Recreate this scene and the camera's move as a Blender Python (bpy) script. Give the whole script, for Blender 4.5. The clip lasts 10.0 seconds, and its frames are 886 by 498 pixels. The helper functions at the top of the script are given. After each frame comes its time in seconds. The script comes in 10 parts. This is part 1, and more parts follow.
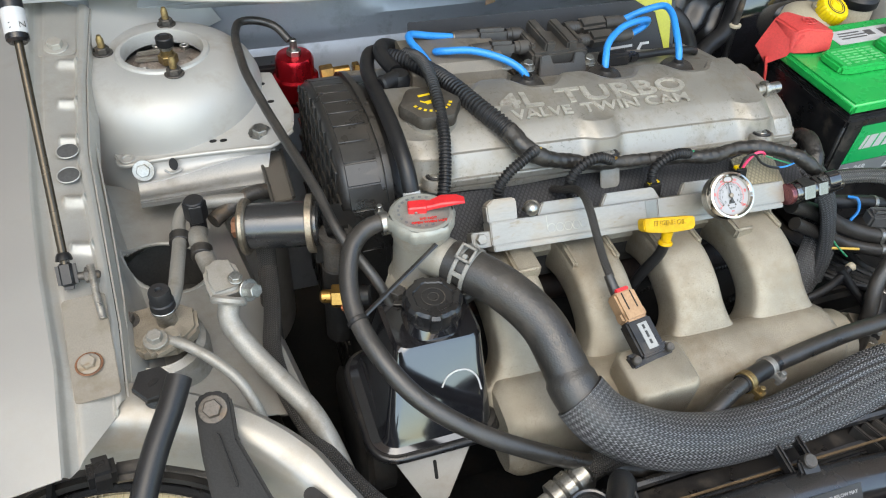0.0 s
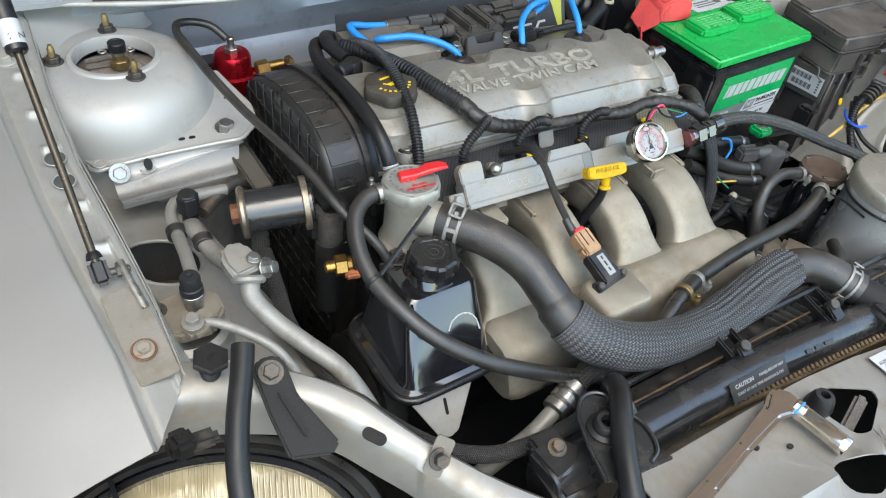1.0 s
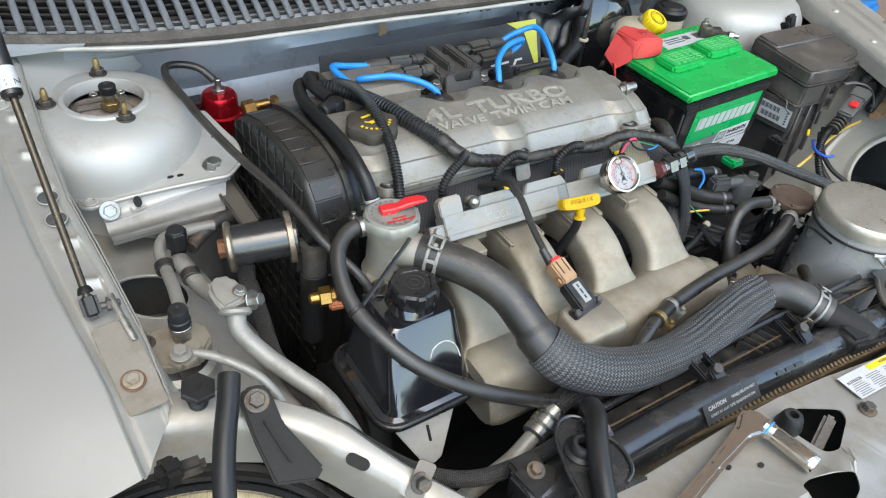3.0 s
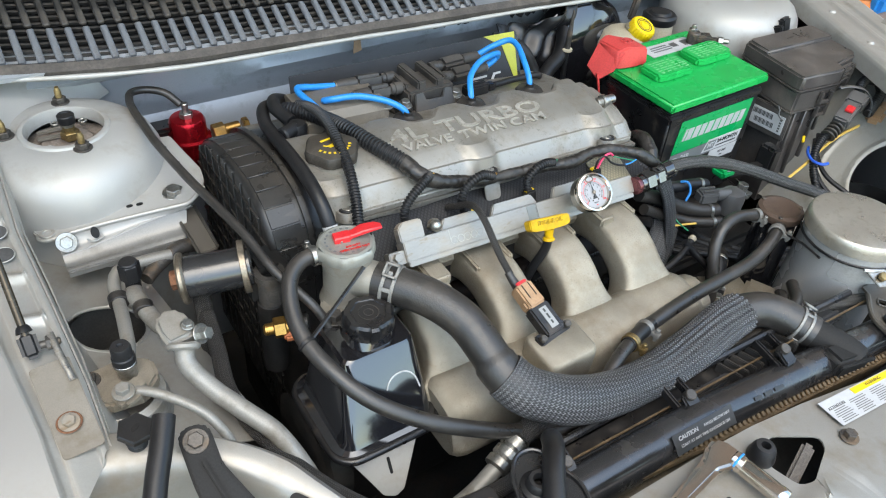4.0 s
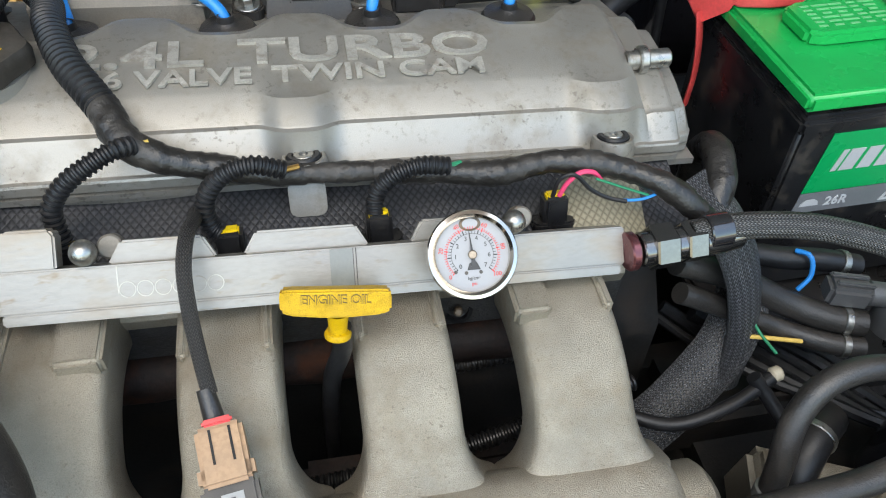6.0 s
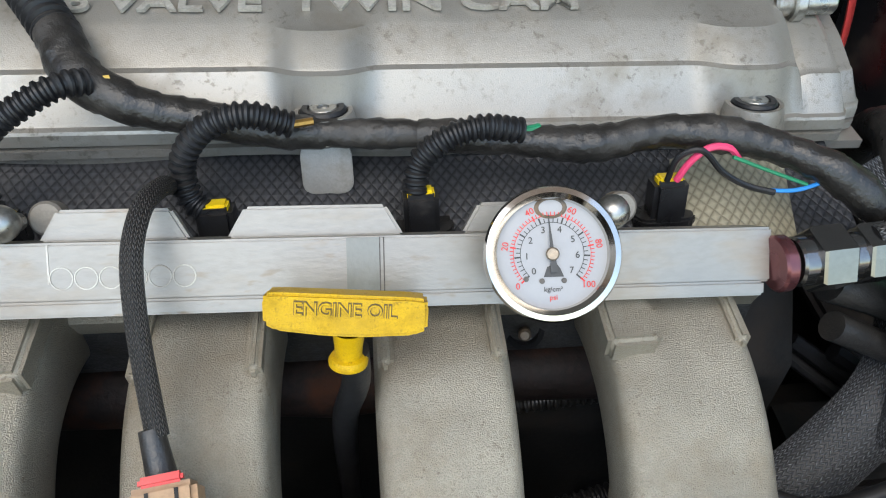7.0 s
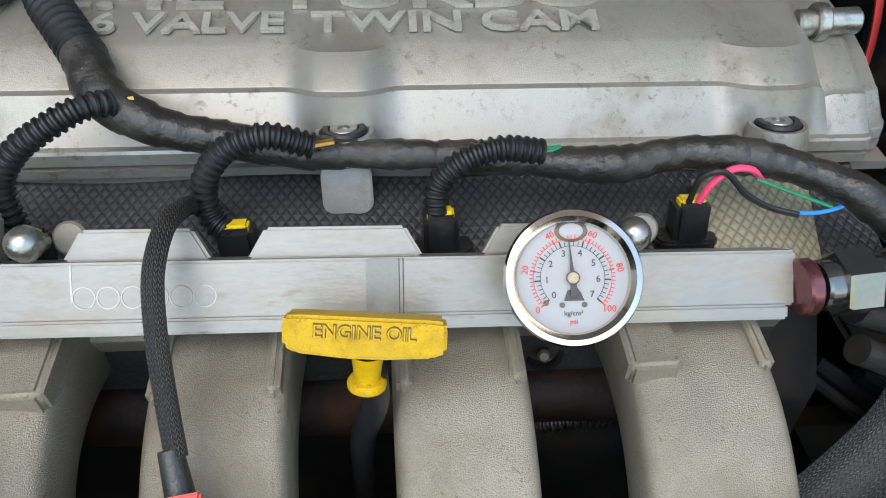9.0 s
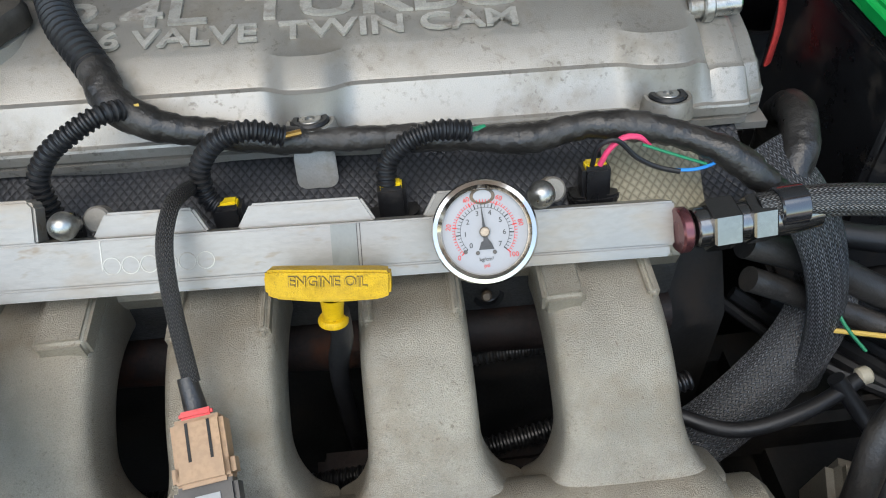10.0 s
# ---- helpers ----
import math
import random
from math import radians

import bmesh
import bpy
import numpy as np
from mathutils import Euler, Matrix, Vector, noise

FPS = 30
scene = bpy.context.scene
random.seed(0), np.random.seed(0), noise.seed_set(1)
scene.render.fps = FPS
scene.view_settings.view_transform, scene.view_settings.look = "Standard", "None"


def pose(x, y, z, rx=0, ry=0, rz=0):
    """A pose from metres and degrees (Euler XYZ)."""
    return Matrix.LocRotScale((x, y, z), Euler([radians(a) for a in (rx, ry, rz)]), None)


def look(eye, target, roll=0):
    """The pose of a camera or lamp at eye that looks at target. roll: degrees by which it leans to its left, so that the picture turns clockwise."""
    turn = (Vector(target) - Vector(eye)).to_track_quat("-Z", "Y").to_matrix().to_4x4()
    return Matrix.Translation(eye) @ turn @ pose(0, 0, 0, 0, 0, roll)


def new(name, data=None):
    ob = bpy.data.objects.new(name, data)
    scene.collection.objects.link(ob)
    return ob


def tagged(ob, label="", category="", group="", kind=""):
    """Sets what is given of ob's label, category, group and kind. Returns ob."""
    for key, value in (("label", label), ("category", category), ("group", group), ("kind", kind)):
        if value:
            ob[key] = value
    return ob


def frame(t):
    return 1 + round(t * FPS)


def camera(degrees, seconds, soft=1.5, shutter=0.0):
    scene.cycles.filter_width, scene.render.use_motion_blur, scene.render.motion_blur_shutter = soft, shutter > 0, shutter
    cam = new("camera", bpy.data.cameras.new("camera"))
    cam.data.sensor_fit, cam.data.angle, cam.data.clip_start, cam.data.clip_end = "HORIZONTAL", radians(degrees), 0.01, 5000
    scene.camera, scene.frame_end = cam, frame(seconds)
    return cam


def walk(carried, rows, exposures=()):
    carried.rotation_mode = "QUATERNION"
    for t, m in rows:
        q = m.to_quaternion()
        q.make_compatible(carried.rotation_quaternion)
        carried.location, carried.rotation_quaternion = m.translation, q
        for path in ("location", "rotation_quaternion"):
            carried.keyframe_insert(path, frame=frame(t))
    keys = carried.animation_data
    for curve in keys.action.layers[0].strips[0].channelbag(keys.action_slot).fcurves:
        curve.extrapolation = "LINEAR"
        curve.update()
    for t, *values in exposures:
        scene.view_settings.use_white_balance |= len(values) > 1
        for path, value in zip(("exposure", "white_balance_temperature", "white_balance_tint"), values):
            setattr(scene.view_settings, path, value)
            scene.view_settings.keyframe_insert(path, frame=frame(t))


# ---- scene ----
cam = camera(61.3, 10.0, soft=1.1)
PATH = [
    (0, (-0.0101, 0.1920, 1.3582), (0.5390, 1.5405, -0.0130), 4.58),
    (0.5, (-0.1381, 0.1830, 1.3728), (0.6871, 1.3841, 0.0030), 7.35),
    (1, (-0.1656, 0.1770, 1.3812), (0.7507, 1.3341, 0.0316), 8.52),
    (1.5, (-0.1709, 0.1730, 1.3849), (0.7991, 1.3098, 0.0558), 9.27),
    (2, (-0.1680, 0.1670, 1.3881), (0.8090, 1.3179, 0.0763), 9.24),
    (2.5, (-0.1641, 0.1650, 1.3893), (0.8039, 1.3282, 0.0817), 8.86),
    (2.7, (-0.1713, 0.1620, 1.3919), (0.8029, 1.3361, 0.0987), 8.74),
    (3.8, (-0.1363, 0.1400, 1.4110), (0.7716, 1.3785, 0.1297), 5.57),
    (4, (-0.0971, 0.1440, 1.4092), (0.8092, 1.3820, 0.1263), 5.27),
    (4.5, (0.0983, 0.1360, 1.4065), (0.9213, 1.4350, 0.1277), 4.32),
    (5, (0.2698, 0.1470, 1.3863), (0.9378, 1.4985, 0.0721), 4.71),
    (5.5, (0.3341, 0.2440, 1.3299), (0.8099, 1.5827, -0.0777), 4.46),
    (5.7, (0.3534, 0.2970, 1.2739), (0.7466, 1.6354, -0.1592), 3.51),
    (6.8, (0.3931, 0.4410, 1.1059), (0.5524, 1.8350, -0.3193), 0.60),
    (7, (0.3921, 0.4410, 1.1069), (0.5241, 1.8422, -0.3141), 0.09),
    (7.5, (0.3890, 0.4400, 1.1077), (0.4822, 1.8577, -0.2999), -0.55),
    (8, (0.3901, 0.4430, 1.1068), (0.4728, 1.8692, -0.2929), -0.88),
    (8.5, (0.3931, 0.4450, 1.1059), (0.4798, 1.8712, -0.2935), -0.88),
    (9, (0.3920, 0.4440, 1.1089), (0.4766, 1.8721, -0.2887), -0.98),
    (9.5, (0.3946, 0.4340, 1.1160), (0.4822, 1.8437, -0.3000), -1.22),
    (10, (0.4170, 0.3910, 1.1614), (0.4700, 1.7401, -0.3141), -4.61),
]
walk(cam, [(t, look(eye, target, roll)) for t, eye, target, roll in PATH], [(0, 1.67, 7200, 4), (1.0, 1.68, 6880, 3), (4.5, 1.70, 6880, 3), (5.0, 1.66, 6840, 3), (5.7, 1.54, 6840, 3), (6.8, 1.31, 6720, 4), (9.5, 1.31, 6700, 4), (10, 1.26, 6640, 4)])

# ---- light ----
world = bpy.data.worlds.new("sky")
scene.world = world
world.use_nodes = True
wn = world.node_tree
sky = wn.nodes.new("ShaderNodeTexSky")
sky.sky_type, sky.sun_disc = "NISHITA", False
SUN_UP, SUN_TURN = radians(64), radians(200)
sky.sun_elevation, sky.sun_rotation = SUN_UP, SUN_TURN
sky.dust_density, sky.air_density = 1.5, 1.2
wn.links.new(sky.outputs[0], wn.nodes["Background"].inputs[0])
wn.nodes["Background"].inputs[1].default_value = 0.19
sun = new("sun", bpy.data.lights.new("sun", "SUN"))
sun.data.energy, sun.data.angle, sun.data.color = 0.55, radians(70), (1.0, 0.97, 0.93)
sun.matrix_world = look((0, 0, 0), (-math.sin(SUN_TURN) * math.cos(SUN_UP), -math.cos(SUN_TURN) * math.cos(SUN_UP), -math.sin(SUN_UP)))
scene.view_settings.exposure = 0.0

# ---- materials ----
def surface(name, col, rough=0.5, metal=0.0, var=0.12, scale=25, bump=0.0, grain=400, stain=None, coat=0.0, rvar=0.1, spec=0.5, stretch=(1, 1, 1), dust=0.0, pits=None):
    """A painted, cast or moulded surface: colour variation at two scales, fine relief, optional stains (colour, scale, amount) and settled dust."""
    m = bpy.data.materials.new(name)
    m.use_nodes = True
    nt = m.node_tree
    N, L = nt.nodes, nt.links
    b = N["Principled BSDF"]
    co = N.new("ShaderNodeTexCoord")
    mp = N.new("ShaderNodeMapping")
    mp.inputs["Scale"].default_value = stretch
    L.new(co.outputs["Object"], mp.inputs[0])

    def nz(sc, detail=3.0, rough_=0.55):
        n = N.new("ShaderNodeTexNoise")
        n.inputs["Scale"].default_value, n.inputs["Detail"].default_value, n.inputs["Roughness"].default_value = sc, detail, rough_
        L.new(mp.outputs[0], n.inputs["Vector"])
        return n.outputs["Fac"]

    def remap(v, a, c, lo, hi):
        r = N.new("ShaderNodeMapRange")
        r.inputs[1].default_value, r.inputs[2].default_value, r.inputs[3].default_value, r.inputs[4].default_value = a, c, lo, hi
        L.new(v, r.inputs[0])
        return r.outputs[0]

    def mix(fac, a, c, mode="MIX"):
        x = N.new("ShaderNodeMix")
        x.data_type, x.blend_type = "RGBA", mode
        for sock, v in ((x.inputs[0], fac), (x.inputs[6], a), (x.inputs[7], c)):
            if hasattr(v, "is_linked"):
                L.new(v, sock)
            else:
                sock.default_value = v if isinstance(v, float) else (*v, 1)
        return x.outputs[2]

    big, fine = nz(scale), nz(grain, 4.0)
    lo, hi = [max(0, c * (1 - var)) for c in col], [min(1, c * (1 + var)) for c in col]
    c = mix(remap(big, 0.3, 0.7, 0, 1), lo, hi)
    c = mix(remap(fine, 0.42, 0.62, 0, 0.55), c, [v * (1 - 1.6 * var) for v in col])
    rg = remap(big, 0.3, 0.7, max(0.03, rough - rvar), min(1, rough + rvar))
    if stain:
        sc, sscale, amount = stain
        f = remap(nz(sscale, 5.0, 0.65), 0.62 - amount * 0.3, 0.75 - amount * 0.15, 0, 0.8)
        c = mix(f, c, sc)
        rg2 = N.new("ShaderNodeMath")
        rg2.operation, rg2.use_clamp = "MULTIPLY_ADD", True
        L.new(f, rg2.inputs[0])
        rg2.inputs[1].default_value = 0.25
        L.new(rg, rg2.inputs[2])
        rg = rg2.outputs[0]
    if pits:
        pc, pscale, amount = pits
        patchy = remap(nz(pscale * 0.12, 3.0), 0.40, 0.66, 0, 1)
        spots = remap(nz(pscale, 3.0, 0.7), 0.66 - 0.12 * amount, 0.72 - 0.06 * amount, 0, 0.75)
        f = N.new("ShaderNodeMath")
        f.operation = "MULTIPLY"
        L.new(patchy, f.inputs[0]), L.new(spots, f.inputs[1])
        c = mix(f.outputs[0], c, pc)
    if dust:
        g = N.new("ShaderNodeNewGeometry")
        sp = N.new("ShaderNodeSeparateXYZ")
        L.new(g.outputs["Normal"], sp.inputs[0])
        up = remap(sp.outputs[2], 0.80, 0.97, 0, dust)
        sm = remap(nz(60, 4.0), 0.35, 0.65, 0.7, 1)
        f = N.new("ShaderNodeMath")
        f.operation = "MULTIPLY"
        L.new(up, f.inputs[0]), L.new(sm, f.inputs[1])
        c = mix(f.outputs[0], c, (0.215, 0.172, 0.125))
    L.new(c, b.inputs["Base Color"])
    L.new(rg, b.inputs["Roughness"])
    b.inputs["Metallic"].default_value = metal
    b.inputs["Specular IOR Level"].default_value = spec
    if coat:
        b.inputs["Coat Weight"].default_value, b.inputs["Coat Roughness"].default_value = coat, 0.08
    if bump:
        bp = N.new("ShaderNodeBump")
        bp.inputs["Strength"].default_value, bp.inputs["Distance"].default_value = bump, 0.001
        L.new(fine, bp.inputs["Height"])
        L.new(bp.outputs[0], b.inputs["Normal"])
    return m


def braided(name, dark, light, around, pitch, rough=0.5, metal=0.0, bump=0.6, wander=0.0, zig=0.0, sharp=0.5, streak=0, herring=0.0):
    """Woven strands from the tube's own coordinates: u round it, v along it in metres."""
    m = bpy.data.materials.new(name)
    m.use_nodes = True
    nt = m.node_tree
    N, L = nt.nodes, nt.links
    b = N["Principled BSDF"]
    uv = N.new("ShaderNodeUVMap")
    uv.uv_map = "along"
    sp = N.new("ShaderNodeSeparateXYZ")
    L.new(uv.outputs[0], sp.inputs[0])

    def math_(op, a, c=None, d=None):
        n = N.new("ShaderNodeMath")
        n.operation = op
        for i, v in enumerate((a, c, d)):
            if v is None:
                continue
            if hasattr(v, "is_linked"):
                L.new(v, n.inputs[i])
            else:
                n.inputs[i].default_value = v
        return n.outputs[0]

    vv = sp.outputs[1]
    if wander:
        nz = N.new("ShaderNodeTexNoise")
        co = N.new("ShaderNodeTexCoord")
        L.new(co.outputs["Object"], nz.inputs["Vector"])
        nz.inputs["Scale"].default_value = 22
        vv = math_("MULTIPLY_ADD", nz.outputs["Fac"], wander, vv)
    a = math_("MULTIPLY", sp.outputs[0], around * 2 * math.pi)
    v = math_("MULTIPLY", vv, 2 * math.pi / pitch)
    if herring:
        cols = math_("MULTIPLY", sp.outputs[0], around)
        fr = math_("FRACT", cols)
        par = math_("MULTIPLY_ADD", math_("FLOORED_MODULO", math_("FLOOR", cols), 2.0), 2.0, -1.0)
        slant = math_("MULTIPLY", math_("MULTIPLY", par, fr), herring * 2 * math.pi)
        dash = math_("MULTIPLY_ADD", math_("SINE", math_("ADD", v, slant)), 0.5, 0.5)
        w = math_("MULTIPLY", dash, math_("POWER", math_("SINE", math_("MULTIPLY", fr, math.pi)), 0.6))
    elif zig:
        saw = math_("PINGPONG", math_("DIVIDE", vv, pitch), 1.0)
        w = math_("MULTIPLY_ADD", math_("SINE", math_("MULTIPLY_ADD", saw, zig * 2 * math.pi, a)), 0.5, 0.5)
        dash = math_("MULTIPLY_ADD", math_("SINE", math_("MULTIPLY", v, 1.0)), 0.25, 0.75)
        w = math_("MULTIPLY", w, dash)
    else:
        s1, s2 = math_("SINE", math_("ADD", a, v)), math_("SINE", math_("SUBTRACT", a, v))
        w = math_("MULTIPLY_ADD", math_("MULTIPLY", s1, s2), 0.5, 0.5)
    w = math_("POWER", w, sharp)
    if streak:
        lone = N.new("ShaderNodeTexNoise")
        mpp = N.new("ShaderNodeMapping")
        mpp.inputs["Scale"].default_value = (1.0, 4.0, 1.0)
        L.new(uv.outputs[0], mpp.inputs[0]), L.new(mpp.outputs[0], lone.inputs["Vector"])
        lone.inputs["Scale"].default_value = 4.0
        lines = math_("SINE", math_("MULTIPLY_ADD", lone.outputs["Fac"], 10.0, math_("MULTIPLY", sp.outputs[0], streak * 4 * math.pi)))
        w = math_("MULTIPLY", w, math_("MULTIPLY_ADD", lines, 0.30, 0.70))
    nz2 = N.new("ShaderNodeTexNoise")
    nz2.inputs["Scale"].default_value = 45
    w2 = math_("MULTIPLY", w, math_("MULTIPLY_ADD", nz2.outputs["Fac"], 0.9, 0.5))
    x = N.new("ShaderNodeMix")
    x.data_type = "RGBA"
    L.new(w2, x.inputs[0])
    x.inputs[6].default_value, x.inputs[7].default_value = (*dark, 1), (*light, 1)
    L.new(x.outputs[2], b.inputs["Base Color"])
    b.inputs["Roughness"].default_value, b.inputs["Metallic"].default_value = rough, metal
    bp = N.new("ShaderNodeBump")
    bp.inputs["Strength"].default_value, bp.inputs["Distance"].default_value = bump, 0.0012
    L.new(w, bp.inputs["Height"])
    L.new(bp.outputs[0], b.inputs["Normal"])
    return m


def weave_cloth(name, low=(0.050, 0.050, 0.052, 1), high=(0.105, 0.106, 0.112, 1), metal=0.5):
    """Quilted dark heat-shield cloth: crossing diagonal ribs."""
    m = bpy.data.materials.new(name)
    m.use_nodes = True
    nt = m.node_tree
    N, L = nt.nodes, nt.links
    b = N["Principled BSDF"]
    co = N.new("ShaderNodeTexCoord")
    hs = []
    for turn in (38, -38):
        mp = N.new("ShaderNodeMapping")
        mp.inputs["Rotation"].default_value = (0, 0, radians(turn))
        L.new(co.outputs["Object"], mp.inputs[0])
        w = N.new("ShaderNodeTexWave")
        w.inputs["Scale"].default_value, w.inputs["Distortion"].default_value = 85, 0.8
        L.new(mp.outputs[0], w.inputs["Vector"])
        hs.append(w.outputs["Fac"])
    mul = N.new("ShaderNodeMath")
    mul.operation = "MINIMUM"
    L.new(hs[0], mul.inputs[0]), L.new(hs[1], mul.inputs[1])
    root = N.new("ShaderNodeMath")
    root.operation = "POWER"
    L.new(mul.outputs[0], root.inputs[0])
    root.inputs[1].default_value = 0.35
    mul = root
    x = N.new("ShaderNodeMix")
    x.data_type = "RGBA"
    L.new(mul.outputs[0], x.inputs[0])
    x.inputs[6].default_value, x.inputs[7].default_value = low, high
    L.new(x.outputs[2], b.inputs["Base Color"])
    b.inputs["Roughness"].default_value, b.inputs["Metallic"].default_value = 0.36, metal
    bp = N.new("ShaderNodeBump")
    bp.inputs["Strength"].default_value, bp.inputs["Distance"].default_value = 0.40, 0.0008
    L.new(mul.outputs[0], bp.inputs["Height"])
    L.new(bp.outputs[0], b.inputs["Normal"])
    return m


PAINT = surface("silver_paint", (0.40, 0.386, 0.358), 0.44, 0.22, 0.05, 8, 0.05, 1500, ((0.32, 0.29, 0.24), 14, 0.28), coat=0.15)
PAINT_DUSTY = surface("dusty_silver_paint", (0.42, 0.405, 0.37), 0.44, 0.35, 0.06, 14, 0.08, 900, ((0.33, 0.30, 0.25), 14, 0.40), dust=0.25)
PAINT_BLUE = surface("silver_paint_in_bay", (0.49, 0.508, 0.53), 0.4, 0.3, 0.07, 7, 0.05, 900, ((0.30, 0.30, 0.30), 30, 0.22))
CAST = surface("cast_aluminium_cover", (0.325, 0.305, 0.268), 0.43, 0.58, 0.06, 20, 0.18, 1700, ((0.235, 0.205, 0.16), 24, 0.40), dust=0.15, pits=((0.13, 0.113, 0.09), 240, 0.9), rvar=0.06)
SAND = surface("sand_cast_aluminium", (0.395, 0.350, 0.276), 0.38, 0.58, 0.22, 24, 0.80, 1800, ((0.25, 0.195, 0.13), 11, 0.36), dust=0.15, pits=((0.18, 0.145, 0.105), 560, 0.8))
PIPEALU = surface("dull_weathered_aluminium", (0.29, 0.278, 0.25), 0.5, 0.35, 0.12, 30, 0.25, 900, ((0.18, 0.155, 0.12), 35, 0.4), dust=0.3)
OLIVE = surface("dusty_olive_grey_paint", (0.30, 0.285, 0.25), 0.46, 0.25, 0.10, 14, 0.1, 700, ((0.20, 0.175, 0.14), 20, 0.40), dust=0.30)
TANK = surface("shiny_black_tank", (0.018, 0.018, 0.019), 0.24, 0, 0.3, 25, 0.10, 500, ((0.045, 0.040, 0.034), 26, 0.28), spec=0.9, dust=0.03, rvar=0.06, coat=0.12)
LIME = surface("lime_yellow_strip", (0.36, 0.36, 0.03), 0.45, 0, 0.1, 60)
CANBODY = surface("weathered_can_body", (0.55, 0.55, 0.54), 0.30, 0.55, 0.10, 10, 0.06, 500, ((0.30, 0.29, 0.275), 10, 0.30))
DUSTCAP = surface("dust_covered_cap", (0.040, 0.034, 0.027), 0.5, 0, 0.3, 35, 0.2, 500, ((0.02, 0.018, 0.015), 40, 0.35), dust=0.10)
RODBLACK = surface("oily_dark_rod", (0.060, 0.048, 0.032), 0.22, 0.6, 0.2, 60)
DIAL = surface("white_dial_enamel", (0.30, 0.30, 0.305), 0.4, 0, 0.03, 30)
MATTBLACK = surface("matt_black_plastic", (0.020, 0.019, 0.018), 0.68, 0, 0.3, 35, 0.2, 700, spec=0.25)
FAINT = surface("faint_hose_print", (0.075, 0.073, 0.07), 0.6)
DUSTCAST = surface("dust_covered_casting", (0.20, 0.175, 0.14), 0.6, 0.15, 0.15, 30, 0.2, 900, ((0.11, 0.09, 0.07), 30, 0.35))
FUSELID = surface("scuffed_grey_black_lid", (0.056, 0.051, 0.048), 0.36, 0, 0.22, 24, 0.25, 500, ((0.105, 0.090, 0.078), 22, 0.50), dust=0.12, spec=0.7)
LETTER = surface("worn_letter_metal", (0.50, 0.47, 0.41), 0.42, 0.5, 0.15, 60, 0.2, 900, ((0.24, 0.20, 0.16), 70, 0.4))
MILLED = surface("milled_aluminium", (0.295, 0.278, 0.247), 0.38, 0.40, 0.08, 40, 0.14, 500, ((0.31, 0.24, 0.165), 20, 0.36), stretch=(0.35, 1, 1), pits=((0.20, 0.14, 0.08), 130, 0.6))
STEEL = surface("zinc_steel", (0.40, 0.39, 0.36), 0.34, 0.95, 0.2, 120, 0.15, 600, ((0.20, 0.17, 0.13), 60, 0.3))
PATCH = surface("plain_machined_aluminium", (0.22, 0.222, 0.20), 0.42, 0.5, 0.06, 120, 0.06, 600, stretch=(1, 0.1, 1))
HEADDARK = surface("shaded_head_casting", (0.035, 0.034, 0.034), 0.5, 0.2, 0.3, 60, 0.9, 350, ((0.035, 0.03, 0.022), 40, 0.5))
# silver paint lowered for the tower's shade on the shelf, plus brown stains
PAINT_SHADED = surface("shaded_grimy_shelf_paint", (0.23, 0.222, 0.205), 0.42, 0.25, 0.10, 18, 0.08, 700, ((0.13, 0.11, 0.085), 20, 0.42), coat=0.1)
CHROME = surface("chrome", (0.62, 0.58, 0.52), 0.10, 1.0, 0.04, 60, rvar=0.03)
DARKSTEEL = surface("dirty_dark_steel", (0.10, 0.09, 0.08), 0.5, 0.6, 0.3, 60, 0.3, 500, ((0.22, 0.15, 0.09), 40, 0.3))
BRASS = surface("brass", (0.42, 0.24, 0.07), 0.34, 0.95, 0.2, 90, 0.1, 500, ((0.20, 0.13, 0.06), 60, 0.35))
BRASSWORN = surface("dull_yellow_zinc", (0.30, 0.215, 0.095), 0.40, 0.8, 0.25, 90, 0.15, 600, ((0.12, 0.085, 0.045), 80, 0.45))
RUBBER = surface("black_rubber", (0.012, 0.012, 0.013), 0.42, 0, 0.3, 40, 0.15, 700, dust=0.04, spec=0.4)
COILGREY = surface("dust_greyed_coil_plastic", (0.040, 0.037, 0.034), 0.5, 0, 0.25, 40, 0.15, 700, ((0.075, 0.064, 0.053), 22, 0.4), dust=0.10)
BRACKETSTEEL = surface("oily_dark_stamped_steel", (0.125, 0.115, 0.100), 0.36, 0.65, 0.2, 40, 0.15, 700, ((0.17, 0.15, 0.12), 30, 0.35))
TAPE = surface("wrapped_black_tape", (0.020, 0.018, 0.016), 0.36, 0, 0.3, 60, 1.0, 190, ((0.050, 0.043, 0.036), 30, 0.34), dust=0.03)
RUBBER_GREY = surface("greyed_rubber", (0.025, 0.0230, 0.0212), 0.36, 0, 0.3, 30, 0.35, 700, ((0.054, 0.045, 0.036), 24, 0.34), dust=0.07, spec=0.6)
MOUNTPLATE = surface("dusty_mount_plate", (0.32, 0.27, 0.23), 0.5, 0.3, 0.25, 60, 0.3, 500, ((0.14, 0.09, 0.06), 40, 0.4))
PLASTIC = surface("black_plastic", (0.012, 0.012, 0.013), 0.33, 0, 0.3, 40, 0.08, 900, ((0.06, 0.05, 0.04), 30, 0.2), dust=0.05)
PLASTIC_DUSTY = surface("dust_and_shade_black_plastic", (0.024, 0.023, 0.022), 0.40, 0, 0.3, 35, 0.1, 700, ((0.085, 0.07, 0.055), 18, 0.35), dust=0.14)
GLOSSBLACK = surface("glossy_black_plastic", (0.010, 0.010, 0.012), 0.12, 0, 0.2, 40, 0.02, 900, rvar=0.05, dust=0.02, coat=1.0, spec=0.8)
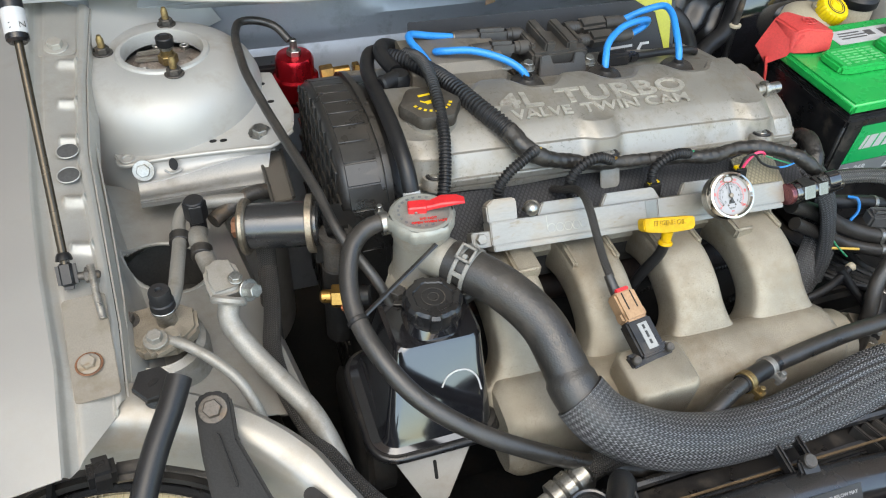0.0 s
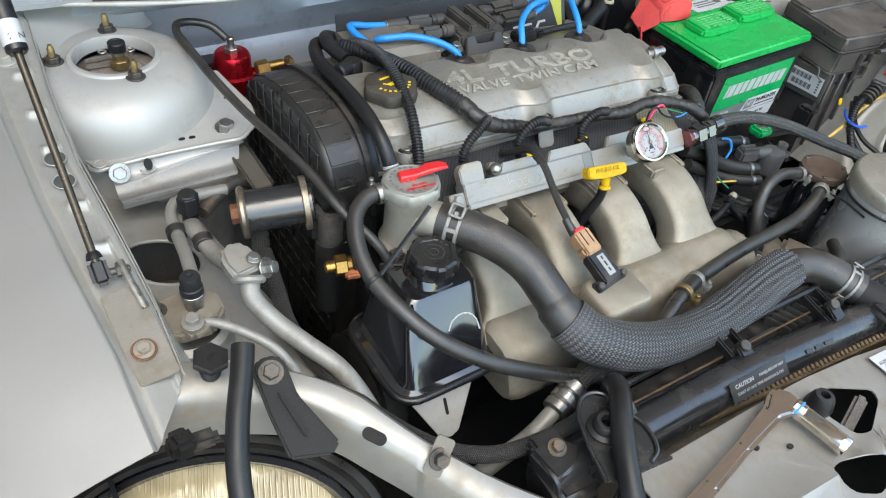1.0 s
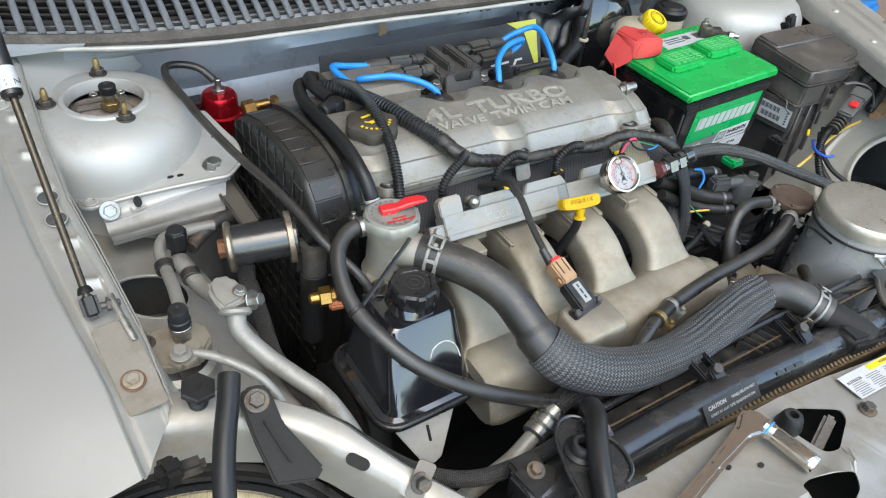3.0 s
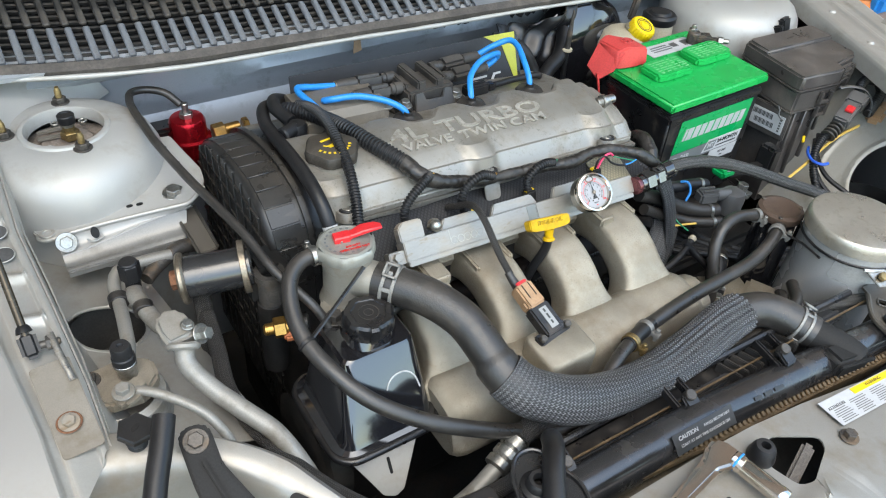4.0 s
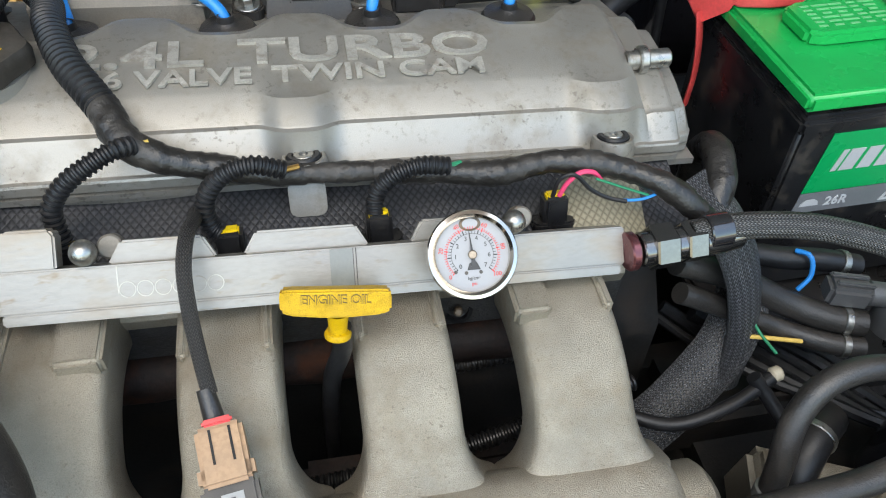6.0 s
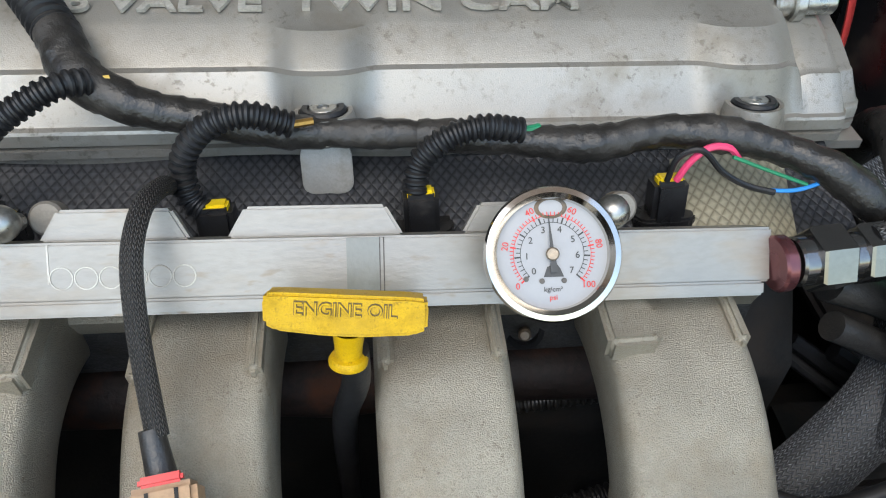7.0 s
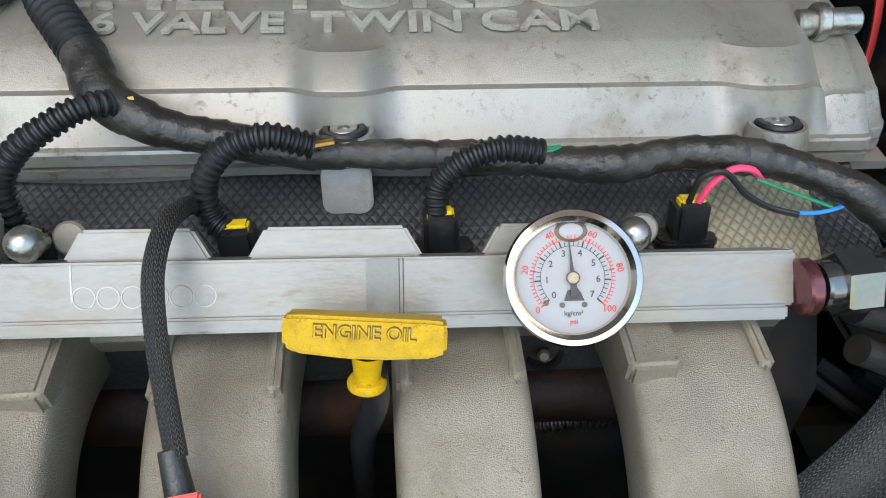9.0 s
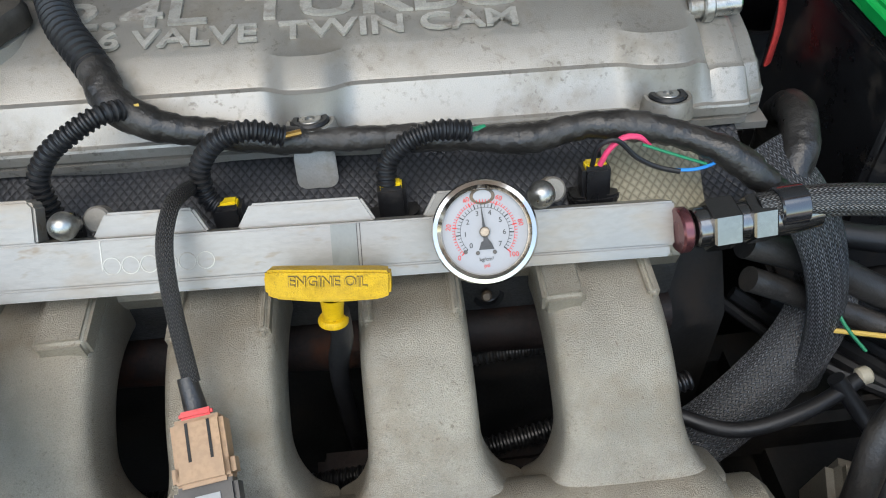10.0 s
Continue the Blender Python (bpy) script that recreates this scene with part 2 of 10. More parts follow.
GREYMARK = surface("grey_printed_label", (0.30, 0.30, 0.29), 0.5, 0, 0.1, 60)
BRONZED = surface("dirty_bronzed_steel", (0.30, 0.25, 0.19), 0.4, 0.8, 0.3, 60, 0.3, 500)
# near black for grimy metal, and for shade in holes and deep gaps
DARK = surface("grimy_and_shaded_dark", (0.009, 0.0085, 0.008), 0.6, 0.2, 0.5, 30, 0.3, 300, ((0.030, 0.022, 0.016), 20, 0.35))
RUST = surface("rusty_iron", (0.20, 0.09, 0.045), 0.75, 0.2, 0.35, 60, 0.5, 400)
GREEN = surface("green_plastic", (0.012, 0.35, 0.070), 0.28, 0, 0.1, 20, 0.05, 900, rvar=0.08)
GREEN_LABEL = surface("green_label", (0.004, 0.30, 0.08), 0.3, 0, 0.05, 20)
WHITE = surface("white_print", (0.40, 0.40, 0.40), 0.45, 0, 0.04, 30)
PAPER = surface("label_paper", (0.47, 0.47, 0.47), 0.5, 0, 0.06, 50)
INK = surface("black_print", (0.03, 0.03, 0.03), 0.5, 0, 0.1, 50)
REDINK = surface("red_print", (0.62, 0.02, 0.02), 0.5, 0, 0.1, 50)
YELINK = surface("yellow_print", (0.75, 0.52, 0.02), 0.45, 0, 0.1, 50)
GREYLABEL = surface("grey_label", (0.16, 0.165, 0.17), 0.4, 0, 0.1, 50)
RED = surface("red_plastic", (0.62, 0.025, 0.03), 0.35, 0, 0.1, 30)
REDCOVER = surface("faded_red_rubber", (0.58, 0.06, 0.055), 0.45, 0, 0.15, 30)
REDANO = surface("red_anodised_aluminium", (0.50, 0.012, 0.022), 0.2, 0.85, 0.1, 40)
PINKANO = surface("worn_pink_anodised", (0.20, 0.075, 0.08), 0.3, 0.8, 0.1, 40)
BLUE = surface("blue_silicone", (0.02, 0.24, 0.66), 0.38, 0, 0.12, 30)
BLUEWIRE = surface("blue_wire", (0.02, 0.10, 0.55), 0.4)
YELLOW = surface("yellow_plastic", (0.54, 0.325, 0.002), 0.45, 0, 0.12, 60, 0.30, 1400, ((0.36, 0.215, 0.006), 90, 0.34), spec=0.3, pits=((0.16, 0.095, 0.006), 700, 0.9))
YELLOWCAP = surface("yellow_cap_plastic", (0.78, 0.55, 0.01), 0.35, 0, 0.08, 60)
YELWIRE = surface("yellow_wire", (0.66, 0.44, 0.10), 0.45)
TAN = surface("tan_plastic", (0.36, 0.22, 0.12), 0.5, 0, 0.15, 60)
MILKY = surface("amber_milky_plastic", (0.44, 0.385, 0.28), 0.4, 0, 0.12, 15)
PINK = surface("pink_wire", (0.75, 0.06, 0.16), 0.4)
GREENWIRE = surface("green_wire", (0.02, 0.22, 0.10), 0.4)
LENS = surface("headlamp_lens", (0.42, 0.335, 0.19), 0.15, 0.0, 0.06, 30, coat=0.6)
COWLGREY = surface("grey_cowl_plastic", (0.15, 0.158, 0.172), 0.42, 0, 0.15, 30, 0.1, 600, ((0.07, 0.065, 0.06), 18, 0.3), dust=0.15)
CORE = surface("radiator_core", (0.10, 0.075, 0.045), 0.5, 0.4, 0.3, 120, 0.3, 600)
GOLD = surface("gold_passivated_strip", (0.17, 0.115, 0.062), 0.5, 0.5, 0.3, 60)
GREYPOLY = surface("dull_dark_grey_paint", (0.125, 0.125, 0.125), 0.42, 0.35, 0.1, 20, 0.15, 900, dust=0.1)
SILVERCAN = surface("satin_silver_lid", (0.47, 0.445, 0.385), 0.32, 0.72, 0.10, 24, 0.35, 900, ((0.36, 0.32, 0.25), 90, 0.34), dust=0.08)
BROWNCAP = surface("brown_dusty_lid", (0.090, 0.060, 0.043), 0.40, 0.1, 0.2, 40, 0.1, 500, ((0.05, 0.034, 0.025), 30, 0.3))
CONCRETE = surface("garage_concrete", (0.40, 0.29, 0.23), 0.8, 0, 0.15, 3, 0.3, 120, ((0.24, 0.17, 0.13), 1.5, 0.4))
SLEEVE = braided("black_braided_sleeve", (0.005, 0.005, 0.006), (0.56, 0.56, 0.57), 108, 0.0042, 0.36, 0.0, 1.0, 0.005, sharp=2.4, streak=14, herring=0.75)
LOOMFLAT = braided("flat_braided_sheath", (0.005, 0.005, 0.006), (0.30, 0.31, 0.325), 72, 0.0034, 0.42, 0.0, 1.0, 0.002, sharp=1.6, streak=8, herring=0.8)
LOOMBRAID = braided("braided_loom", (0.008, 0.0072, 0.0065), (0.125, 0.112, 0.100), 30, 0.0019, 0.45, 0.0, 0.9, sharp=1.3, herring=0.7)
STEELBRAID = braided("steel_braided_hose", (0.012, 0.0115, 0.011), (0.32, 0.315, 0.30), 44, 0.0024, 0.34, 0.3, 0.6, sharp=1.6, streak=5, herring=0.7)
# openings' shade as a plain grey, for slot discs and a hole's back
HOLEGREY = surface("shaded_slot_grey", (0.075, 0.073, 0.070), 0.6, 0.1, 0.2, 60)
WINGPAINT = surface("clean_metallic_silver", (0.395, 0.380, 0.355), 0.38, 0.50, 0.03, 6, 0.03, 1800, ((0.38, 0.355, 0.31), 12, 0.25), coat=0.35)
SHIM = surface("beige_weathered_shim", (0.225, 0.200, 0.165), 0.5, 0.3, 0.10, 30, 0.1, 900, ((0.17, 0.14, 0.10), 40, 0.3))
SHIM_DARK = surface("brown_weathered_tab", (0.16, 0.14, 0.115), 0.5, 0.4, 0.15, 40, 0.1, 900)
# rust lowered to near black: the depth's shade is in the colour
RUST_DARK = surface("shaded_rusty_iron", (0.018, 0.0095, 0.007), 0.7, 0.2, 0.5, 25, 0.5, 300, ((0.085, 0.030, 0.014), 26, 0.26))
TIMING = surface("worn_satin_black_plastic", (0.020, 0.0195, 0.019), 0.32, 0, 0.3, 35, 0.1, 700, ((0.055, 0.047, 0.039), 20, 0.34), dust=0.10, spec=0.5)
FRONTPAINT = surface("dusty_warm_silver_paint", (0.300, 0.286, 0.258), 0.40, 0.40, 0.08, 10, 0.06, 1200, ((0.235, 0.20, 0.155), 18, 0.40), coat=0.15, dust=0.18)
SEALBROWN = surface("dusty_brown_black_seal", (0.085, 0.073, 0.063), 0.62, 0, 0.30, 40, 0.5, 300, ((0.16, 0.135, 0.11), 30, 0.35))
FITTING = surface("black_chromed_fitting", (0.20, 0.195, 0.19), 0.14, 0.95, 0.1, 60, rvar=0.04)
CLAMPZINC = surface("dull_zinc_clamp", (0.25, 0.243, 0.225), 0.50, 0.5, 0.15, 90, 0.15, 700, ((0.17, 0.15, 0.12), 60, 0.3))
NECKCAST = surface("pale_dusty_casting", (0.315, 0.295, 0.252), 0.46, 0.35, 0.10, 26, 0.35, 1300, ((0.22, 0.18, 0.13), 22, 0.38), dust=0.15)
CAPZINC = surface("pale_zinc_cap", (0.315, 0.315, 0.280), 0.42, 0.40, 0.08, 40, 0.1, 900, ((0.24, 0.225, 0.19), 40, 0.34))
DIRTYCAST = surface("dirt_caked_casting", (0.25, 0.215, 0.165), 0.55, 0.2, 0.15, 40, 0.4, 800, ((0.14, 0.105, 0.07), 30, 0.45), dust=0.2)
ORANGEPLASTIC = surface("orange_plastic", (0.75, 0.22, 0.03), 0.4)
GREENPRINT = surface("pale_green_print", (0.16, 0.50, 0.20), 0.4)
ORANGECLIP = surface("faded_orange_plastic", (0.42, 0.13, 0.05), 0.5, 0, 0.2, 60)
CARBON = weave_cloth("quilted_heat_cloth", (0.024, 0.024, 0.025, 1), (0.080, 0.080, 0.084, 1), 0.5)
PALECLOTH = weave_cloth("pale_quilted_cloth", (0.15, 0.13, 0.085, 1), (0.34, 0.31, 0.22, 1), 0.1)


# ---- shape helpers ----
def put(bm, src, m=Matrix()):
    me = bpy.data.meshes.new("tmp")
    src.to_mesh(me)
    src.free()
    me.transform(m)
    bm.from_mesh(me)
    bpy.data.meshes.remove(me)
    return bm


def joined(*pieces):
    bm = bmesh.new()
    for p in pieces:
        put(bm, *p) if isinstance(p, tuple) else put(bm, p)
    return bm


def box(sx, sy, sz, bev=0.0, seg=2):
    bm = bmesh.new()
    bmesh.ops.create_cube(bm, size=1)
    for v in bm.verts:
        v.co = (v.co.x * sx, v.co.y * sy, v.co.z * sz)
    if bev:
        bmesh.ops.bevel(bm, geom=bm.edges[:], offset=bev, segments=seg, affect="EDGES", clamp_overlap=True)
    return bm


def prism(outline, h, bev=0.0, seg=2):
    """A plate with the outline (x, y), from z = 0 up to h."""
    bm = bmesh.new()
    f = bm.faces.new([bm.verts.new((x, y, 0)) for x, y in outline])
    f.normal_update()
    if f.normal.z < 0:
        f.normal_flip()
    top = [g for g in bmesh.ops.extrude_face_region(bm, geom=[f])["geom"] if isinstance(g, bmesh.types.BMVert)]
    for v in top:
        v.co.z += h
    f.normal_flip()
    bmesh.ops.recalc_face_normals(bm, faces=bm.faces[:])
    if bev:
        bmesh.ops.bevel(bm, geom=bm.edges[:], offset=bev, segments=seg, affect="EDGES", clamp_overlap=True)
    return bm


def rounded(w, h, r, n=5):
    """Outline of a rounded rectangle about the origin."""
    out = []
    for cx, cy, a0 in ((w / 2 - r, h / 2 - r, 0), (-w / 2 + r, h / 2 - r, 90), (-w / 2 + r, -h / 2 + r, 180), (w / 2 - r, -h / 2 + r, 270)):
        for i in range(n + 1):
            a = radians(a0 + 90 * i / n)
            out.append((cx + r * math.cos(a), cy + r * math.sin(a)))
    return out


def ellipse(rx, ry, n=24):
    return [(rx * math.cos(2 * math.pi * i / n), ry * math.sin(2 * math.pi * i / n)) for i in range(n)]


def lathe(profile, seg=28, lobes=None):
    """Turns (radius, z) round the z axis; lobes(angle) scales the radius."""
    bm = bmesh.new()
    rings = []
    for r, z in profile:
        if r < 1e-6:
            rings.append([bm.verts.new((0, 0, z))])
        else:
            ring = []
            for i in range(seg):
                a = 2 * math.pi * i / seg
                k = lobes(a) if lobes else 1
                ring.append(bm.verts.new((r * k * math.cos(a), r * k * math.sin(a), z)))
            rings.append(ring)
    for p, q in zip(rings, rings[1:]):
        for i in range(seg):
            j = (i + 1) % seg
            if len(p) == 1 and len(q) == 1:
                continue
            if len(p) == 1:
                bm.faces.new((p[0], q[j], q[i]))
            elif len(q) == 1:
                bm.faces.new((p[i], p[j], q[0]))
            else:
                bm.faces.new((p[i], p[j], q[j], q[i]))
    bmesh.ops.recalc_face_normals(bm, faces=bm.faces[:])
    return bm


def rod(r, h, bev=0.0, seg=20):
    b = min(bev, r * 0.45, h * 0.45)
    if b:
        return lathe([(0, 0), (r - b, 0), (r, b), (r, h - b), (r - b, h), (0, h)], seg)
    return lathe([(0, 0), (r, 0), (r, h), (0, h)], seg)


def hexnut(r, h, bev=0.0006):
    return lathe([(0, 0), (r - bev, 0), (r, bev), (r, h - bev), (r - bev, h), (0, h)], 6)


def pipe(ro, ri, h, bev=0.0005, seg=28):
    return lathe([(ri, 0), (ro - bev, 0), (ro, bev), (ro, h - bev), (ro - bev, h), (ri + bev, h), (ri, h - bev), (ri, 0)], seg)


def along(a, b, roll=0):
    """A pose at a whose z axis points to b."""
    a, b = Vector(a), Vector(b)
    return Matrix.Translation(a) @ (b - a).to_track_quat("Z", "Y").to_matrix().to_4x4() @ pose(0, 0, 0, 0, 0, roll)


def span(a, b):
    return (Vector(b) - Vector(a)).length


def smooth_path(pts, step):
    """Points along a smooth curve through pts, at even steps."""
    P = [Vector(p) for p in pts]
    P = [2 * P[0] - P[1]] + P + [2 * P[-1] - P[-2]]
    fine = []
    for i in range(1, len(P) - 2):
        p0, p1, p2, p3 = P[i - 1], P[i], P[i + 1], P[i + 2]
        t1 = (p1 - p0).length ** 0.5 + 1e-9
        t2 = t1 + (p2 - p1).length ** 0.5 + 1e-9
        t3 = t2 + (p3 - p2).length ** 0.5 + 1e-9
        for k in range(16):
            t = t1 + (t2 - t1) * k / 16
            a1, a2, a3 = p0.lerp(p1, t / t1), p1.lerp(p2, (t - t1) / (t2 - t1)), p2.lerp(p3, (t - t2) / (t3 - t2))
            b1, b2 = a1.lerp(a2, t / t2), a2.lerp(a3, (t - t1) / (t3 - t1))
            fine.append(b1.lerp(b2, (t - t1) / (t2 - t1)))
    fine.append(P[-2].copy())
    d = [0.0]
    for a, b in zip(fine, fine[1:]):
        d.append(d[-1] + (b - a).length)
    n = max(2, round(d[-1] / step))
    out, k = [], 0
    for i in range(n + 1):
        s = d[-1] * i / n
        while k < len(d) - 2 and d[k + 1] < s:
            k += 1
        out.append(fine[k].lerp(fine[k + 1], (s - d[k]) / max(1e-9, d[k + 1] - d[k])))
    return out, d[-1]


def tube(pts, r, seg=14, step=0.006, ring=None, flat=1.0, wrap=None):
    """A hose through pts. r: radius, or a function of the share of its length. ring: (pitch, depth) of corrugation. flat squashes it. wrap: (pitch, depth) of wound tape."""
    if ring:
        step = ring[0] / 4
    path, length = smooth_path(pts, step)
    bm = bmesh.new()
    uvl = bm.loops.layers.uv.new("along")
    n = len(path)
    tang = [(path[min(i + 1, n - 1)] - path[max(i - 1, 0)]).normalized() for i in range(n)]
    side = tang[0].orthogonal().normalized() if abs(tang[0].z) > 0.9 else tang[0].cross(Vector((0, 0, 1))).normalized()
    rings = []
    for i, (p, t) in enumerate(zip(path, tang)):
        side = (side - t * side.dot(t)).normalized()
        up = side.cross(t)
        s = i / (n - 1)
        rr = r(s) if callable(r) else r
        if ring:
            rr -= ring[1] * (0, 0, 1, 1)[i % 4]
        turn = s * length / wrap[0] + 0.35 * math.sin(s * length * 90) if wrap else 0
        rings.append([bm.verts.new(p + (side * math.cos(a) + up * (flat * math.sin(a))) * (rr + (wrap[1] * ((turn + a / (2 * math.pi)) % 1 - 0.5) if wrap else 0))) for a in (2 * math.pi * k / seg for k in range(seg))])
    for i, (p, q) in enumerate(zip(rings, rings[1:])):
        for k in range(seg):
            j = (k + 1) % seg
            f = bm.faces.new((p[k], p[j], q[j], q[k]))
            for lp, (u, v) in zip(f.loops, ((k, i), (k + 1, i), (k + 1, i + 1), (k, i + 1))):
                lp[uvl].uv = (u / seg, v * length / (n - 1))
    for cap, flip in ((rings[0], True), (rings[-1], False)):
        bm.faces.new(cap[::-1] if flip else cap)
    bmesh.ops.recalc_face_normals(bm, faces=bm.faces[:])
    return bm


def loft(sections, closed=True, caps=True):
    """A skin over rings of equally many points."""
    bm = bmesh.new()
    rings = [[bm.verts.new(p) for p in s] for s in sections]
    m = len(rings[0])
    for p, q in zip(rings, rings[1:]):
        for k in range(m if closed else m - 1):
            j = (k + 1) % m
            bm.faces.new((p[k], p[j], q[j], q[k]))
    if caps and closed:
        bm.faces.new(rings[0][::-1])
        bm.faces.new(rings[-1])
    bmesh.ops.recalc_face_normals(bm, faces=bm.faces[:])
    return bm


def thick(bm, t):
    """Gives an open sheet a thickness, inwards."""
    bmesh.ops.recalc_face_normals(bm, faces=bm.faces[:])
    bmesh.ops.solidify(bm, geom=bm.faces[:], thickness=t)
    return bm


def sheet(fn, nu, nv, t=0.0015, keep=None):
    """A sheet of nu x nv cells from fn(u, v) with u, v in 0..1; keep(u, v) false leaves a hole."""
    bm = bmesh.new()
    g = [[bm.verts.new(fn(i / nu, j / nv)) for j in range(nv + 1)] for i in range(nu + 1)]
    for i in range(nu):
        for j in range(nv):
            if keep is None or keep((i + 0.5) / nu, (j + 0.5) / nv):
                bm.faces.new((g[i][j], g[i + 1][j], g[i + 1][j + 1], g[i][j + 1]))
    bmesh.ops.delete(bm, geom=[v for v in bm.verts if not v.link_faces], context="VERTS")
    return thick(bm, t) if t else bm


def finish(name, bm, material, angle=38):
    me = bpy.data.meshes.new(name)
    bm.to_mesh(me)
    bm.free()
    me.materials.append(material)
    me.polygons.foreach_set("use_smooth", [True] * len(me.polygons))
    me.set_sharp_from_angle(angle=radians(angle))
    return new(name, me)


def thing(name, base, label, category, group=""):
    ob = new(name)
    ob.empty_display_size = 0.02
    ob.location = base
    return tagged(ob, label, category, group)


def part(name, bm, material, parent, label="", angle=38):
    ob = finish(name, bm, material, angle)
    ob.parent = parent
    top = parent
    while top.parent:
        top = top.parent
    ob.matrix_parent_inverse = Matrix.Translation(-Vector(top.location)) if parent == top else Matrix()
    if label:
        tagged(ob, label)
    return ob


def solo(name, bm, material, label, category, group="", kind="", angle=38):
    """A thing that is one mesh."""
    return tagged(finish(name, bm, material, angle), label, category, group, kind)


def lettering(text, size, depth=0.0004, bold=0.0):
    """The letters of text as a bmesh, in the xy plane about the origin."""
    cu = bpy.data.curves.new("letters", "FONT")
    cu.body, cu.size, cu.extrude, cu.offset = text, size, depth, bold
    cu.align_x, cu.align_y = "CENTER", "CENTER"
    cu.resolution_u = 3
    ob = new("letters", cu)
    me = bpy.data.meshes.new_from_object(ob.evaluated_get(bpy.context.evaluated_depsgraph_get()))
    bm = bmesh.new()
    bm.from_mesh(me)
    bpy.data.objects.remove(ob), bpy.data.meshes.remove(me), bpy.data.curves.remove(cu)
    return bm


def facing(place, right, up):
    """A pose whose x and y axes point along right and up."""
    x = Vector(right).normalized()
    z = x.cross(Vector(up)).normalized()
    y = z.cross(x)
    m = Matrix((x, y, z)).transposed().to_4x4()
    m.translation = place
    return m


def bolt(name, place, tip, r, material, parent, h=0.007, washer=True, label=""):
    """A flanged hexagon bolt head on its washer."""
    bm = hexnut(r, h)
    if washer:
        put(bm, rod(r * 1.55, 0.0018, 0.0004, 18), pose(0, 0, -0.001))
    m = along(place, Vector(place) + Vector(tip), 12)
    return part(name, joined((bm, m)), material, parent, label)


def clamp(name, place, axis, r, material, parent, w=0.010, ear=True):
    """A spring or worm clamp round a hose."""
    bm = pipe(r + 0.0016, r - 0.0004, w, 0.0004, 30)
    if ear:
        put(bm, box(0.010, 0.006, w * 1.1, 0.001), pose(r + 0.005, 0, w / 2))
        put(bm, rod(0.0026, 0.016, 0.0004, 8), pose(r + 0.006, 0.008, w / 2, 90))
    m = along(place, Vector(place) + Vector(axis))
    return part(name, joined((bm, m)), material, parent)


def spring_clamp(place, axis, r, up, material, parent):
    """A flat wire hose clamp: two bands, cross bars and an open square ear."""
    z = Vector(axis).normalized()
    x = Vector(up)
    x = (x - z * x.dot(z)).normalized()
    m = Matrix((x, z.cross(x), z)).transposed().to_4x4()
    m.translation = place
    bm = pipe(r + 0.0016, r - 0.0003, 0.0036, 0.0005, 40)
    put(bm, pipe(r + 0.0016, r - 0.0003, 0.0036, 0.0005, 40), pose(0, 0, 0.0105))
    for a in (-65, 50, 150):
        put(bm, box(0.0018, 0.0042, 0.012, 0.0005, 1), pose(0, 0, 0, 0, 0, a) @ pose(r + 0.0007, 0, 0.007))
    band = part("hose_clamp", joined((bm, m)), material, parent, "flat steel hose clamp")
    ear = bmesh.new()
    for dy, dz, ly, lz in ((0, -0.0062, 0.0150, 0.0026), (0, 0.0062, 0.0150, 0.0026), (-0.0062, 0, 0.0026, 0.0150), (0.0062, 0, 0.0026, 0.0150)):
        put(ear, box(0.0022, ly, lz, 0.0006, 1), pose(0, dy, dz))
    put(ear, box(0.0050, 0.0050, 0.0050, 0.001, 1), pose(-0.002, 0.003, 0))
    part("clamp_ear", joined((ear, m @ pose(r + 0.0052, 0, 0.007, 0, 0, 14))), material, band)
    return band

# ---- structure ----
solo("ground", sheet(lambda u, v: (-30 + 60 * u, -30 + 60 * v, 0), 8, 8, 0.02), CONCRETE, "brown-grey garage concrete floor under the car", "floor", kind="structure")


def lerp_path(pts, s):
    """The point at share s of a polyline, by index."""
    k = min(int(s * (len(pts) - 1)), len(pts) - 2)
    return Vector(pts[k]).lerp(Vector(pts[k + 1]), s * (len(pts) - 1) - k)


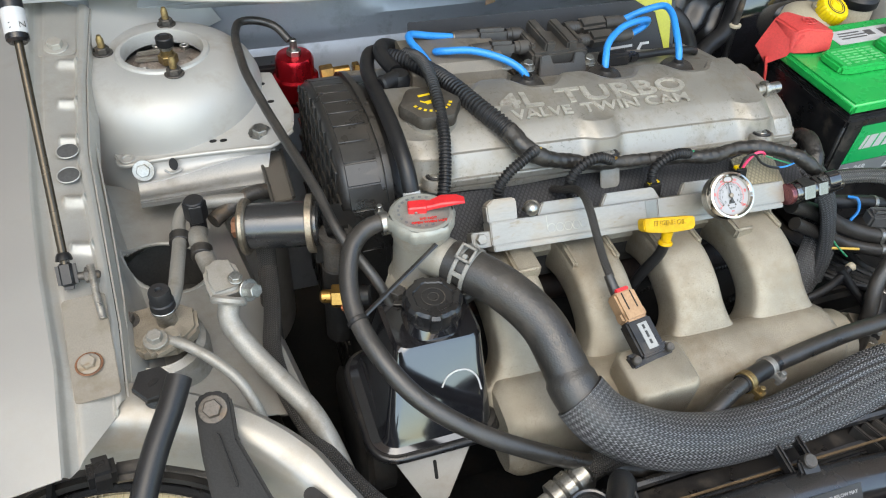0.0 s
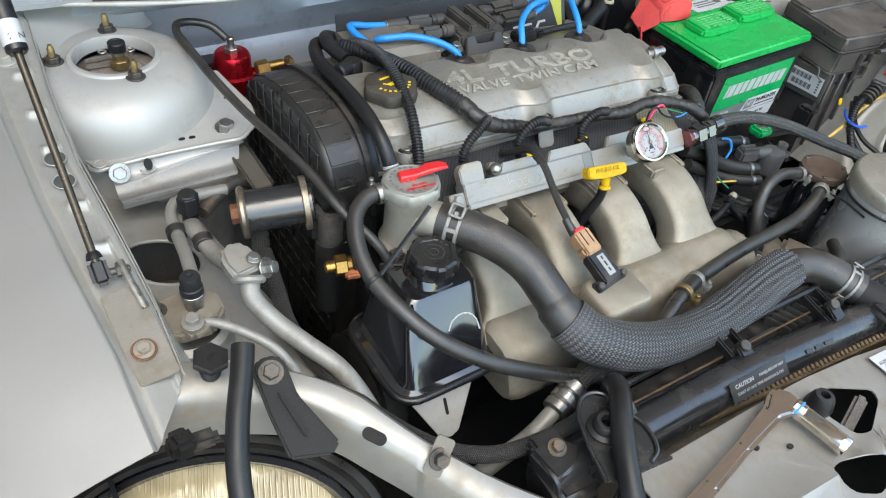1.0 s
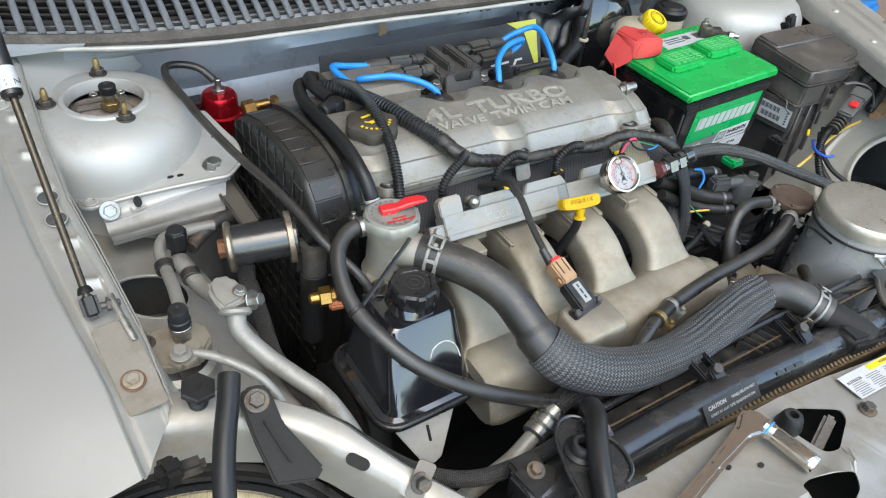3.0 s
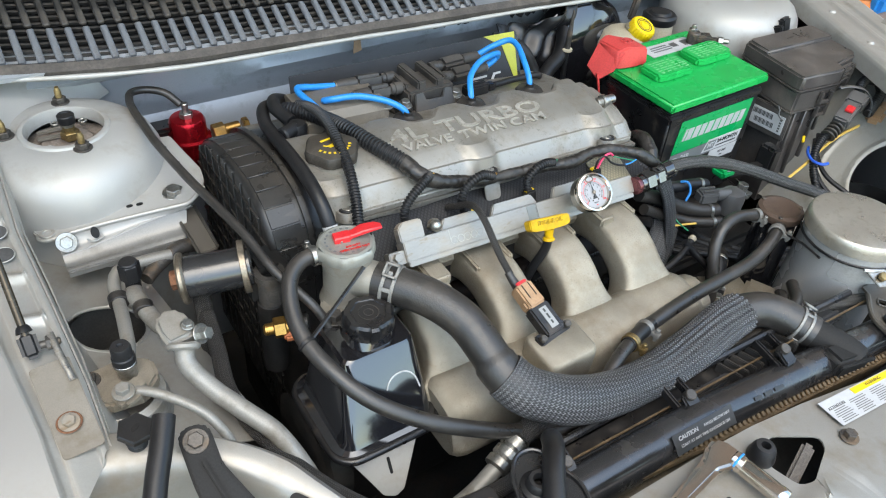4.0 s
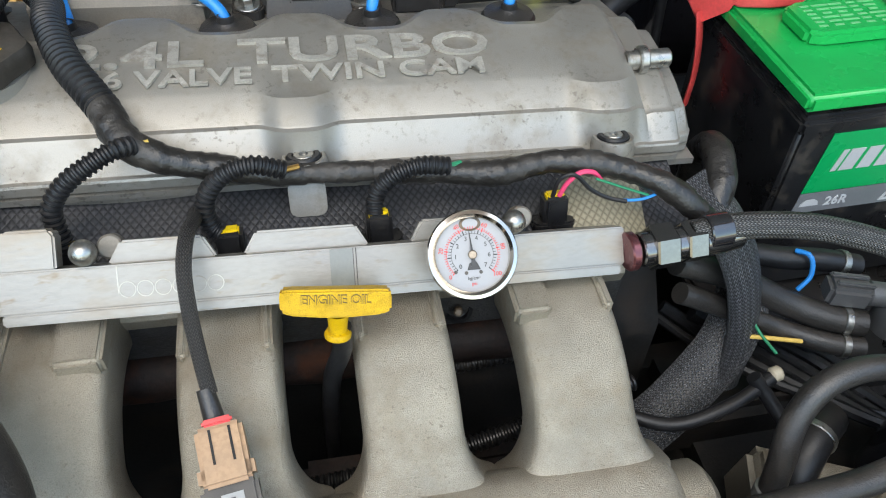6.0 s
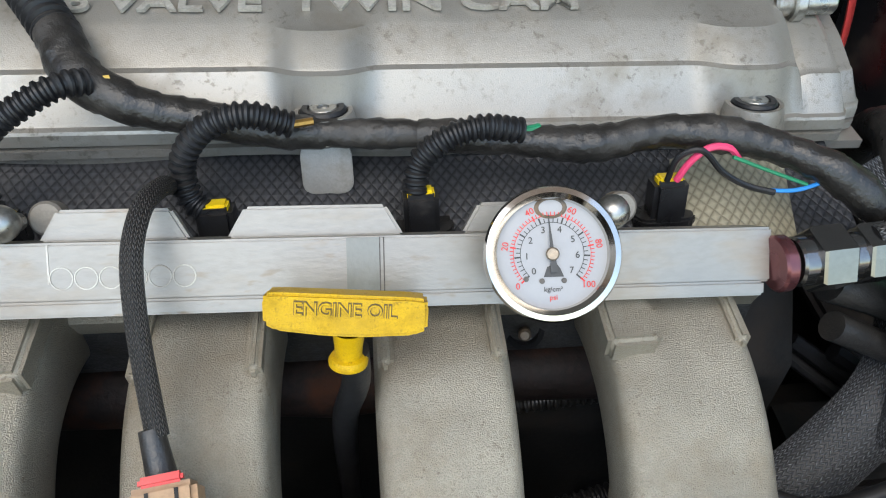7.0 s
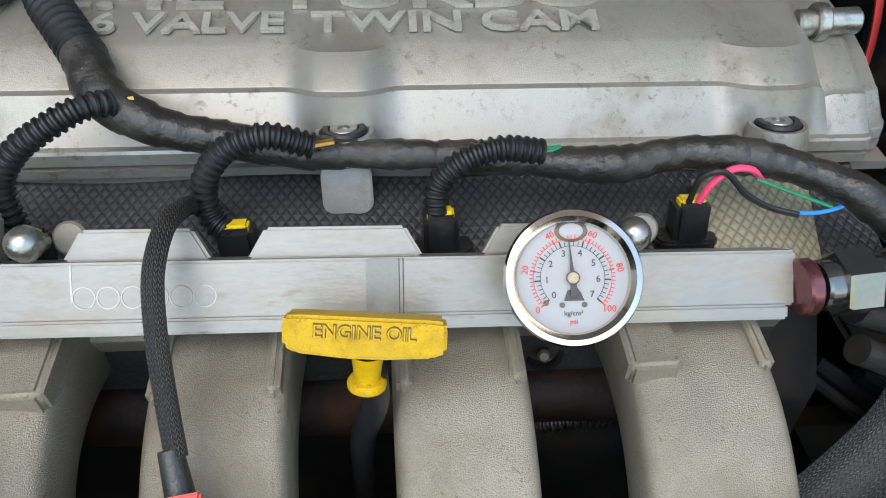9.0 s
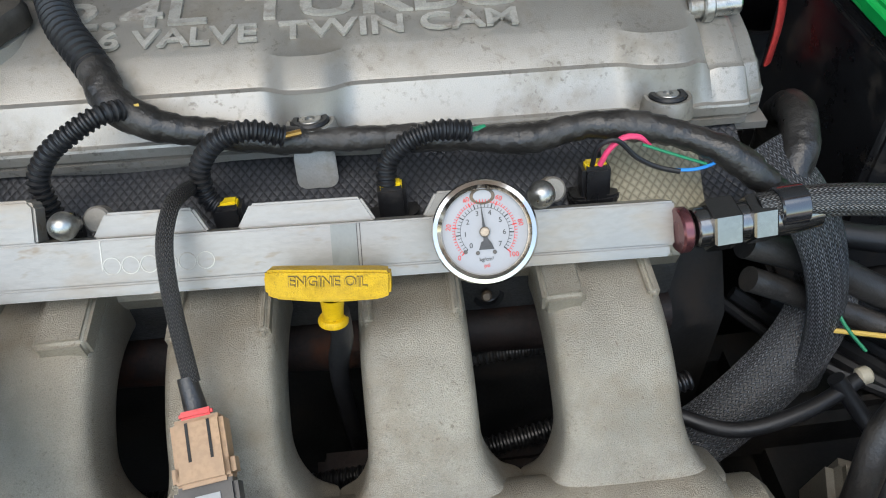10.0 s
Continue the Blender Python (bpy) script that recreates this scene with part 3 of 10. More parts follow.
def firewall():
    ob = thing("firewall", (0.48, 1.06, 0.5), "blue-grey painted steel firewall with pressed beads", "car panel")
    tagged(ob, kind="structure")

    def skin(u, v):
        x, z = -0.18 + 1.4 * u, 0.45 + 0.53 * v
        y = 1.06 - 0.012 * math.exp(-((z - 0.925 + 0.02 * (x - 0.4)) / 0.010) ** 2) * (1 if 0.2 < x < 0.62 else 0)
        y += 0.010 * math.exp(-((z - 0.885) / 0.012) ** 2)
        return (x, y, z)
    part("panel", sheet(skin, 70, 60), PAINT_BLUE, ob)
    # lower lip of the cowl, standing forward over the firewall
    lip = loft([[(x, y, z - 0.03 * (x - 0.4)) for y, z in ((1.058, 0.94), (1.040, 0.945), (1.034, 0.953), (1.05, 0.962), (1.03, 0.972), (1.008, 0.977), (1.004, 0.984), (1.06, 0.990), (1.14, 0.992))] for x in np.linspace(-0.18, 1.2, 30)])
    part("cowl_lip", lip, PAINT_BLUE, ob)
    seal = [(x, 0.987 - 0.001 * math.sin((x + 0.2) * 21) + 0.50 * max(0, 0.15 - x) ** 2, 0.9725 - 0.03 * (x - 0.4) + 0.14 * max(0, 0.15 - x) ** 2) for x in np.linspace(-0.28, 1.02, 50)]
    part("seal_strip", tube(seal, lambda k: 0.0030 + 0.0003 * math.sin(90 * k), 10, 0.008), PAINT, ob, "pale edge strip below the cowl")
    def gusset(u, v):
        a, b = Vector((-0.100, 0.955 + 0.10 * v, 0.966 + 0.016 * v)), Vector((0.035 - 0.03 * v, 1.050, 0.935 + 0.052 * v))
        p = a.lerp(b, u)
        return (p.x, p.y, p.z - 0.012 * math.sin(math.pi * u) * (1 - 0.5 * v))
    part("corner_gusset", sheet(gusset, 24, 12, 0.0015), PAINT, ob)
    part("torn_sticker", prism([(0, 0), (0.014, 0.003), (0.013, 0.022), (0.003, 0.018)], 0.0006), TAN, ob).matrix_basis = facing((0.362, 1.030, 0.930), (1, 0, 0), (0, 0.2, 1))
    rag = random.Random(5)
    for x0, x1, d in ((0.30, 0.40, 0.006), (0.40, 0.62, 0.015), (0.60, 0.72, 0.022), (0.16, 0.28, 0.004)):
        n = int((x1 - x0) / 0.006)
        secs = []
        for i in range(n + 1):
            x = x0 + (x1 - x0) * i / n
            hgt = (d * rag.uniform(0.4, 1.0) + 0.003) * math.sin(math.pi * (i + 0.5) / (n + 1)) ** 0.4
            z0 = 0.976 - 0.03 * (x - 0.4)
            secs.append([(x, 1.0035, z0 + 0.002), (x, 1.0020, z0 - 0.4 * hgt), (x, 1.0035, z0 - hgt), (x, 1.009, z0 - hgt), (x, 1.009, z0 + 0.002)])
        part("torn_seal", loft(secs), PLASTIC, ob, "torn black seal remnant")
    return ob


firewall()


def cowl():
    """The grille at the foot of the windscreen: vertical grey bars over cross slats."""
    ob = thing("cowl_grille", (0.3, 1.05, 0.99), "grey plastic cowl grille with upright bars over dark slats", "car grille")
    up = Vector((0, 0.100, 0.048)).normalized()

    def at(x, d, h=0.0):
        q = max(0.0, 0.15 - x) ** 2
        p = Vector((x, 0.997 + 0.50 * q, 0.984 - 0.03 * (x - 0.4) + 0.08 * q)) + up * d
        return p + Vector((0, -up.z, up.y)) * h
    part("backing", loft([[at(x, 0, -0.012), at(x, 0.26, -0.012), at(x, 0.26, -0.015), at(x, 0, -0.015)] for x in np.linspace(-0.30, 0.62, 24)]), DARK, ob)
    part("front_rim", loft([[at(x, -0.010, -0.012), at(x, -0.010, 0.002), at(x, 0.002, 0.003), at(x, 0.004, -0.010)] for x in np.linspace(-0.30, 1.15, 36)]), SEALBROWN, ob)
    first = dark = None
    for row, (d0, d1) in enumerate(((0.006, 0.054), (0.058, 0.106), (0.112, 0.160))):
        for k in range(44):
            x = -0.24 + 0.0190 * k
            if x > 0.545:
                continue
            a, b = at(x, d0), at(x, d1)
            if first is None:
                first = part("bar", joined((box(0.0080, 0.048, 0.006, 0.0016, 1),)), COWLGREY, ob).data
                o = bpy.data.objects["bar"]
            else:
                # upper rows get a near-black copy for the shade under the bonnet
                if row and dark is None:
                    dark = first.copy()
                    dark.materials[0] = PLASTIC_DUSTY
                o = new("bar", dark if row else first)
                o.parent = ob
                o.matrix_parent_inverse = Matrix.Translation(-Vector(ob.location))
            o.matrix_basis = facing((a + b) / 2, (1, 0, -0.03), up)
    for k in range(16):
        d = 0.006 + 0.0098 * k
        part("slat", loft([[at(x, d, -0.008), at(x, d + 0.0030, -0.008), at(x, d + 0.0030, -0.004), at(x, d, -0.004)] for x in np.linspace(-0.30, 0.56, 24)]), PLASTIC_DUSTY, ob)
    part("plain_panel", loft([[at(x, 0.0, -0.002), at(x, 0.17, -0.002), at(x, 0.17, 0.002), at(x, 0.0, 0.002)] for x in (0.548, 0.662)]), COWLGREY, ob)
    part("second_panel", loft([[at(x, 0.0, -0.004), at(x, 0.26, -0.004), at(x, 0.26, 0.0), at(x, 0.0, 0.0)] for x in (0.666, 1.15)]), COWLGREY, ob)
    for k in range(12):
        x = 0.712 + 0.017 * k
        o = new("bar", first)
        o.parent = ob
        o.matrix_parent_inverse = Matrix.Translation(-Vector(ob.location))
        o.matrix_basis = facing(at(x, 0.045, 0.003), (1, 0, -0.03), up)
    part("black_edge", loft([[at(x, 0.165, 0.0), at(x, 0.26, 0.0), at(x, 0.26, 0.006), at(x, 0.165, 0.004)] for x in np.linspace(-0.30, 0.66, 24)]), PLASTIC_DUSTY, ob)
    return ob


cowl()


def strut_tower(name, cx, cy, top, mirror, label):
    """A pressed suspension tower: domed top with an open ring, studs and the damper's end."""
    ob = thing(name, (cx, cy, 0.6), label, "strut tower", "strut towers")
    prof = [(0.0430, top - 0.006), (0.0440, top - 0.001), (0.0560, top - 0.0005), (0.070, top - 0.003), (0.083, top - 0.008), (0.095, top - 0.018), (0.102, top - 0.032), (0.1055, top - 0.050), (0.107, top - 0.078), (0.110, top - 0.2), (0.113, 0.55)]
    inner = 1 if not mirror else -1
    dome = lathe([(0.044 + (r - 0.044) * (1.32 if mirror else 1.0), z) for r, z in prof], 72, lambda a: 1 + 0.02 * math.cos(2 * a) - 0.09 * max(0, inner * math.cos(a)))
    part("dome", thick(joined((dome, pose(cx, cy, 0))), 0.002), PAINT, ob)
    part("ring", joined((lathe([(0.0395, top - 0.012), (0.0400, top - 0.002), (0.0412, top + 0.0018), (0.0432, top + 0.0024), (0.0462, top + 0.0014), (0.0490, top - 0.003), (0.0395, top - 0.012)], 56), pose(cx, cy, 0))), PAINT, ob)
    part("mount_plate", joined((lathe([(0.048, top - 0.022), (0.034, top - 0.024), (0.026, top - 0.016), (0.014, top - 0.015), (0, top - 0.015)], 32), pose(cx, cy, 0))), MOUNTPLATE, ob)
    part("slot_bar", joined((box(0.030, 0.006, 0.004, 0.0012), pose(cx - 0.012, cy + 0.022, top - 0.013, 0, 0, 4)), (box(0.026, 0.006, 0.004, 0.0012), pose(cx - 0.016, cy + 0.006, top - 0.012, 0, 0, -3))), SHIM, ob, "pale slotted adjuster bar")
    for dx, dy in ((0.022, 0.024), (-0.020, -0.018), (-0.006, 0.030)):
        part("socket_screw", joined((pipe(0.0046, 0.0024, 0.005), pose(cx + dx, cy + dy, top - 0.014))), STEEL, ob)
    part("damper_nut", joined((hexnut(0.0100, 0.009), pose(cx + 0.004, cy - 0.002, top - 0.013)), (rod(0.0062, 0.022, 0.001), pose(cx + 0.004, cy - 0.002, top - 0.012))), BRASSWORN, ob)
    part("adjuster_collar", joined((hexnut(0.0075, 0.005), pose(cx + 0.004, cy - 0.002, top + 0.002))), STEEL, ob)
    part("adjuster_knob", joined((lathe([(0, 0), (0.0085, 0), (0.0090, 0.001), (0.0090, 0.0085), (0.0082, 0.0095), (0.006, 0.0095), (0.0055, 0.0085), (0, 0.0085)], 24), pose(cx + 0.004, cy - 0.002, top + 0.0065))), RUBBER, ob)
    for k in range(3):
        a = radians((278, 82, 172)[k] if not mirror else (300, 15, 130)[k])
        p = (cx + 0.058 * math.cos(a), cy + (0.050 if k == 0 else 0.058) * math.sin(a), top - 0.001)
        st = part("stud", joined((lathe([(0.0036, 0), (0.0036, 0.016), (0.0028, 0.0175), (0.0022, 0.020), (0, 0.0202)], 14), pose(*p))), BRASSWORN, ob, "brass-coloured threaded stud")
        part("nut", joined((hexnut(0.0072, 0.0075), pose(*p)), (rod(0.0098, 0.0018, 0.0004), pose(*p))), DARKSTEEL, st)
    return ob


strut_tower("strut_tower", -0.034, 0.945, 0.960, False, "silver-painted domed strut tower beside the engine mount")
strut_tower("strut_tower", 1.058, 0.937, 0.954, True, "silver-painted domed strut tower behind the fuse box")


def left_plate():
    """The pressed brace that joins the tower to the rail, with its lower shelf."""
    ob = thing("tower_brace", (0.0, 0.85, 0.86), "silver pressed steel brace plate bolted to the strut tower", "bracket")
    rim = [(-0.0945, 0.8500), (-0.0935, 0.8440), (-0.0885, 0.8402), (-0.0800, 0.8393), (-0.0714, 0.8395), (-0.0412, 0.8366), (-0.0025, 0.8302), (0.0371, 0.8227), (0.0516, 0.8200), (0.0590, 0.8235), (0.0650, 0.8285), (0.0760, 0.8370)]
    out = rim + [(0.0810, 0.8500), (0.0840, 0.8700), (0.0790, 0.9050), (0.0740, 0.9450), (0.0450, 0.9550), (-0.0200, 0.9000), (-0.0980, 0.8600)]

    def z(x, y):
        return 0.902 + 0.10 * (x + 0.02) + 0.05 * (y - 0.84)
    top = prism(out, 0.004, 0.0015)
    for v in top.verts:
        v.co.z += z(v.co.x, v.co.y)
    part("plate", top, PAINT, ob)
    part("rolled_rim", tube([(x, y, z(x, y) + 0.0022) for x, y in rim], 0.0026, 10, 0.005), PAINT_DUSTY, ob)

    def bead(x):
        return float(np.interp(x, (-0.080, -0.053, -0.024, 0.0035, 0.025, 0.056), (0.8850, 0.8862, 0.8913, 0.8970, 0.9000, 0.9030)))

    def edge(x):
        return float(np.interp(x, [p[0] for p in rim], [p[1] for p in rim]))

    def upright(u, v):
        x = -0.079 + 0.130 * u
        y0, z0 = edge(x), z(x, edge(x)) + 0.001
        w = math.sin(0.5 * math.pi * v)
        return (x, y0 + (0.8245 - y0) * v ** 1.6, z0 + (bead(x) - z0) * w)

    def shelf(u, v):
        x = -0.079 + (0.130 - 0.012 * v) * u
        dip = math.sin(math.pi * min(1, v * 1.15)) * 0.0055
        return (x, 0.8245 - 0.0245 * v, bead(x) + (0.8812 - bead(x)) * v ** 0.8 - dip * (1 - 0.4 * u))
    part("upright", sheet(upright, 40, 10, 0.0014), PAINT, ob)
    # the dome's shade on this shelf is put into its paint
    part("lower_shelf", sheet(shelf, 40, 14, 0.0014), PAINT_SHADED, ob)
    part("bead_line", tube([(-0.079 + 0.135 * k / 16, 0.8242, bead(-0.079 + 0.135 * k / 16) + 0.0004) for k in range(17)], 0.0014, 8, 0.006), PAINT, ob)
    part("shelf_turn", sheet(lambda u, v: (-0.079 + 0.118 * u, 0.8000 + 0.0004 * v, 0.8812 - 0.006 * v), 12, 3, 0.0012), PAINT_SHADED, ob)
    arm = part("link_arm", joined((prism([(0.0405, 0.8345), (0.0630, 0.8395), (0.0615, 0.7600), (0.0410, 0.7570)], 0.0035, 0.0008), pose(0, 0, 0.8865))), SHIM_DARK, ob, "brown oily steel link arm")
    for a, b in (((0.0405, 0.8345, 0.8905), (0.0410, 0.7570, 0.8905)), ((0.0630, 0.8395, 0.8905), (0.0615, 0.7600, 0.8905))):
        part("arm_lip", tube([a, b], 0.0018, 8, 0.01), BRACKETSTEEL, arm)
    bolt("bolt", (0.0449, 0.8427, z(0.0449, 0.8427) + 0.004), (0.0, -0.15, 1), 0.0078, STEEL, ob)
    bolt("bolt", (-0.0715, 0.8275, 0.8980), (-0.05, -0.85, 0.5), 0.0068, STEEL, ob, 0.004)
    part("washer", joined((pipe(0.0078, 0.0042, 0.002), pose(-0.0850, 0.8475, z(-0.085, 0.8475) + 0.0036))), PAINT_DUSTY, ob)
    part("keyhole", joined((prism(ellipse(0.0042, 0.0062, 14), 0.0012), facing((-0.0430, 0.8285, 0.9000), (1, -0.1, 0.06), (0, 0.45, 1)))), DARK, ob)
    part("keyhole_rim", tube([(-0.052, 0.8265, 0.8960), (-0.048, 0.8250, 0.8925), (-0.041, 0.8250, 0.8925), (-0.036, 0.8255, 0.8950)], 0.0011, 6, 0.003), PAINT, ob)
    for x, y in ((-0.0020, 0.8453), (0.0080, 0.8429), (0.06, 0.925), (0.064, 0.890)):
        part("hole", joined((prism(ellipse(0.0036, 0.0022, 10), 0.0008), pose(x, y, z(x, y) + 0.0042))), DARK, ob)
    return ob


left_plate()

# the line of the left wing's flange, from the headlamp back to the cowl
FLANGE = [(-0.098, 0.560, 0.897), (-0.098, 0.62, 0.915), (-0.103, 0.70, 0.933), (-0.110, 0.80, 0.949), (-0.108, 0.90, 0.963), (-0.100, 1.02, 0.980)]


def left_wing():
    ob = thing("wing", (-0.2, 0.75, 0.5), "silver-painted front wing with its bolted inner flange", "car wing", "front wings")
    edge = [(-0.1380, 0.500, 0.9035), (-0.1400, 0.58, 0.921), (-0.1480, 0.66, 0.937), (-0.1540, 0.75, 0.951), (-0.1580, 0.88, 0.968), (-0.1600, 1.06, 0.990)]

    def skin(u, v):
        p = lerp_path(edge, v)
        d = u ** 1.2
        return (p.x - 0.30 * d, p.y - 0.02 * d, p.z - 0.006 * u - 0.02 * d - 0.33 * d ** 3)
    part("skin", sheet(skin, 24, 30, 0.0012), WINGPAINT, ob)
    # gutter beside the skin, flat flange with pressed beads, raised lip
    line = [(0, 0), (0.04, -0.0012), (0.09, -0.0085), (0.21, -0.0100), (0.27, -0.0075), (0.33, -0.0070), (0.60, -0.0070), (0.79, -0.0070), (0.85, -0.0010), (0.94, 0.0), (1.0, -0.003)]
    shares, heights = [k for k, _ in line], [h for _, h in line]

    def roll_(u, v):
        p, q = lerp_path(edge, v), lerp_path(FLANGE, v)
        if u < 0.5:
            s_ = np.interp(u, (0, 0.06, 0.15, 0.24, 0.30, 0.36, 0.5), (0, 0.04, 0.09, 0.21, 0.27, 0.33, 0.45))
        else:
            s_ = np.interp(u, (0.5, 0.76, 0.86, 0.95, 1.0), (0.45, 0.79, 0.85, 0.94, 1.0))
        h = np.interp(s_, shares, heights)
        r = p.lerp(q, s_)
        across = min(1, max(0, (s_ - 0.46) / 0.07)) * min(1, max(0, (0.86 - s_) / 0.03))
        for yb in (0.930, 0.8695, 0.8180, 0.7440, 0.6930):
            h += 0.0055 * across * math.exp(-((r.y - yb + 0.05 * (r.x + 0.12)) / 0.0050) ** 2)
        return (r.x, r.y, r.z + h)
    part("inner_flange", sheet(roll_, 48, 260, 0.0015), PAINT_DUSTY, ob, angle=60)

    def drop(u, v):
        q = lerp_path(FLANGE, v)
        return (q.x + 0.0005 + 0.004 * u, q.y, q.z - 0.0035 - 0.022 * u)
    part("flange_turn", sheet(drop, 6, 30, 0.0015), PAINT_DUSTY, ob)
    for y, z in ((0.8005, 0.9502), (0.7714, 0.9452)):
        m = facing((-0.1255, y, z), (1, 0.03, 0.02), (0, 1, 0.15))
        part("slot", joined((prism(ellipse(0.0088, 0.0082, 24), 0.0008), m)), HOLEGREY, ob)
        part("slot_rim", joined((pipe(0.0098, 0.0087, 0.0012, 0.0004, 28), m)), PAINT_DUSTY, ob)
    pl = prism(rounded(0.031, 0.084, 0.003), 0.0015, 0.0005)
    part("shim_plate", joined((pl, facing((-0.1165, 0.598, 0.9155), (1, 0.05, 0.02), (-0.10, 0.66, 0.20)))), SHIM, ob)
    bolt("bolt", (-0.118, 0.583, 0.9145), (0, -0.25, 1), 0.0052, MILLED, ob, 0.005)
    part("rusty_ring", joined((pipe(0.0098, 0.0080, 0.0010), along((-0.118, 0.583, 0.9138), (-0.118, 0.58, 0.93)))), RUST, ob)
    bolt("bolt", (-0.1335, 0.9585, 0.9690), (0, -0.2, 1), 0.0075, PAINT_DUSTY, ob)
    part("bolt_plate", joined((prism(rounded(0.036, 0.030, 0.006), 0.0014, 0.0005), facing((-0.1330, 0.9600, 0.9665), (1, 0.02, 0), (0, 1, 0.13)))), PAINT_DUSTY, ob)
    return ob


left_wing()


def gas_strut(foot, top, share):
    ob = thing("gas_strut", foot, "black gas strut with ball-joint end holding up the bonnet", "gas strut", "bonnet struts")
    f, t = Vector(foot), Vector(top)
    d = (t - f).normalized()
    part("rod", joined((rod(0.0033, (t - f).length * 0.86, 0, 12), along(f, t))), RODBLACK, ob)
    cyl_at = f.lerp(t, share)
    part("cylinder", joined((rod(0.0085, (t - cyl_at).length, 0.002, 18), along(cyl_at, t))), PLASTIC, ob)
    lab = part("label", joined((pipe(0.0087, 0.0080, 0.020), along(cyl_at + d * 0.006, t))), PAPER, ob, "white paper band with printed force")
    m = facing(cyl_at + d * 0.016 + Vector((0.003, -0.0086, 0.0022)), (1, 0.15, -0.1), d)
    part("print", joined((lettering("20N", 0.007, 0.0002), m)), INK, lab)
    end = joined((box(0.0145, 0.012, 0.023, 0.004, 3), pose(0, 0, 0.001)), (lathe([(0.0065, 0), (0.0055, 0.004), (0.0042, 0.006)], 16), pose(0, 0, 0.012)))
    part("socket", joined((end, along(f, t))), RUBBER, ob)
    part("ball_stud", joined((rod(0.0032, 0.017, 0.001), along(f + Vector((0.006, 0, -0.002)), f + Vector((0.03, -0.002, -0.003)))), (hexnut(0.0062, 0.004), along(f + Vector((0.012, 0, -0.002)), f + Vector((0.03, -0.002, -0.003))))), DARKSTEEL, ob)
    part("safety_clip", tube([f + Vector((0.017, 0.004, 0.004)), f + Vector((0.019, -0.018, -0.003)), f + Vector((0.022, -0.040, -0.012))], 0.0028, 8, 0.003, flat=0.4), STEEL, ob)
    return ob


gas_strut((-0.1275, 0.655, 0.9365), (-0.1336, 0.9474, 1.2155), 0.45)
gas_strut((1.081, 0.609, 0.9425), (1.097, 0.890, 1.239), 0.62)


def left_inner():
    """The inner wing under the flange, with its round access hole, down to the chassis leg."""
    ob = thing("inner_wing", (-0.05, 0.68, 0.5), "dusty silver inner wing panel with a round dark opening", "car panel", "inner wings")
    prof = [(-0.098, 0.905), (-0.092, 0.87), (-0.080, 0.850), (-0.045, 0.838), (-0.01, 0.830), (0.02, 0.815), (0.035, 0.76), (0.04, 0.50)]

    def skin(u, v):
        i = min(int(u * 7), 6)
        f = u * 7 - i
        x, z = prof[i][0] * (1 - f) + prof[i + 1][0] * f, prof[i][1] * (1 - f) + prof[i + 1][1] * f
        y = 0.560 + 0.30 * v
        q = lerp_path(FLANGE, min(0.999, (y - 0.56) / 0.46))
        k = max(0.0, 1 - 3 * u) ** 2
        return (x - 0.05 * (v - 0.3) * (1 - k) + (q.x + 0.101) * k, y, z + 0.012 * v * (1 - k) + (q.z - 0.915) * k)
    cx, cy = -0.064, 0.740

    def keep(u, v):
        p = skin(u, v)
        return ((p[0] - cx) / 0.036) ** 2 + ((p[1] - cy) / 0.034) ** 2 > 1
    part("panel", sheet(skin, 63, 90, 0.0015, keep), PAINT_DUSTY, ob)
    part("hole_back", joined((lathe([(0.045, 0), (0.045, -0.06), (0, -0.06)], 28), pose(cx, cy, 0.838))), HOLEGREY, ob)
    def ground_z(x, y):
        best = min(((skin(u, v)[0] - x) ** 2 + (skin(u, v)[1] - y) ** 2, skin(u, v)[2]) for u in np.linspace(0.1, 0.7, 40) for v in (np.linspace(-0.03, 0.03, 5) + (y - 0.56) / 0.30))
        return best[1]
    ring = [(cx + 0.037 * math.cos(a), cy + 0.035 * math.sin(a)) for a in (2 * math.pi * k / 20 for k in range(21))]
    part("hole_lip", tube([(x, y, ground_z(x, y) + 0.0006) for x, y in ring], 0.0022, 8, 0.004), PAINT_DUSTY, ob)
    return ob


left_inner()


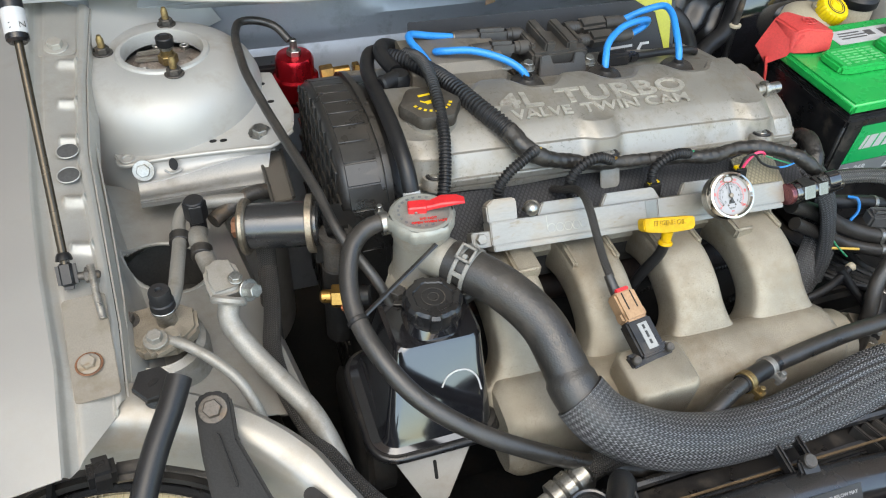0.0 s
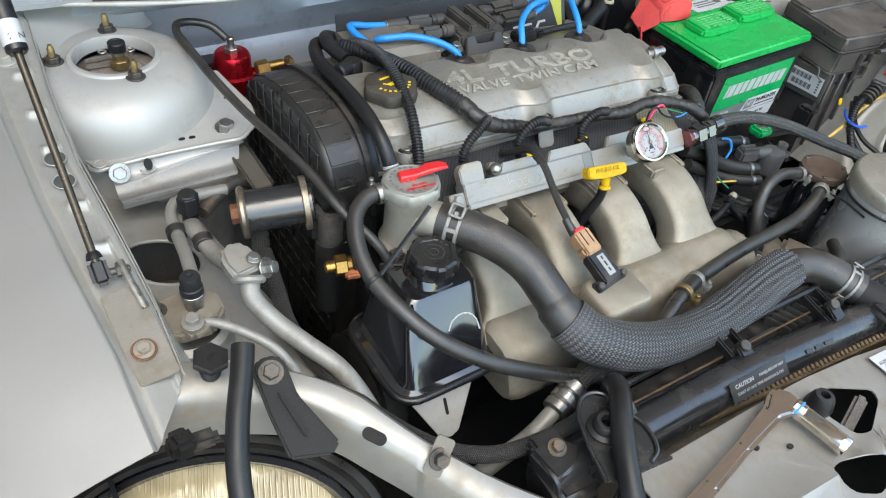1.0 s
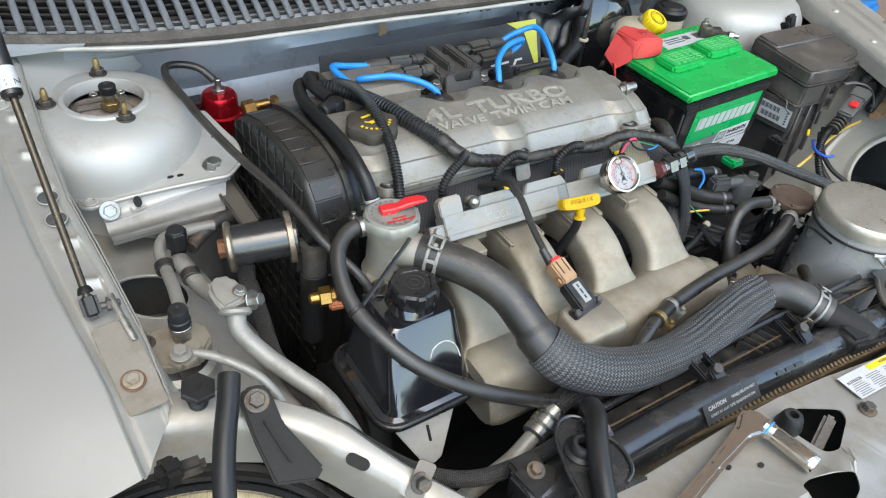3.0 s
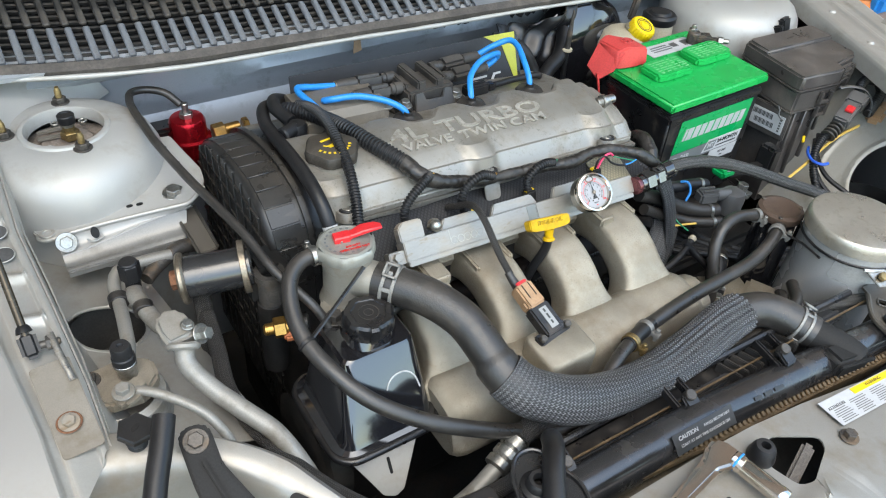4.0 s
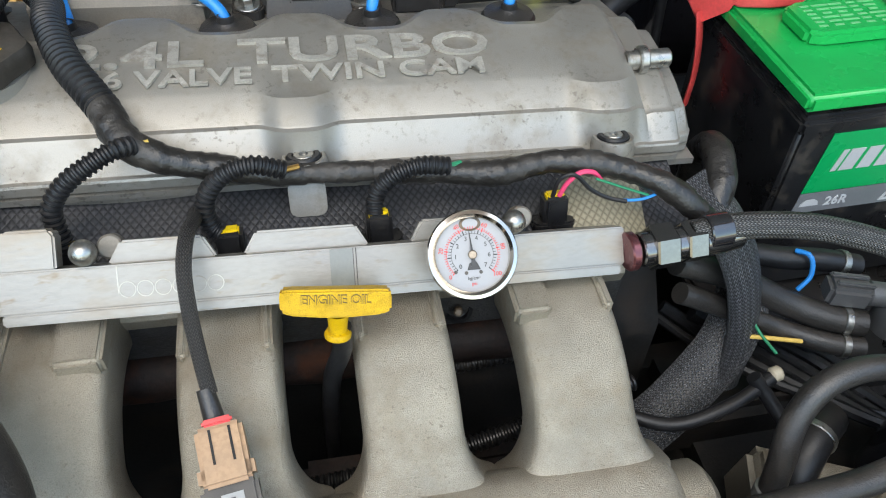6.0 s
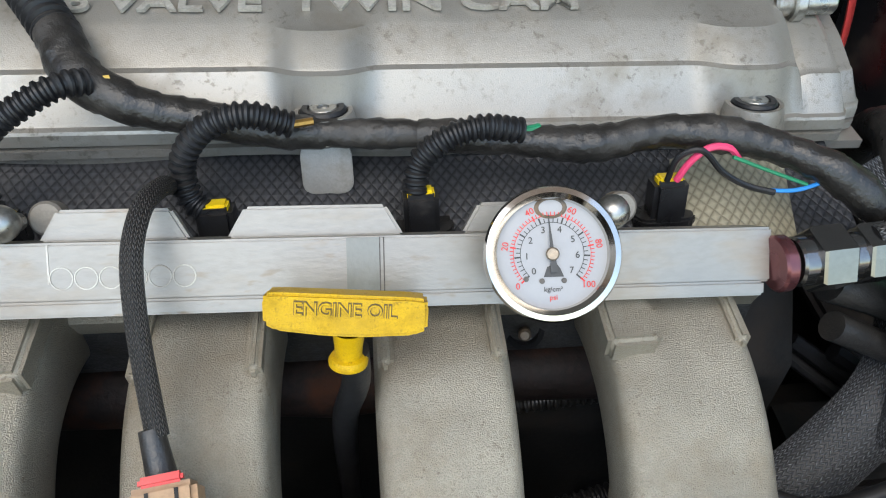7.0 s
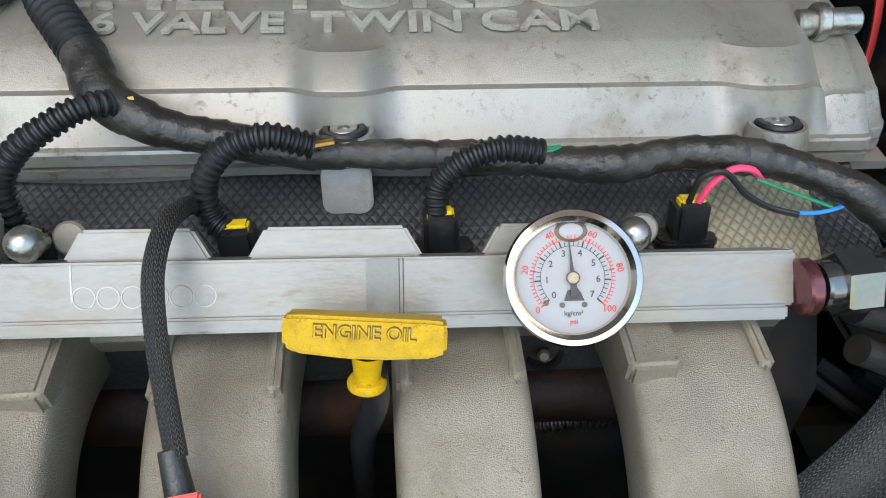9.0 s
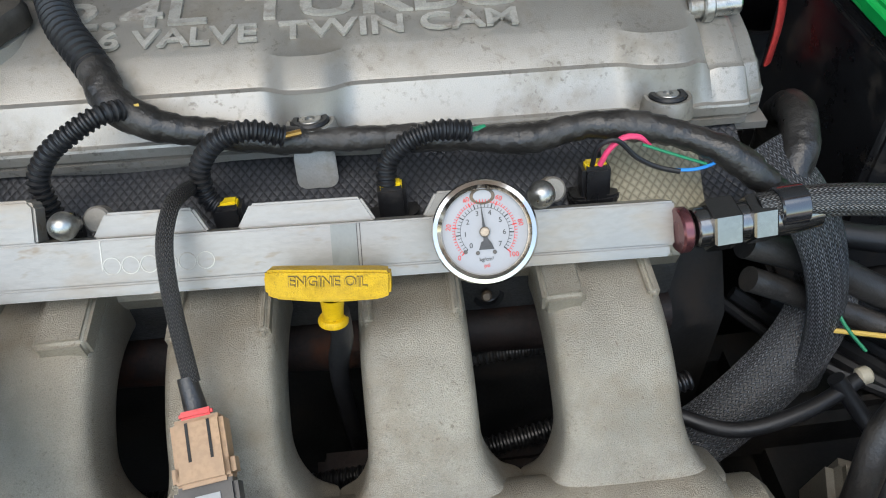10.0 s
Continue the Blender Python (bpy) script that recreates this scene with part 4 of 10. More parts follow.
def front_corner():
    """The pressed panel between wing and headlamp and the beam that runs from it to the radiator."""
    ob = thing("corner_panel", (-0.06, 0.53, 0.7), "silver pressed panel joining the wing to the radiator beam", "car panel")
    sec = []
    line = [(-0.142, 0.566, 0.896), (-0.098, 0.555, 0.894), (-0.060, 0.534, 0.886), (-0.018, 0.503, 0.874), (0.020, 0.458, 0.858), (0.055, 0.418, 0.842), (0.095, 0.375, 0.826), (0.15, 0.325, 0.81), (0.21, 0.28, 0.80)]
    wid = (0.022, 0.025, 0.031, 0.033, 0.024, 0.021, 0.020, 0.020, 0.020)
    path, _ = smooth_path(line, 0.006)
    n = len(path)
    for i, p in enumerate(path):
        t = (path[min(i + 1, n - 1)] - path[max(i - 1, 0)]).normalized()
        s = Vector((t.y, -t.x, 0)).normalized()
        w = np.interp(i / (n - 1), np.linspace(0, 1, 9), wid)
        f = np.interp(i / (n - 1), np.linspace(0, 1, 9), (0.020, 0.012, 0.000, -0.003, 0.000, 0.008, 0.015, 0.020, 0.020))
        sec.append([p - s * w + Vector((0, 0, -0.05)), p - s * w + Vector((0, 0, -0.006)), p - s * (w - 0.006) + Vector((0, 0, 0.001)), p + s * 0.5 * (f - w), p + s * (f - 0.006) + Vector((0, 0, -0.004)), p + s * f + Vector((0, 0, -0.011)), p + s * (f + 0.003) + Vector((0, 0, -0.05))])
    part("beam", thick(loft(sec, closed=False), 0.0015), FRONTPAINT, ob)
    part("oval_hole", joined((prism(rounded(0.021, 0.011, 0.0054), 0.0012), facing((0.0185, 0.4615, 0.8595), (0.62, -0.70, -0.27), (0.7, 0.62, 0.1)))), DARK, ob)
    tab = prism(rounded(0.016, 0.034, 0.003), 0.002, 0.0006)
    part("tab", joined((tab, facing((0.060, 0.427, 0.848), (0.62, -0.7, -0.2), (0.4, 0.5, 0.75)))), SHIM_DARK, ob)
    bolt("bolt", (0.059, 0.424, 0.848), (-0.1, -0.8, 0.6), 0.0062, DARKSTEEL, ob)
    return ob


front_corner()


def radiator_support():
    """The silver upper beam ahead of the radiator, with its lightening holes."""
    ob = thing("radiator_support", (0.45, 0.28, 0.75), "silver pressed radiator support beam with cut-outs", "car panel")
    tagged(ob, kind="structure")
    holes = [[(0.427, 0.312), (0.470, 0.288), (0.464, 0.277), (0.421, 0.259), (0.405, 0.264), (0.397, 0.293), (0.408, 0.308)],
             [(0.346, 0.252), (0.364, 0.255), (0.413, 0.237), (0.402, 0.224), (0.373, 0.216), (0.352, 0.228)],
             [(0.545, 0.252), (0.590, 0.247), (0.600, 0.228), (0.550, 0.226)]]

    def fall(x):
        return 0.847 - 0.15 * min(max(0.0, x - 0.42), 0.23)

    def edge(x):
        return float(np.interp(x, (0.19, 0.38, 0.50, 0.58, 0.64, 0.69, 0.81), (0.333, 0.331, 0.326, 0.319, 0.312, 0.306, 0.296)))

    def height(x, y):
        v = (edge(x) - y) / 0.18
        lip = math.exp(-((v - 0.47 + 0.25 * max(0, 0.38 - x)) / 0.035) ** 2)
        return fall(x) + 0.002 * math.sin(9 * x) + 0.006 * lip - 0.010 * max(0, v - 0.45) - 0.20 * max(0, v - 0.84) ** 1.5
    bm = bmesh.new()
    holes = [[(x + 0.9 * (0.847 - fall(x)), y + 0.3 * (0.847 - fall(x))) for x, y in h] for h in holes]
    for loop in [[(x, edge(x)) for x in (0.19, 0.38, 0.50, 0.58, 0.64, 0.69, 0.81)] + [(0.81, 0.11), (0.19, 0.152)]] + holes:
        pts = []
        for (xa, ya), (xb, yb) in zip(loop, loop[1:] + loop[:1]):
            k = max(1, round(math.hypot(xb - xa, yb - ya) / 0.006))
            pts += [(xa + (xb - xa) * i / k, ya + (yb - ya) * i / k) for i in range(k)]
        if loop in holes:
            pts = [tuple(0.25 * pts[i - 1][c] + 0.5 * pts[i][c] + 0.25 * pts[(i + 1) % len(pts)][c] for c in (0, 1)) for i in range(len(pts))]
        vs = [bm.verts.new((x, y, 0)) for x, y in pts]
        for i in range(len(vs)):
            bm.edges.new((vs[i - 1], vs[i]))
    bmesh.ops.triangle_fill(bm, use_beauty=True, edges=bm.edges[:])
    for _ in range(2):
        bmesh.ops.subdivide_edges(bm, edges=[e for e in bm.edges if e.calc_length() > 0.014], cuts=1)
        bmesh.ops.triangulate(bm, faces=bm.faces[:])
    for v in bm.verts:
        v.co.z = height(v.co.x, v.co.y)
    part("panel", thick(bm, 0.0016), FRONTPAINT, ob, angle=30)
    part("rear_turn", sheet(lambda u, v: (0.19 + 0.62 * u, edge(0.19 + 0.62 * u) + 0.001 * v, fall(0.19 + 0.62 * u) + 0.002 * math.sin(9 * (0.19 + 0.62 * u)) - 0.016 * v), 40, 3), FRONTPAINT, ob)
    part("latch_bar", joined((box(0.05, 0.012, 0.010, 0.003), pose(0.440, 0.282, 0.825, 0, -20, 20))), DARKSTEEL, ob)
    # dark sheet in place of the shade below the beam
    part("under_shade_sheet", sheet(lambda u, v: (0.10 + 0.75 * u, 0.33 - 0.22 * v, 0.775), 4, 4), DARK, ob)
    part("bracket_hole", joined((prism(ellipse(0.008, 0.005, 16), 0.0012), pose(0.672, 0.2875, 0.8143, 0, 0, -20))), DARK, ob)
    for x, y in ((0.335, 0.286), (0.262, 0.300), (0.306, 0.300)):
        part("hole", joined((prism(ellipse(0.0030, 0.0026, 10), 0.0012), pose(x, y, 0.8488))), DARK, ob)
    return ob


radiator_support()


def right_wing():
    ob = thing("wing", (1.2, 0.75, 0.5), "silver-painted front wing edge with dimpled inner flange", "car wing", "front wings")
    a, b = Vector((0.997, 0.490, 0.934)), Vector((1.222, 0.985, 0.946))
    k = [(0, -0.030), (0.003, -0.004), (0.007, 0.0), (0.040, 0.0), (0.043, 0.0025), (0.050, 0.0030), (0.053, 0.0005), (0.066, 0.0005), (0.069, 0.004), (0.078, 0.0055), (0.090, 0.005), (0.100, 0.001)]

    def fl(u, v):
        p = a.lerp(b, v)
        d = np.interp(u, np.linspace(0, 1, 12), [q[0] for q in k])
        h = np.interp(u, np.linspace(0, 1, 12), [q[1] for q in k])
        return (p.x + d, p.y - 0.42 * d, p.z + h)
    part("flange", sheet(fl, 44, 50, 0.0015), PAINT_DUSTY, ob, angle=50)

    def skin(u, v):
        q = a.lerp(b, v) + Vector((0.100, -0.042, 0.001))
        return (q.x + 0.028 * u ** 0.5, q.y - 0.01 * u, q.z - 0.45 * u)
    part("skin", sheet(skin, 16, 20, 0.0012), WINGPAINT, ob)
    for y in (0.872, 0.812, 0.706, 0.655, 0.575):
        v = (y + 0.010 - a.y) / (b.y - a.y)
        p = a.lerp(b, v) + Vector((0.026, -0.010, 0.0005))
        part("dimple", joined((lathe([(0, 0.0022), (0.004, 0.0020), (0.0062, 0.0), (0.0068, -0.001)], 20), pose(*p))), PAINT, ob)
    bolt("bolt", (1.052, 0.600, 0.9395), (0, 0, 1), 0.0065, STEEL, ob)
    bolt("bolt", (1.212, 0.920, 0.9475), (0, 0, 1), 0.0065, PAINT_DUSTY, ob)
    return ob


right_wing()


def right_inner():
    """The inner wing ahead of the fuse box, with the big round lamp opening."""
    ob = thing("inner_wing", (1.05, 0.6, 0.5), "grey-silver inner wing panel with a large round opening", "car panel", "inner wings")
    c = Vector((1.040, 0.556, 0.800))

    def around(u, v):
        a = 2 * math.pi * u
        ca, sa = math.cos(a), math.sin(a)
        far = min((1.225 - c.x) / ca if ca > 0 else (0.945 - c.x) / ca if ca < 0 else 9, (0.74 - c.y) / sa if sa > 1e-9 else (0.460 - c.y) / sa if sa < -1e-9 else 9)
        r = 0.044 + (far - 0.044) * v
        x, y = c.x + r * ca, c.y + r * sa
        lip = 0.004 * math.exp(-((r - 0.048) / 0.004) ** 2)
        bead = 0.005 * math.exp(-((r - 0.085 - 0.01 * sa) / 0.004) ** 2) * (1 if ca < 0.2 else 0)
        return (x, y, 0.728 + 0.24 * (x - 0.965 - 0.03 * (0.7 - y) / 0.3) / 0.26 + 0.012 * math.sin(5 * (0.7 - y) / 0.3) + lip + bead)
    part("panel", sheet(around, 96, 48, 0.0015), OLIVE, ob)
    # near-black bowl gives the opening its shade
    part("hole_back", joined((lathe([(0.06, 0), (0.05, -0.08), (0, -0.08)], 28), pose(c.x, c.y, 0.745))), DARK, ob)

    def apron(u, v):
        a = Vector((0.985, 0.500, 0.778)).lerp(Vector((0.800, 0.280, 0.782)), v)
        step = 0.010 * (0.5 + 0.5 * math.tanh((u - 0.35) * 18))
        return (a.x + 0.17 * u, a.y - 0.03 * u, a.z + 0.085 * u + step)
    part("apron", sheet(apron, 30, 30, 0.0015), OLIVE, ob)
    return ob


right_inner()

# dark sheets added below and at the sides, standing in for the bay's shade
solo("arch_dark_sheet", joined((box(0.006, 0.52, 0.36, 0.002), pose(1.10, 0.50, 0.53, 0, 14, 0))), DARK, "black sheet added behind the inner wing to keep the gap dark", "arch liner", kind="structure")
solo("undertray", joined((box(1.40, 1.0, 0.004), pose(0.53, 0.60, 0.42))), DARK, "dark sheet added beneath the engine to close the bay", "undertray", kind="structure")
solo("bay_side", joined((box(0.004, 0.94, 0.48), pose(1.23, 0.61, 0.66)), (box(0.004, 0.98, 0.4), pose(-0.17, 0.64, 0.62))), DARK, "dark sheets added to close the engine bay's sides", "car panel", kind="structure")
solo("front_dark_sheet", joined((box(1.3, 0.004, 0.36), pose(0.48, 0.14, 0.60))), DARK, "dark sheet added to close the bay at the front", "car panel", kind="structure")


def bonnet():
    """The unseen open bonnet, inferred from its struts, leaning back over the cowl."""
    ob = thing("bonnet", (0.5, 1.16, 1.08), "open bonnet out of view with a dark underside, held up by two gas struts", "bonnet")

    def skin(u, v):
        return (-0.24 + 1.50 * u, 1.175 - 0.50 * v - 0.03 * math.sin(math.pi * u), 1.085 + 0.86 * v + 0.02 * math.sin(math.pi * u))
    # underside set dark grey so that the engine's reflections stay dark
    part("inner_skin", sheet(skin, 20, 16, 0.012), GREYPOLY, ob)
    for k in range(4):
        a, b = skin(0.08 + 0.28 * k, 0.06), skin(0.5 + (0.08 + 0.28 * k - 0.5) * 0.9, 0.95)
        part("stiffener", joined((box(0.05, 0.016, span(a, b), 0.004), along((Vector(a) + Vector(b)) / 2 - (Vector(b) - Vector(a)) * 0.0, b))), PAINT_DUSTY, ob)
    return ob


bonnet()
# plain unseen shelter added to shape the light: open towards the front
WALL = surface("light_shelter_wall", (0.80, 0.78, 0.75), 0.85, 0, 0.06, 3)
BEAM = surface("light_shelter_ceiling", (0.70, 0.68, 0.65), 0.85, 0, 0.08, 3)
solo("wall_back", joined((box(7.8, 0.12, 2.7), pose(1.3, 6.0, 1.35))), WALL, "plain unseen wall added far behind the car to hold back light", "wall", kind="structure")
solo("wall_left", joined((box(0.12, 6.4, 2.7), pose(-2.6, 2.8, 1.35))), WALL, "plain unseen side wall added to shape the light", "wall", kind="structure")
solo("wall_right", joined((box(0.12, 6.4, 2.7), pose(5.2, 2.8, 1.35))), WALL, "plain unseen side wall added to shape the light", "wall", kind="structure")
solo("ceiling", joined((box(7.9, 5.7, 0.12), pose(1.3, 3.2, 2.76))), BEAM, "plain pale ceiling added out of view to block overhead light", "ceiling", kind="structure")

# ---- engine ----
# simple dark mass put in so the gaps around the head stay dark
solo("engine_block", loft([[(x, y, z) for y, z in ((0.66, 0.44), (0.66, 0.78), (0.69, 0.82), (0.705, 0.884), (0.93, 0.884), (0.95, 0.44))] for x in (0.125, 0.155, 0.600)]), DARK, "plain dark engine block closing the view under the valve cover", "engine block")
PLUGS = (0.232, 0.327, 0.421, 0.515)
COLUMNS = (0.185, 0.367, 0.553)


def slope(x):
    return -0.04 * (x - 0.4)


def valve_cover():
    ob = thing("valve_cover", (0.39, 0.76, 0.89), "cast aluminium valve cover with raised lettering and oil stains", "valve cover")

    def bump(x, w=0.0175):
        return sum(math.exp(-((x - c) / w) ** 4) for c in COLUMNS)

    def rear(x):
        return 0.812 - sum(0.020 * math.exp(-((x - c) / 0.026) ** 4) for c in PLUGS)
    secs = []
    x0, x1 = 0.158, 0.603

    def ring_at(x, b, r, drop=0.0, fore=0.0):
        ring = [(0.706, 0.9035), (0.7015, 0.905), (0.7015, 0.9092), (0.7045, 0.9095), (0.7045, 0.9108), (0.7020, 0.9111), (0.7026 - 0.002 * b, 0.9162), (0.7034 - 0.003 * b, 0.9175), (0.7056 - 0.003 * b, 0.9182), (0.7064 - 0.004 * b, 0.9190),
                (0.7172 - 0.009 * b, 0.9340 + 0.0035 * b), (0.7184 - 0.010 * b, 0.9354 + 0.0035 * b), (0.7212 - 0.010 * b, 0.9361 + 0.0035 * b), (0.7222 - 0.010 * b, 0.9369 + 0.0035 * b), (0.7372 - 0.008 * b, 0.9462 + 0.0015 * b), (0.7400 - 0.005 * b, 0.9474),
                (0.756, 0.9530), (0.78, 0.9560), (r - 0.008, 0.9575), (r - 0.002, 0.956), (r, 0.952), (r + 0.002, 0.940), (0.846, 0.934), (0.853, 0.930), (0.92, 0.912), (0.925, 0.9035)]
        return [(x, y + fore * (0.82 - y), z - drop * max(0, z - 0.915) + slope(x)) for y, z in ring]
    for x in np.linspace(x0, x1, 160):
        e = min(1.0, (x - x0) / 0.007, (x1 - x) / 0.007)
        e = 1 - math.sqrt(max(0.0, 1 - (1 - e) ** 2))
        step = 0.25 if x > 0.578 else 0.0
        step += 0.10 * math.exp(-((x - 0.578) / 0.004) ** 2)
        secs.append(ring_at(x, bump(x), rear(x), 0.22 * e + step, 0.05 * e))
    part("cover", loft(secs), CAST, ob, angle=21)
    part("end_cap", loft([ring_at(x, 0, 0.80, d, f) for x, d, f in ((0.601, 0.35, 0.06), (0.610, 0.38, 0.08), (0.613, 0.50, 0.12))]), CAST, ob)
    # flange, bolts in their rubber grommets
    part("flange", loft([[(x, y, z + slope(x)) for y, z in ((0.7040, 0.8985), (0.7040, 0.9030), (0.94, 0.9030), (0.94, 0.8985))] for x in (0.154, 0.614)]), CAST, ob)
    for c in COLUMNS:
        z = 0.9266 + slope(c)
        part("bolt_pad", joined((lathe([(0.0142, -0.010), (0.0128, -0.002), (0.0122, 0.0), (0.0104, 0.0), (0.0100, -0.003), (0, -0.003)], 26), pose(c, 0.7022, z, -12))), CAST, ob)
        part("grommet", joined((lathe([(0.0095, -0.003), (0.0098, 0.0004), (0.0088, 0.0016), (0.0066, 0.0016), (0.0060, 0.0)], 24), pose(c, 0.7022, z, -12))), RUBBER, ob)
        part("bolt", joined((lathe([(0.0060, -0.002), (0.0060, 0.0010), (0.0055, 0.0016), (0.0026, 0.0016), (0.0024, 0.0004), (0, 0.0004)], 24), pose(c, 0.7022, z, -12))), STEEL, ob)
    part("breather_spigot", joined((rod(0.0062, 0.030, 0.0012), along((0.575, 0.752, 0.940), (0.620, 0.752, 0.940))), (rod(0.009, 0.006, 0.001), along((0.583, 0.752, 0.940), (0.62, 0.752, 0.940)))), STEEL, ob)
    # raised letters
    for text, size, x, y in (("2.4L", 0.031, 0.277, 0.7665), ("TURBO", 0.031, 0.4120, 0.7665), ("16 VALVE", 0.0165, 0.2965, 0.7475), ("TWIN CAM", 0.0165, 0.4180, 0.7475)):
        bm = lettering(text, size, 0.0009, 0.00055 if size > 0.02 else 0.0003)
        wide = {"2.4L": 0.078, "TURBO": 0.152, "16 VALVE": 0.089, "TWIN CAM": 0.1265}[text]
        xs = [v.co.x for v in bm.verts]
        k = wide / (max(xs) - min(xs))
        for v in bm.verts:
            v.co.x *= k
        part("raised_lettering", joined((bm, pose(x, y, (0.9553 if size > 0.02 else 0.9516) + slope(x), 6 if size > 0.02 else 13, 2.3, 0))), LETTER, ob, "worn bright raised letters")
    return ob


valve_cover()


def rear_cover():
    bm = loft([[(x, y, z + slope(x)) for y, z in ((0.838, 0.920), (0.840, 0.948), (0.849, 0.956), (0.902, 0.957), (0.914, 0.948), (0.918, 0.905))] for x in np.linspace(0.205, 0.312, 8)])
    ob = thing("baffle_housing", (0.26, 0.87, 0.935), "cast aluminium raised housing behind the spark plugs", "engine cover")
    part("housing", bm, DUSTCAST, ob)
    bolt("bolt", (0.312, 0.846, 0.952), (0, 0, 1), 0.0055, STEEL, ob, 0.005)


rear_cover()


def oil_cap():
    ob = thing("oil_filler_cap", (0.197, 0.768, 0.955), "black plastic oil filler cap with yellow print", "oil cap")
    c = (0.197, 0.762, 0.958)
    part("neck", joined((lathe([(0.027, -0.012), (0.027, 0.004), (0.022, 0.006)], 28), pose(*c))), CAST, ob)
    lob = lambda a: 1 + 0.07 * max(-0.6, math.cos(6 * a))
    part("cap", joined((lathe([(0.024, 0.004), (0.0280, 0.006), (0.0288, 0.014), (0.027, 0.018), (0.022, 0.020), (0, 0.0205)], 60, lob), pose(*c))), DUSTCAP, ob)
    for k in range(-4, 5):
        a = radians(-90 + 16 * k)
        part("print", joined((box(0.0026, 0.0032, 0.0003), pose(c[0] + 0.019 * math.cos(a), c[1] + 0.019 * math.sin(a), c[2] + 0.0205, 0, 0, math.degrees(a) + 90))), YELINK, ob)
    can = joined((box(0.012, 0.005, 0.0004, 0), pose(0, 0, 0, 0, 0, 12)), (box(0.008, 0.0016, 0.0004), pose(0.008, 0.003, 0, 0, 0, 35)), (box(0.006, 0.0016, 0.0004), pose(-0.008, 0.001, 0, 0, 0, -40)))
    part("oil_can_sign", joined((can, pose(c[0], c[1] - 0.004, c[2] + 0.0207))), YELINK, ob)
    part("print", joined((box(0.020, 0.003, 0.0003), pose(c[0], c[1] + 0.009, c[2] + 0.0206, 0, 0, 10))), YELINK, ob)
    return ob


oil_cap()


def timing_cover():
    """The ribbed plastic belt cover at the engine's end."""
    ob = thing("timing_cover", (0.13, 0.80, 0.70), "black plastic timing belt cover with a ribbed outer face", "timing cover")
    arch = [(0.935, 0.62), (0.935, 0.880), (0.925, 0.912), (0.900, 0.932), (0.86, 0.947), (0.81, 0.955), (0.765, 0.955), (0.730, 0.944), (0.708, 0.920), (0.697, 0.885), (0.690, 0.80), (0.690, 0.62)]
    P, _ = smooth_path([(0, y, z) for y, z in arch], 0.012)
    cy, cz = 0.81, 0.80

    def ring(x, k, dz=0.0):
        return [(x, cy + (p.y - cy) * k, cz + (p.z - cz) * k + dz) for p in P]
    part("shell", loft([ring(0.0985, 0.955), ring(0.1000, 0.972), ring(0.1045, 0.988), ring(0.112, 0.996), ring(0.140, 1.0)]), TIMING, ob)
    part("seam_flange", loft([ring(0.140, 1.0), ring(0.140, 1.03), ring(0.146, 1.03), ring(0.146, 1.0)]), TIMING, ob)
    part("back_shell", loft([ring(0.146, 0.995), ring(0.172, 0.985), ring(0.176, 0.96)]), PLASTIC, ob)
    # crossing ribs on the outer face
    def zmax(y):
        best = 0
        for p, q in zip(P, P[1:]):
            if min(p.y, q.y) <= y <= max(p.y, q.y) and abs(q.y - p.y) > 1e-9:
                best = max(best, p.z + (q.z - p.z) * (y - p.y) / (q.y - p.y))
        return best
    for y in np.arange(0.706, 0.93, 0.0225):
        h = cz + (zmax(cy + (y - cy) / 0.97) - cz) * 0.97
        part("rib", joined((box(0.0026, 0.0018, h - 0.64, 0.0005, 1), pose(0.0976, y, (h + 0.64) / 2))), TIMING, ob)
    for z in np.arange(0.70, 0.95, 0.0235):
        ys = [y for y in np.arange(0.70, 0.935, 0.003) if cz + (zmax(cy + (y - cy) / 0.965) - cz) * 0.965 > z]
        if len(ys) > 3:
            part("rib", joined((box(0.0026, ys[-1] - ys[0], 0.0018, 0.0005, 1), pose(0.0976, (ys[0] + ys[-1]) / 2, z))), TIMING, ob)
    rim, _ = smooth_path([(0, y, z) for y, z in arch[1:-1]], 0.0225)
    for p, q in zip(rim, rim[1:]):
        mid, run = (p + q) / 2, q - p
        part("edge_tile", joined((box(0.031, run.length - 0.0014, 0.0016, 0.0006, 1), facing((0.1205, cy + (mid.y - cy) * 0.998, cz + (mid.z - cz) * 0.998), (1, 0, 0), run))), TIMING, ob)
    return ob


timing_cover()


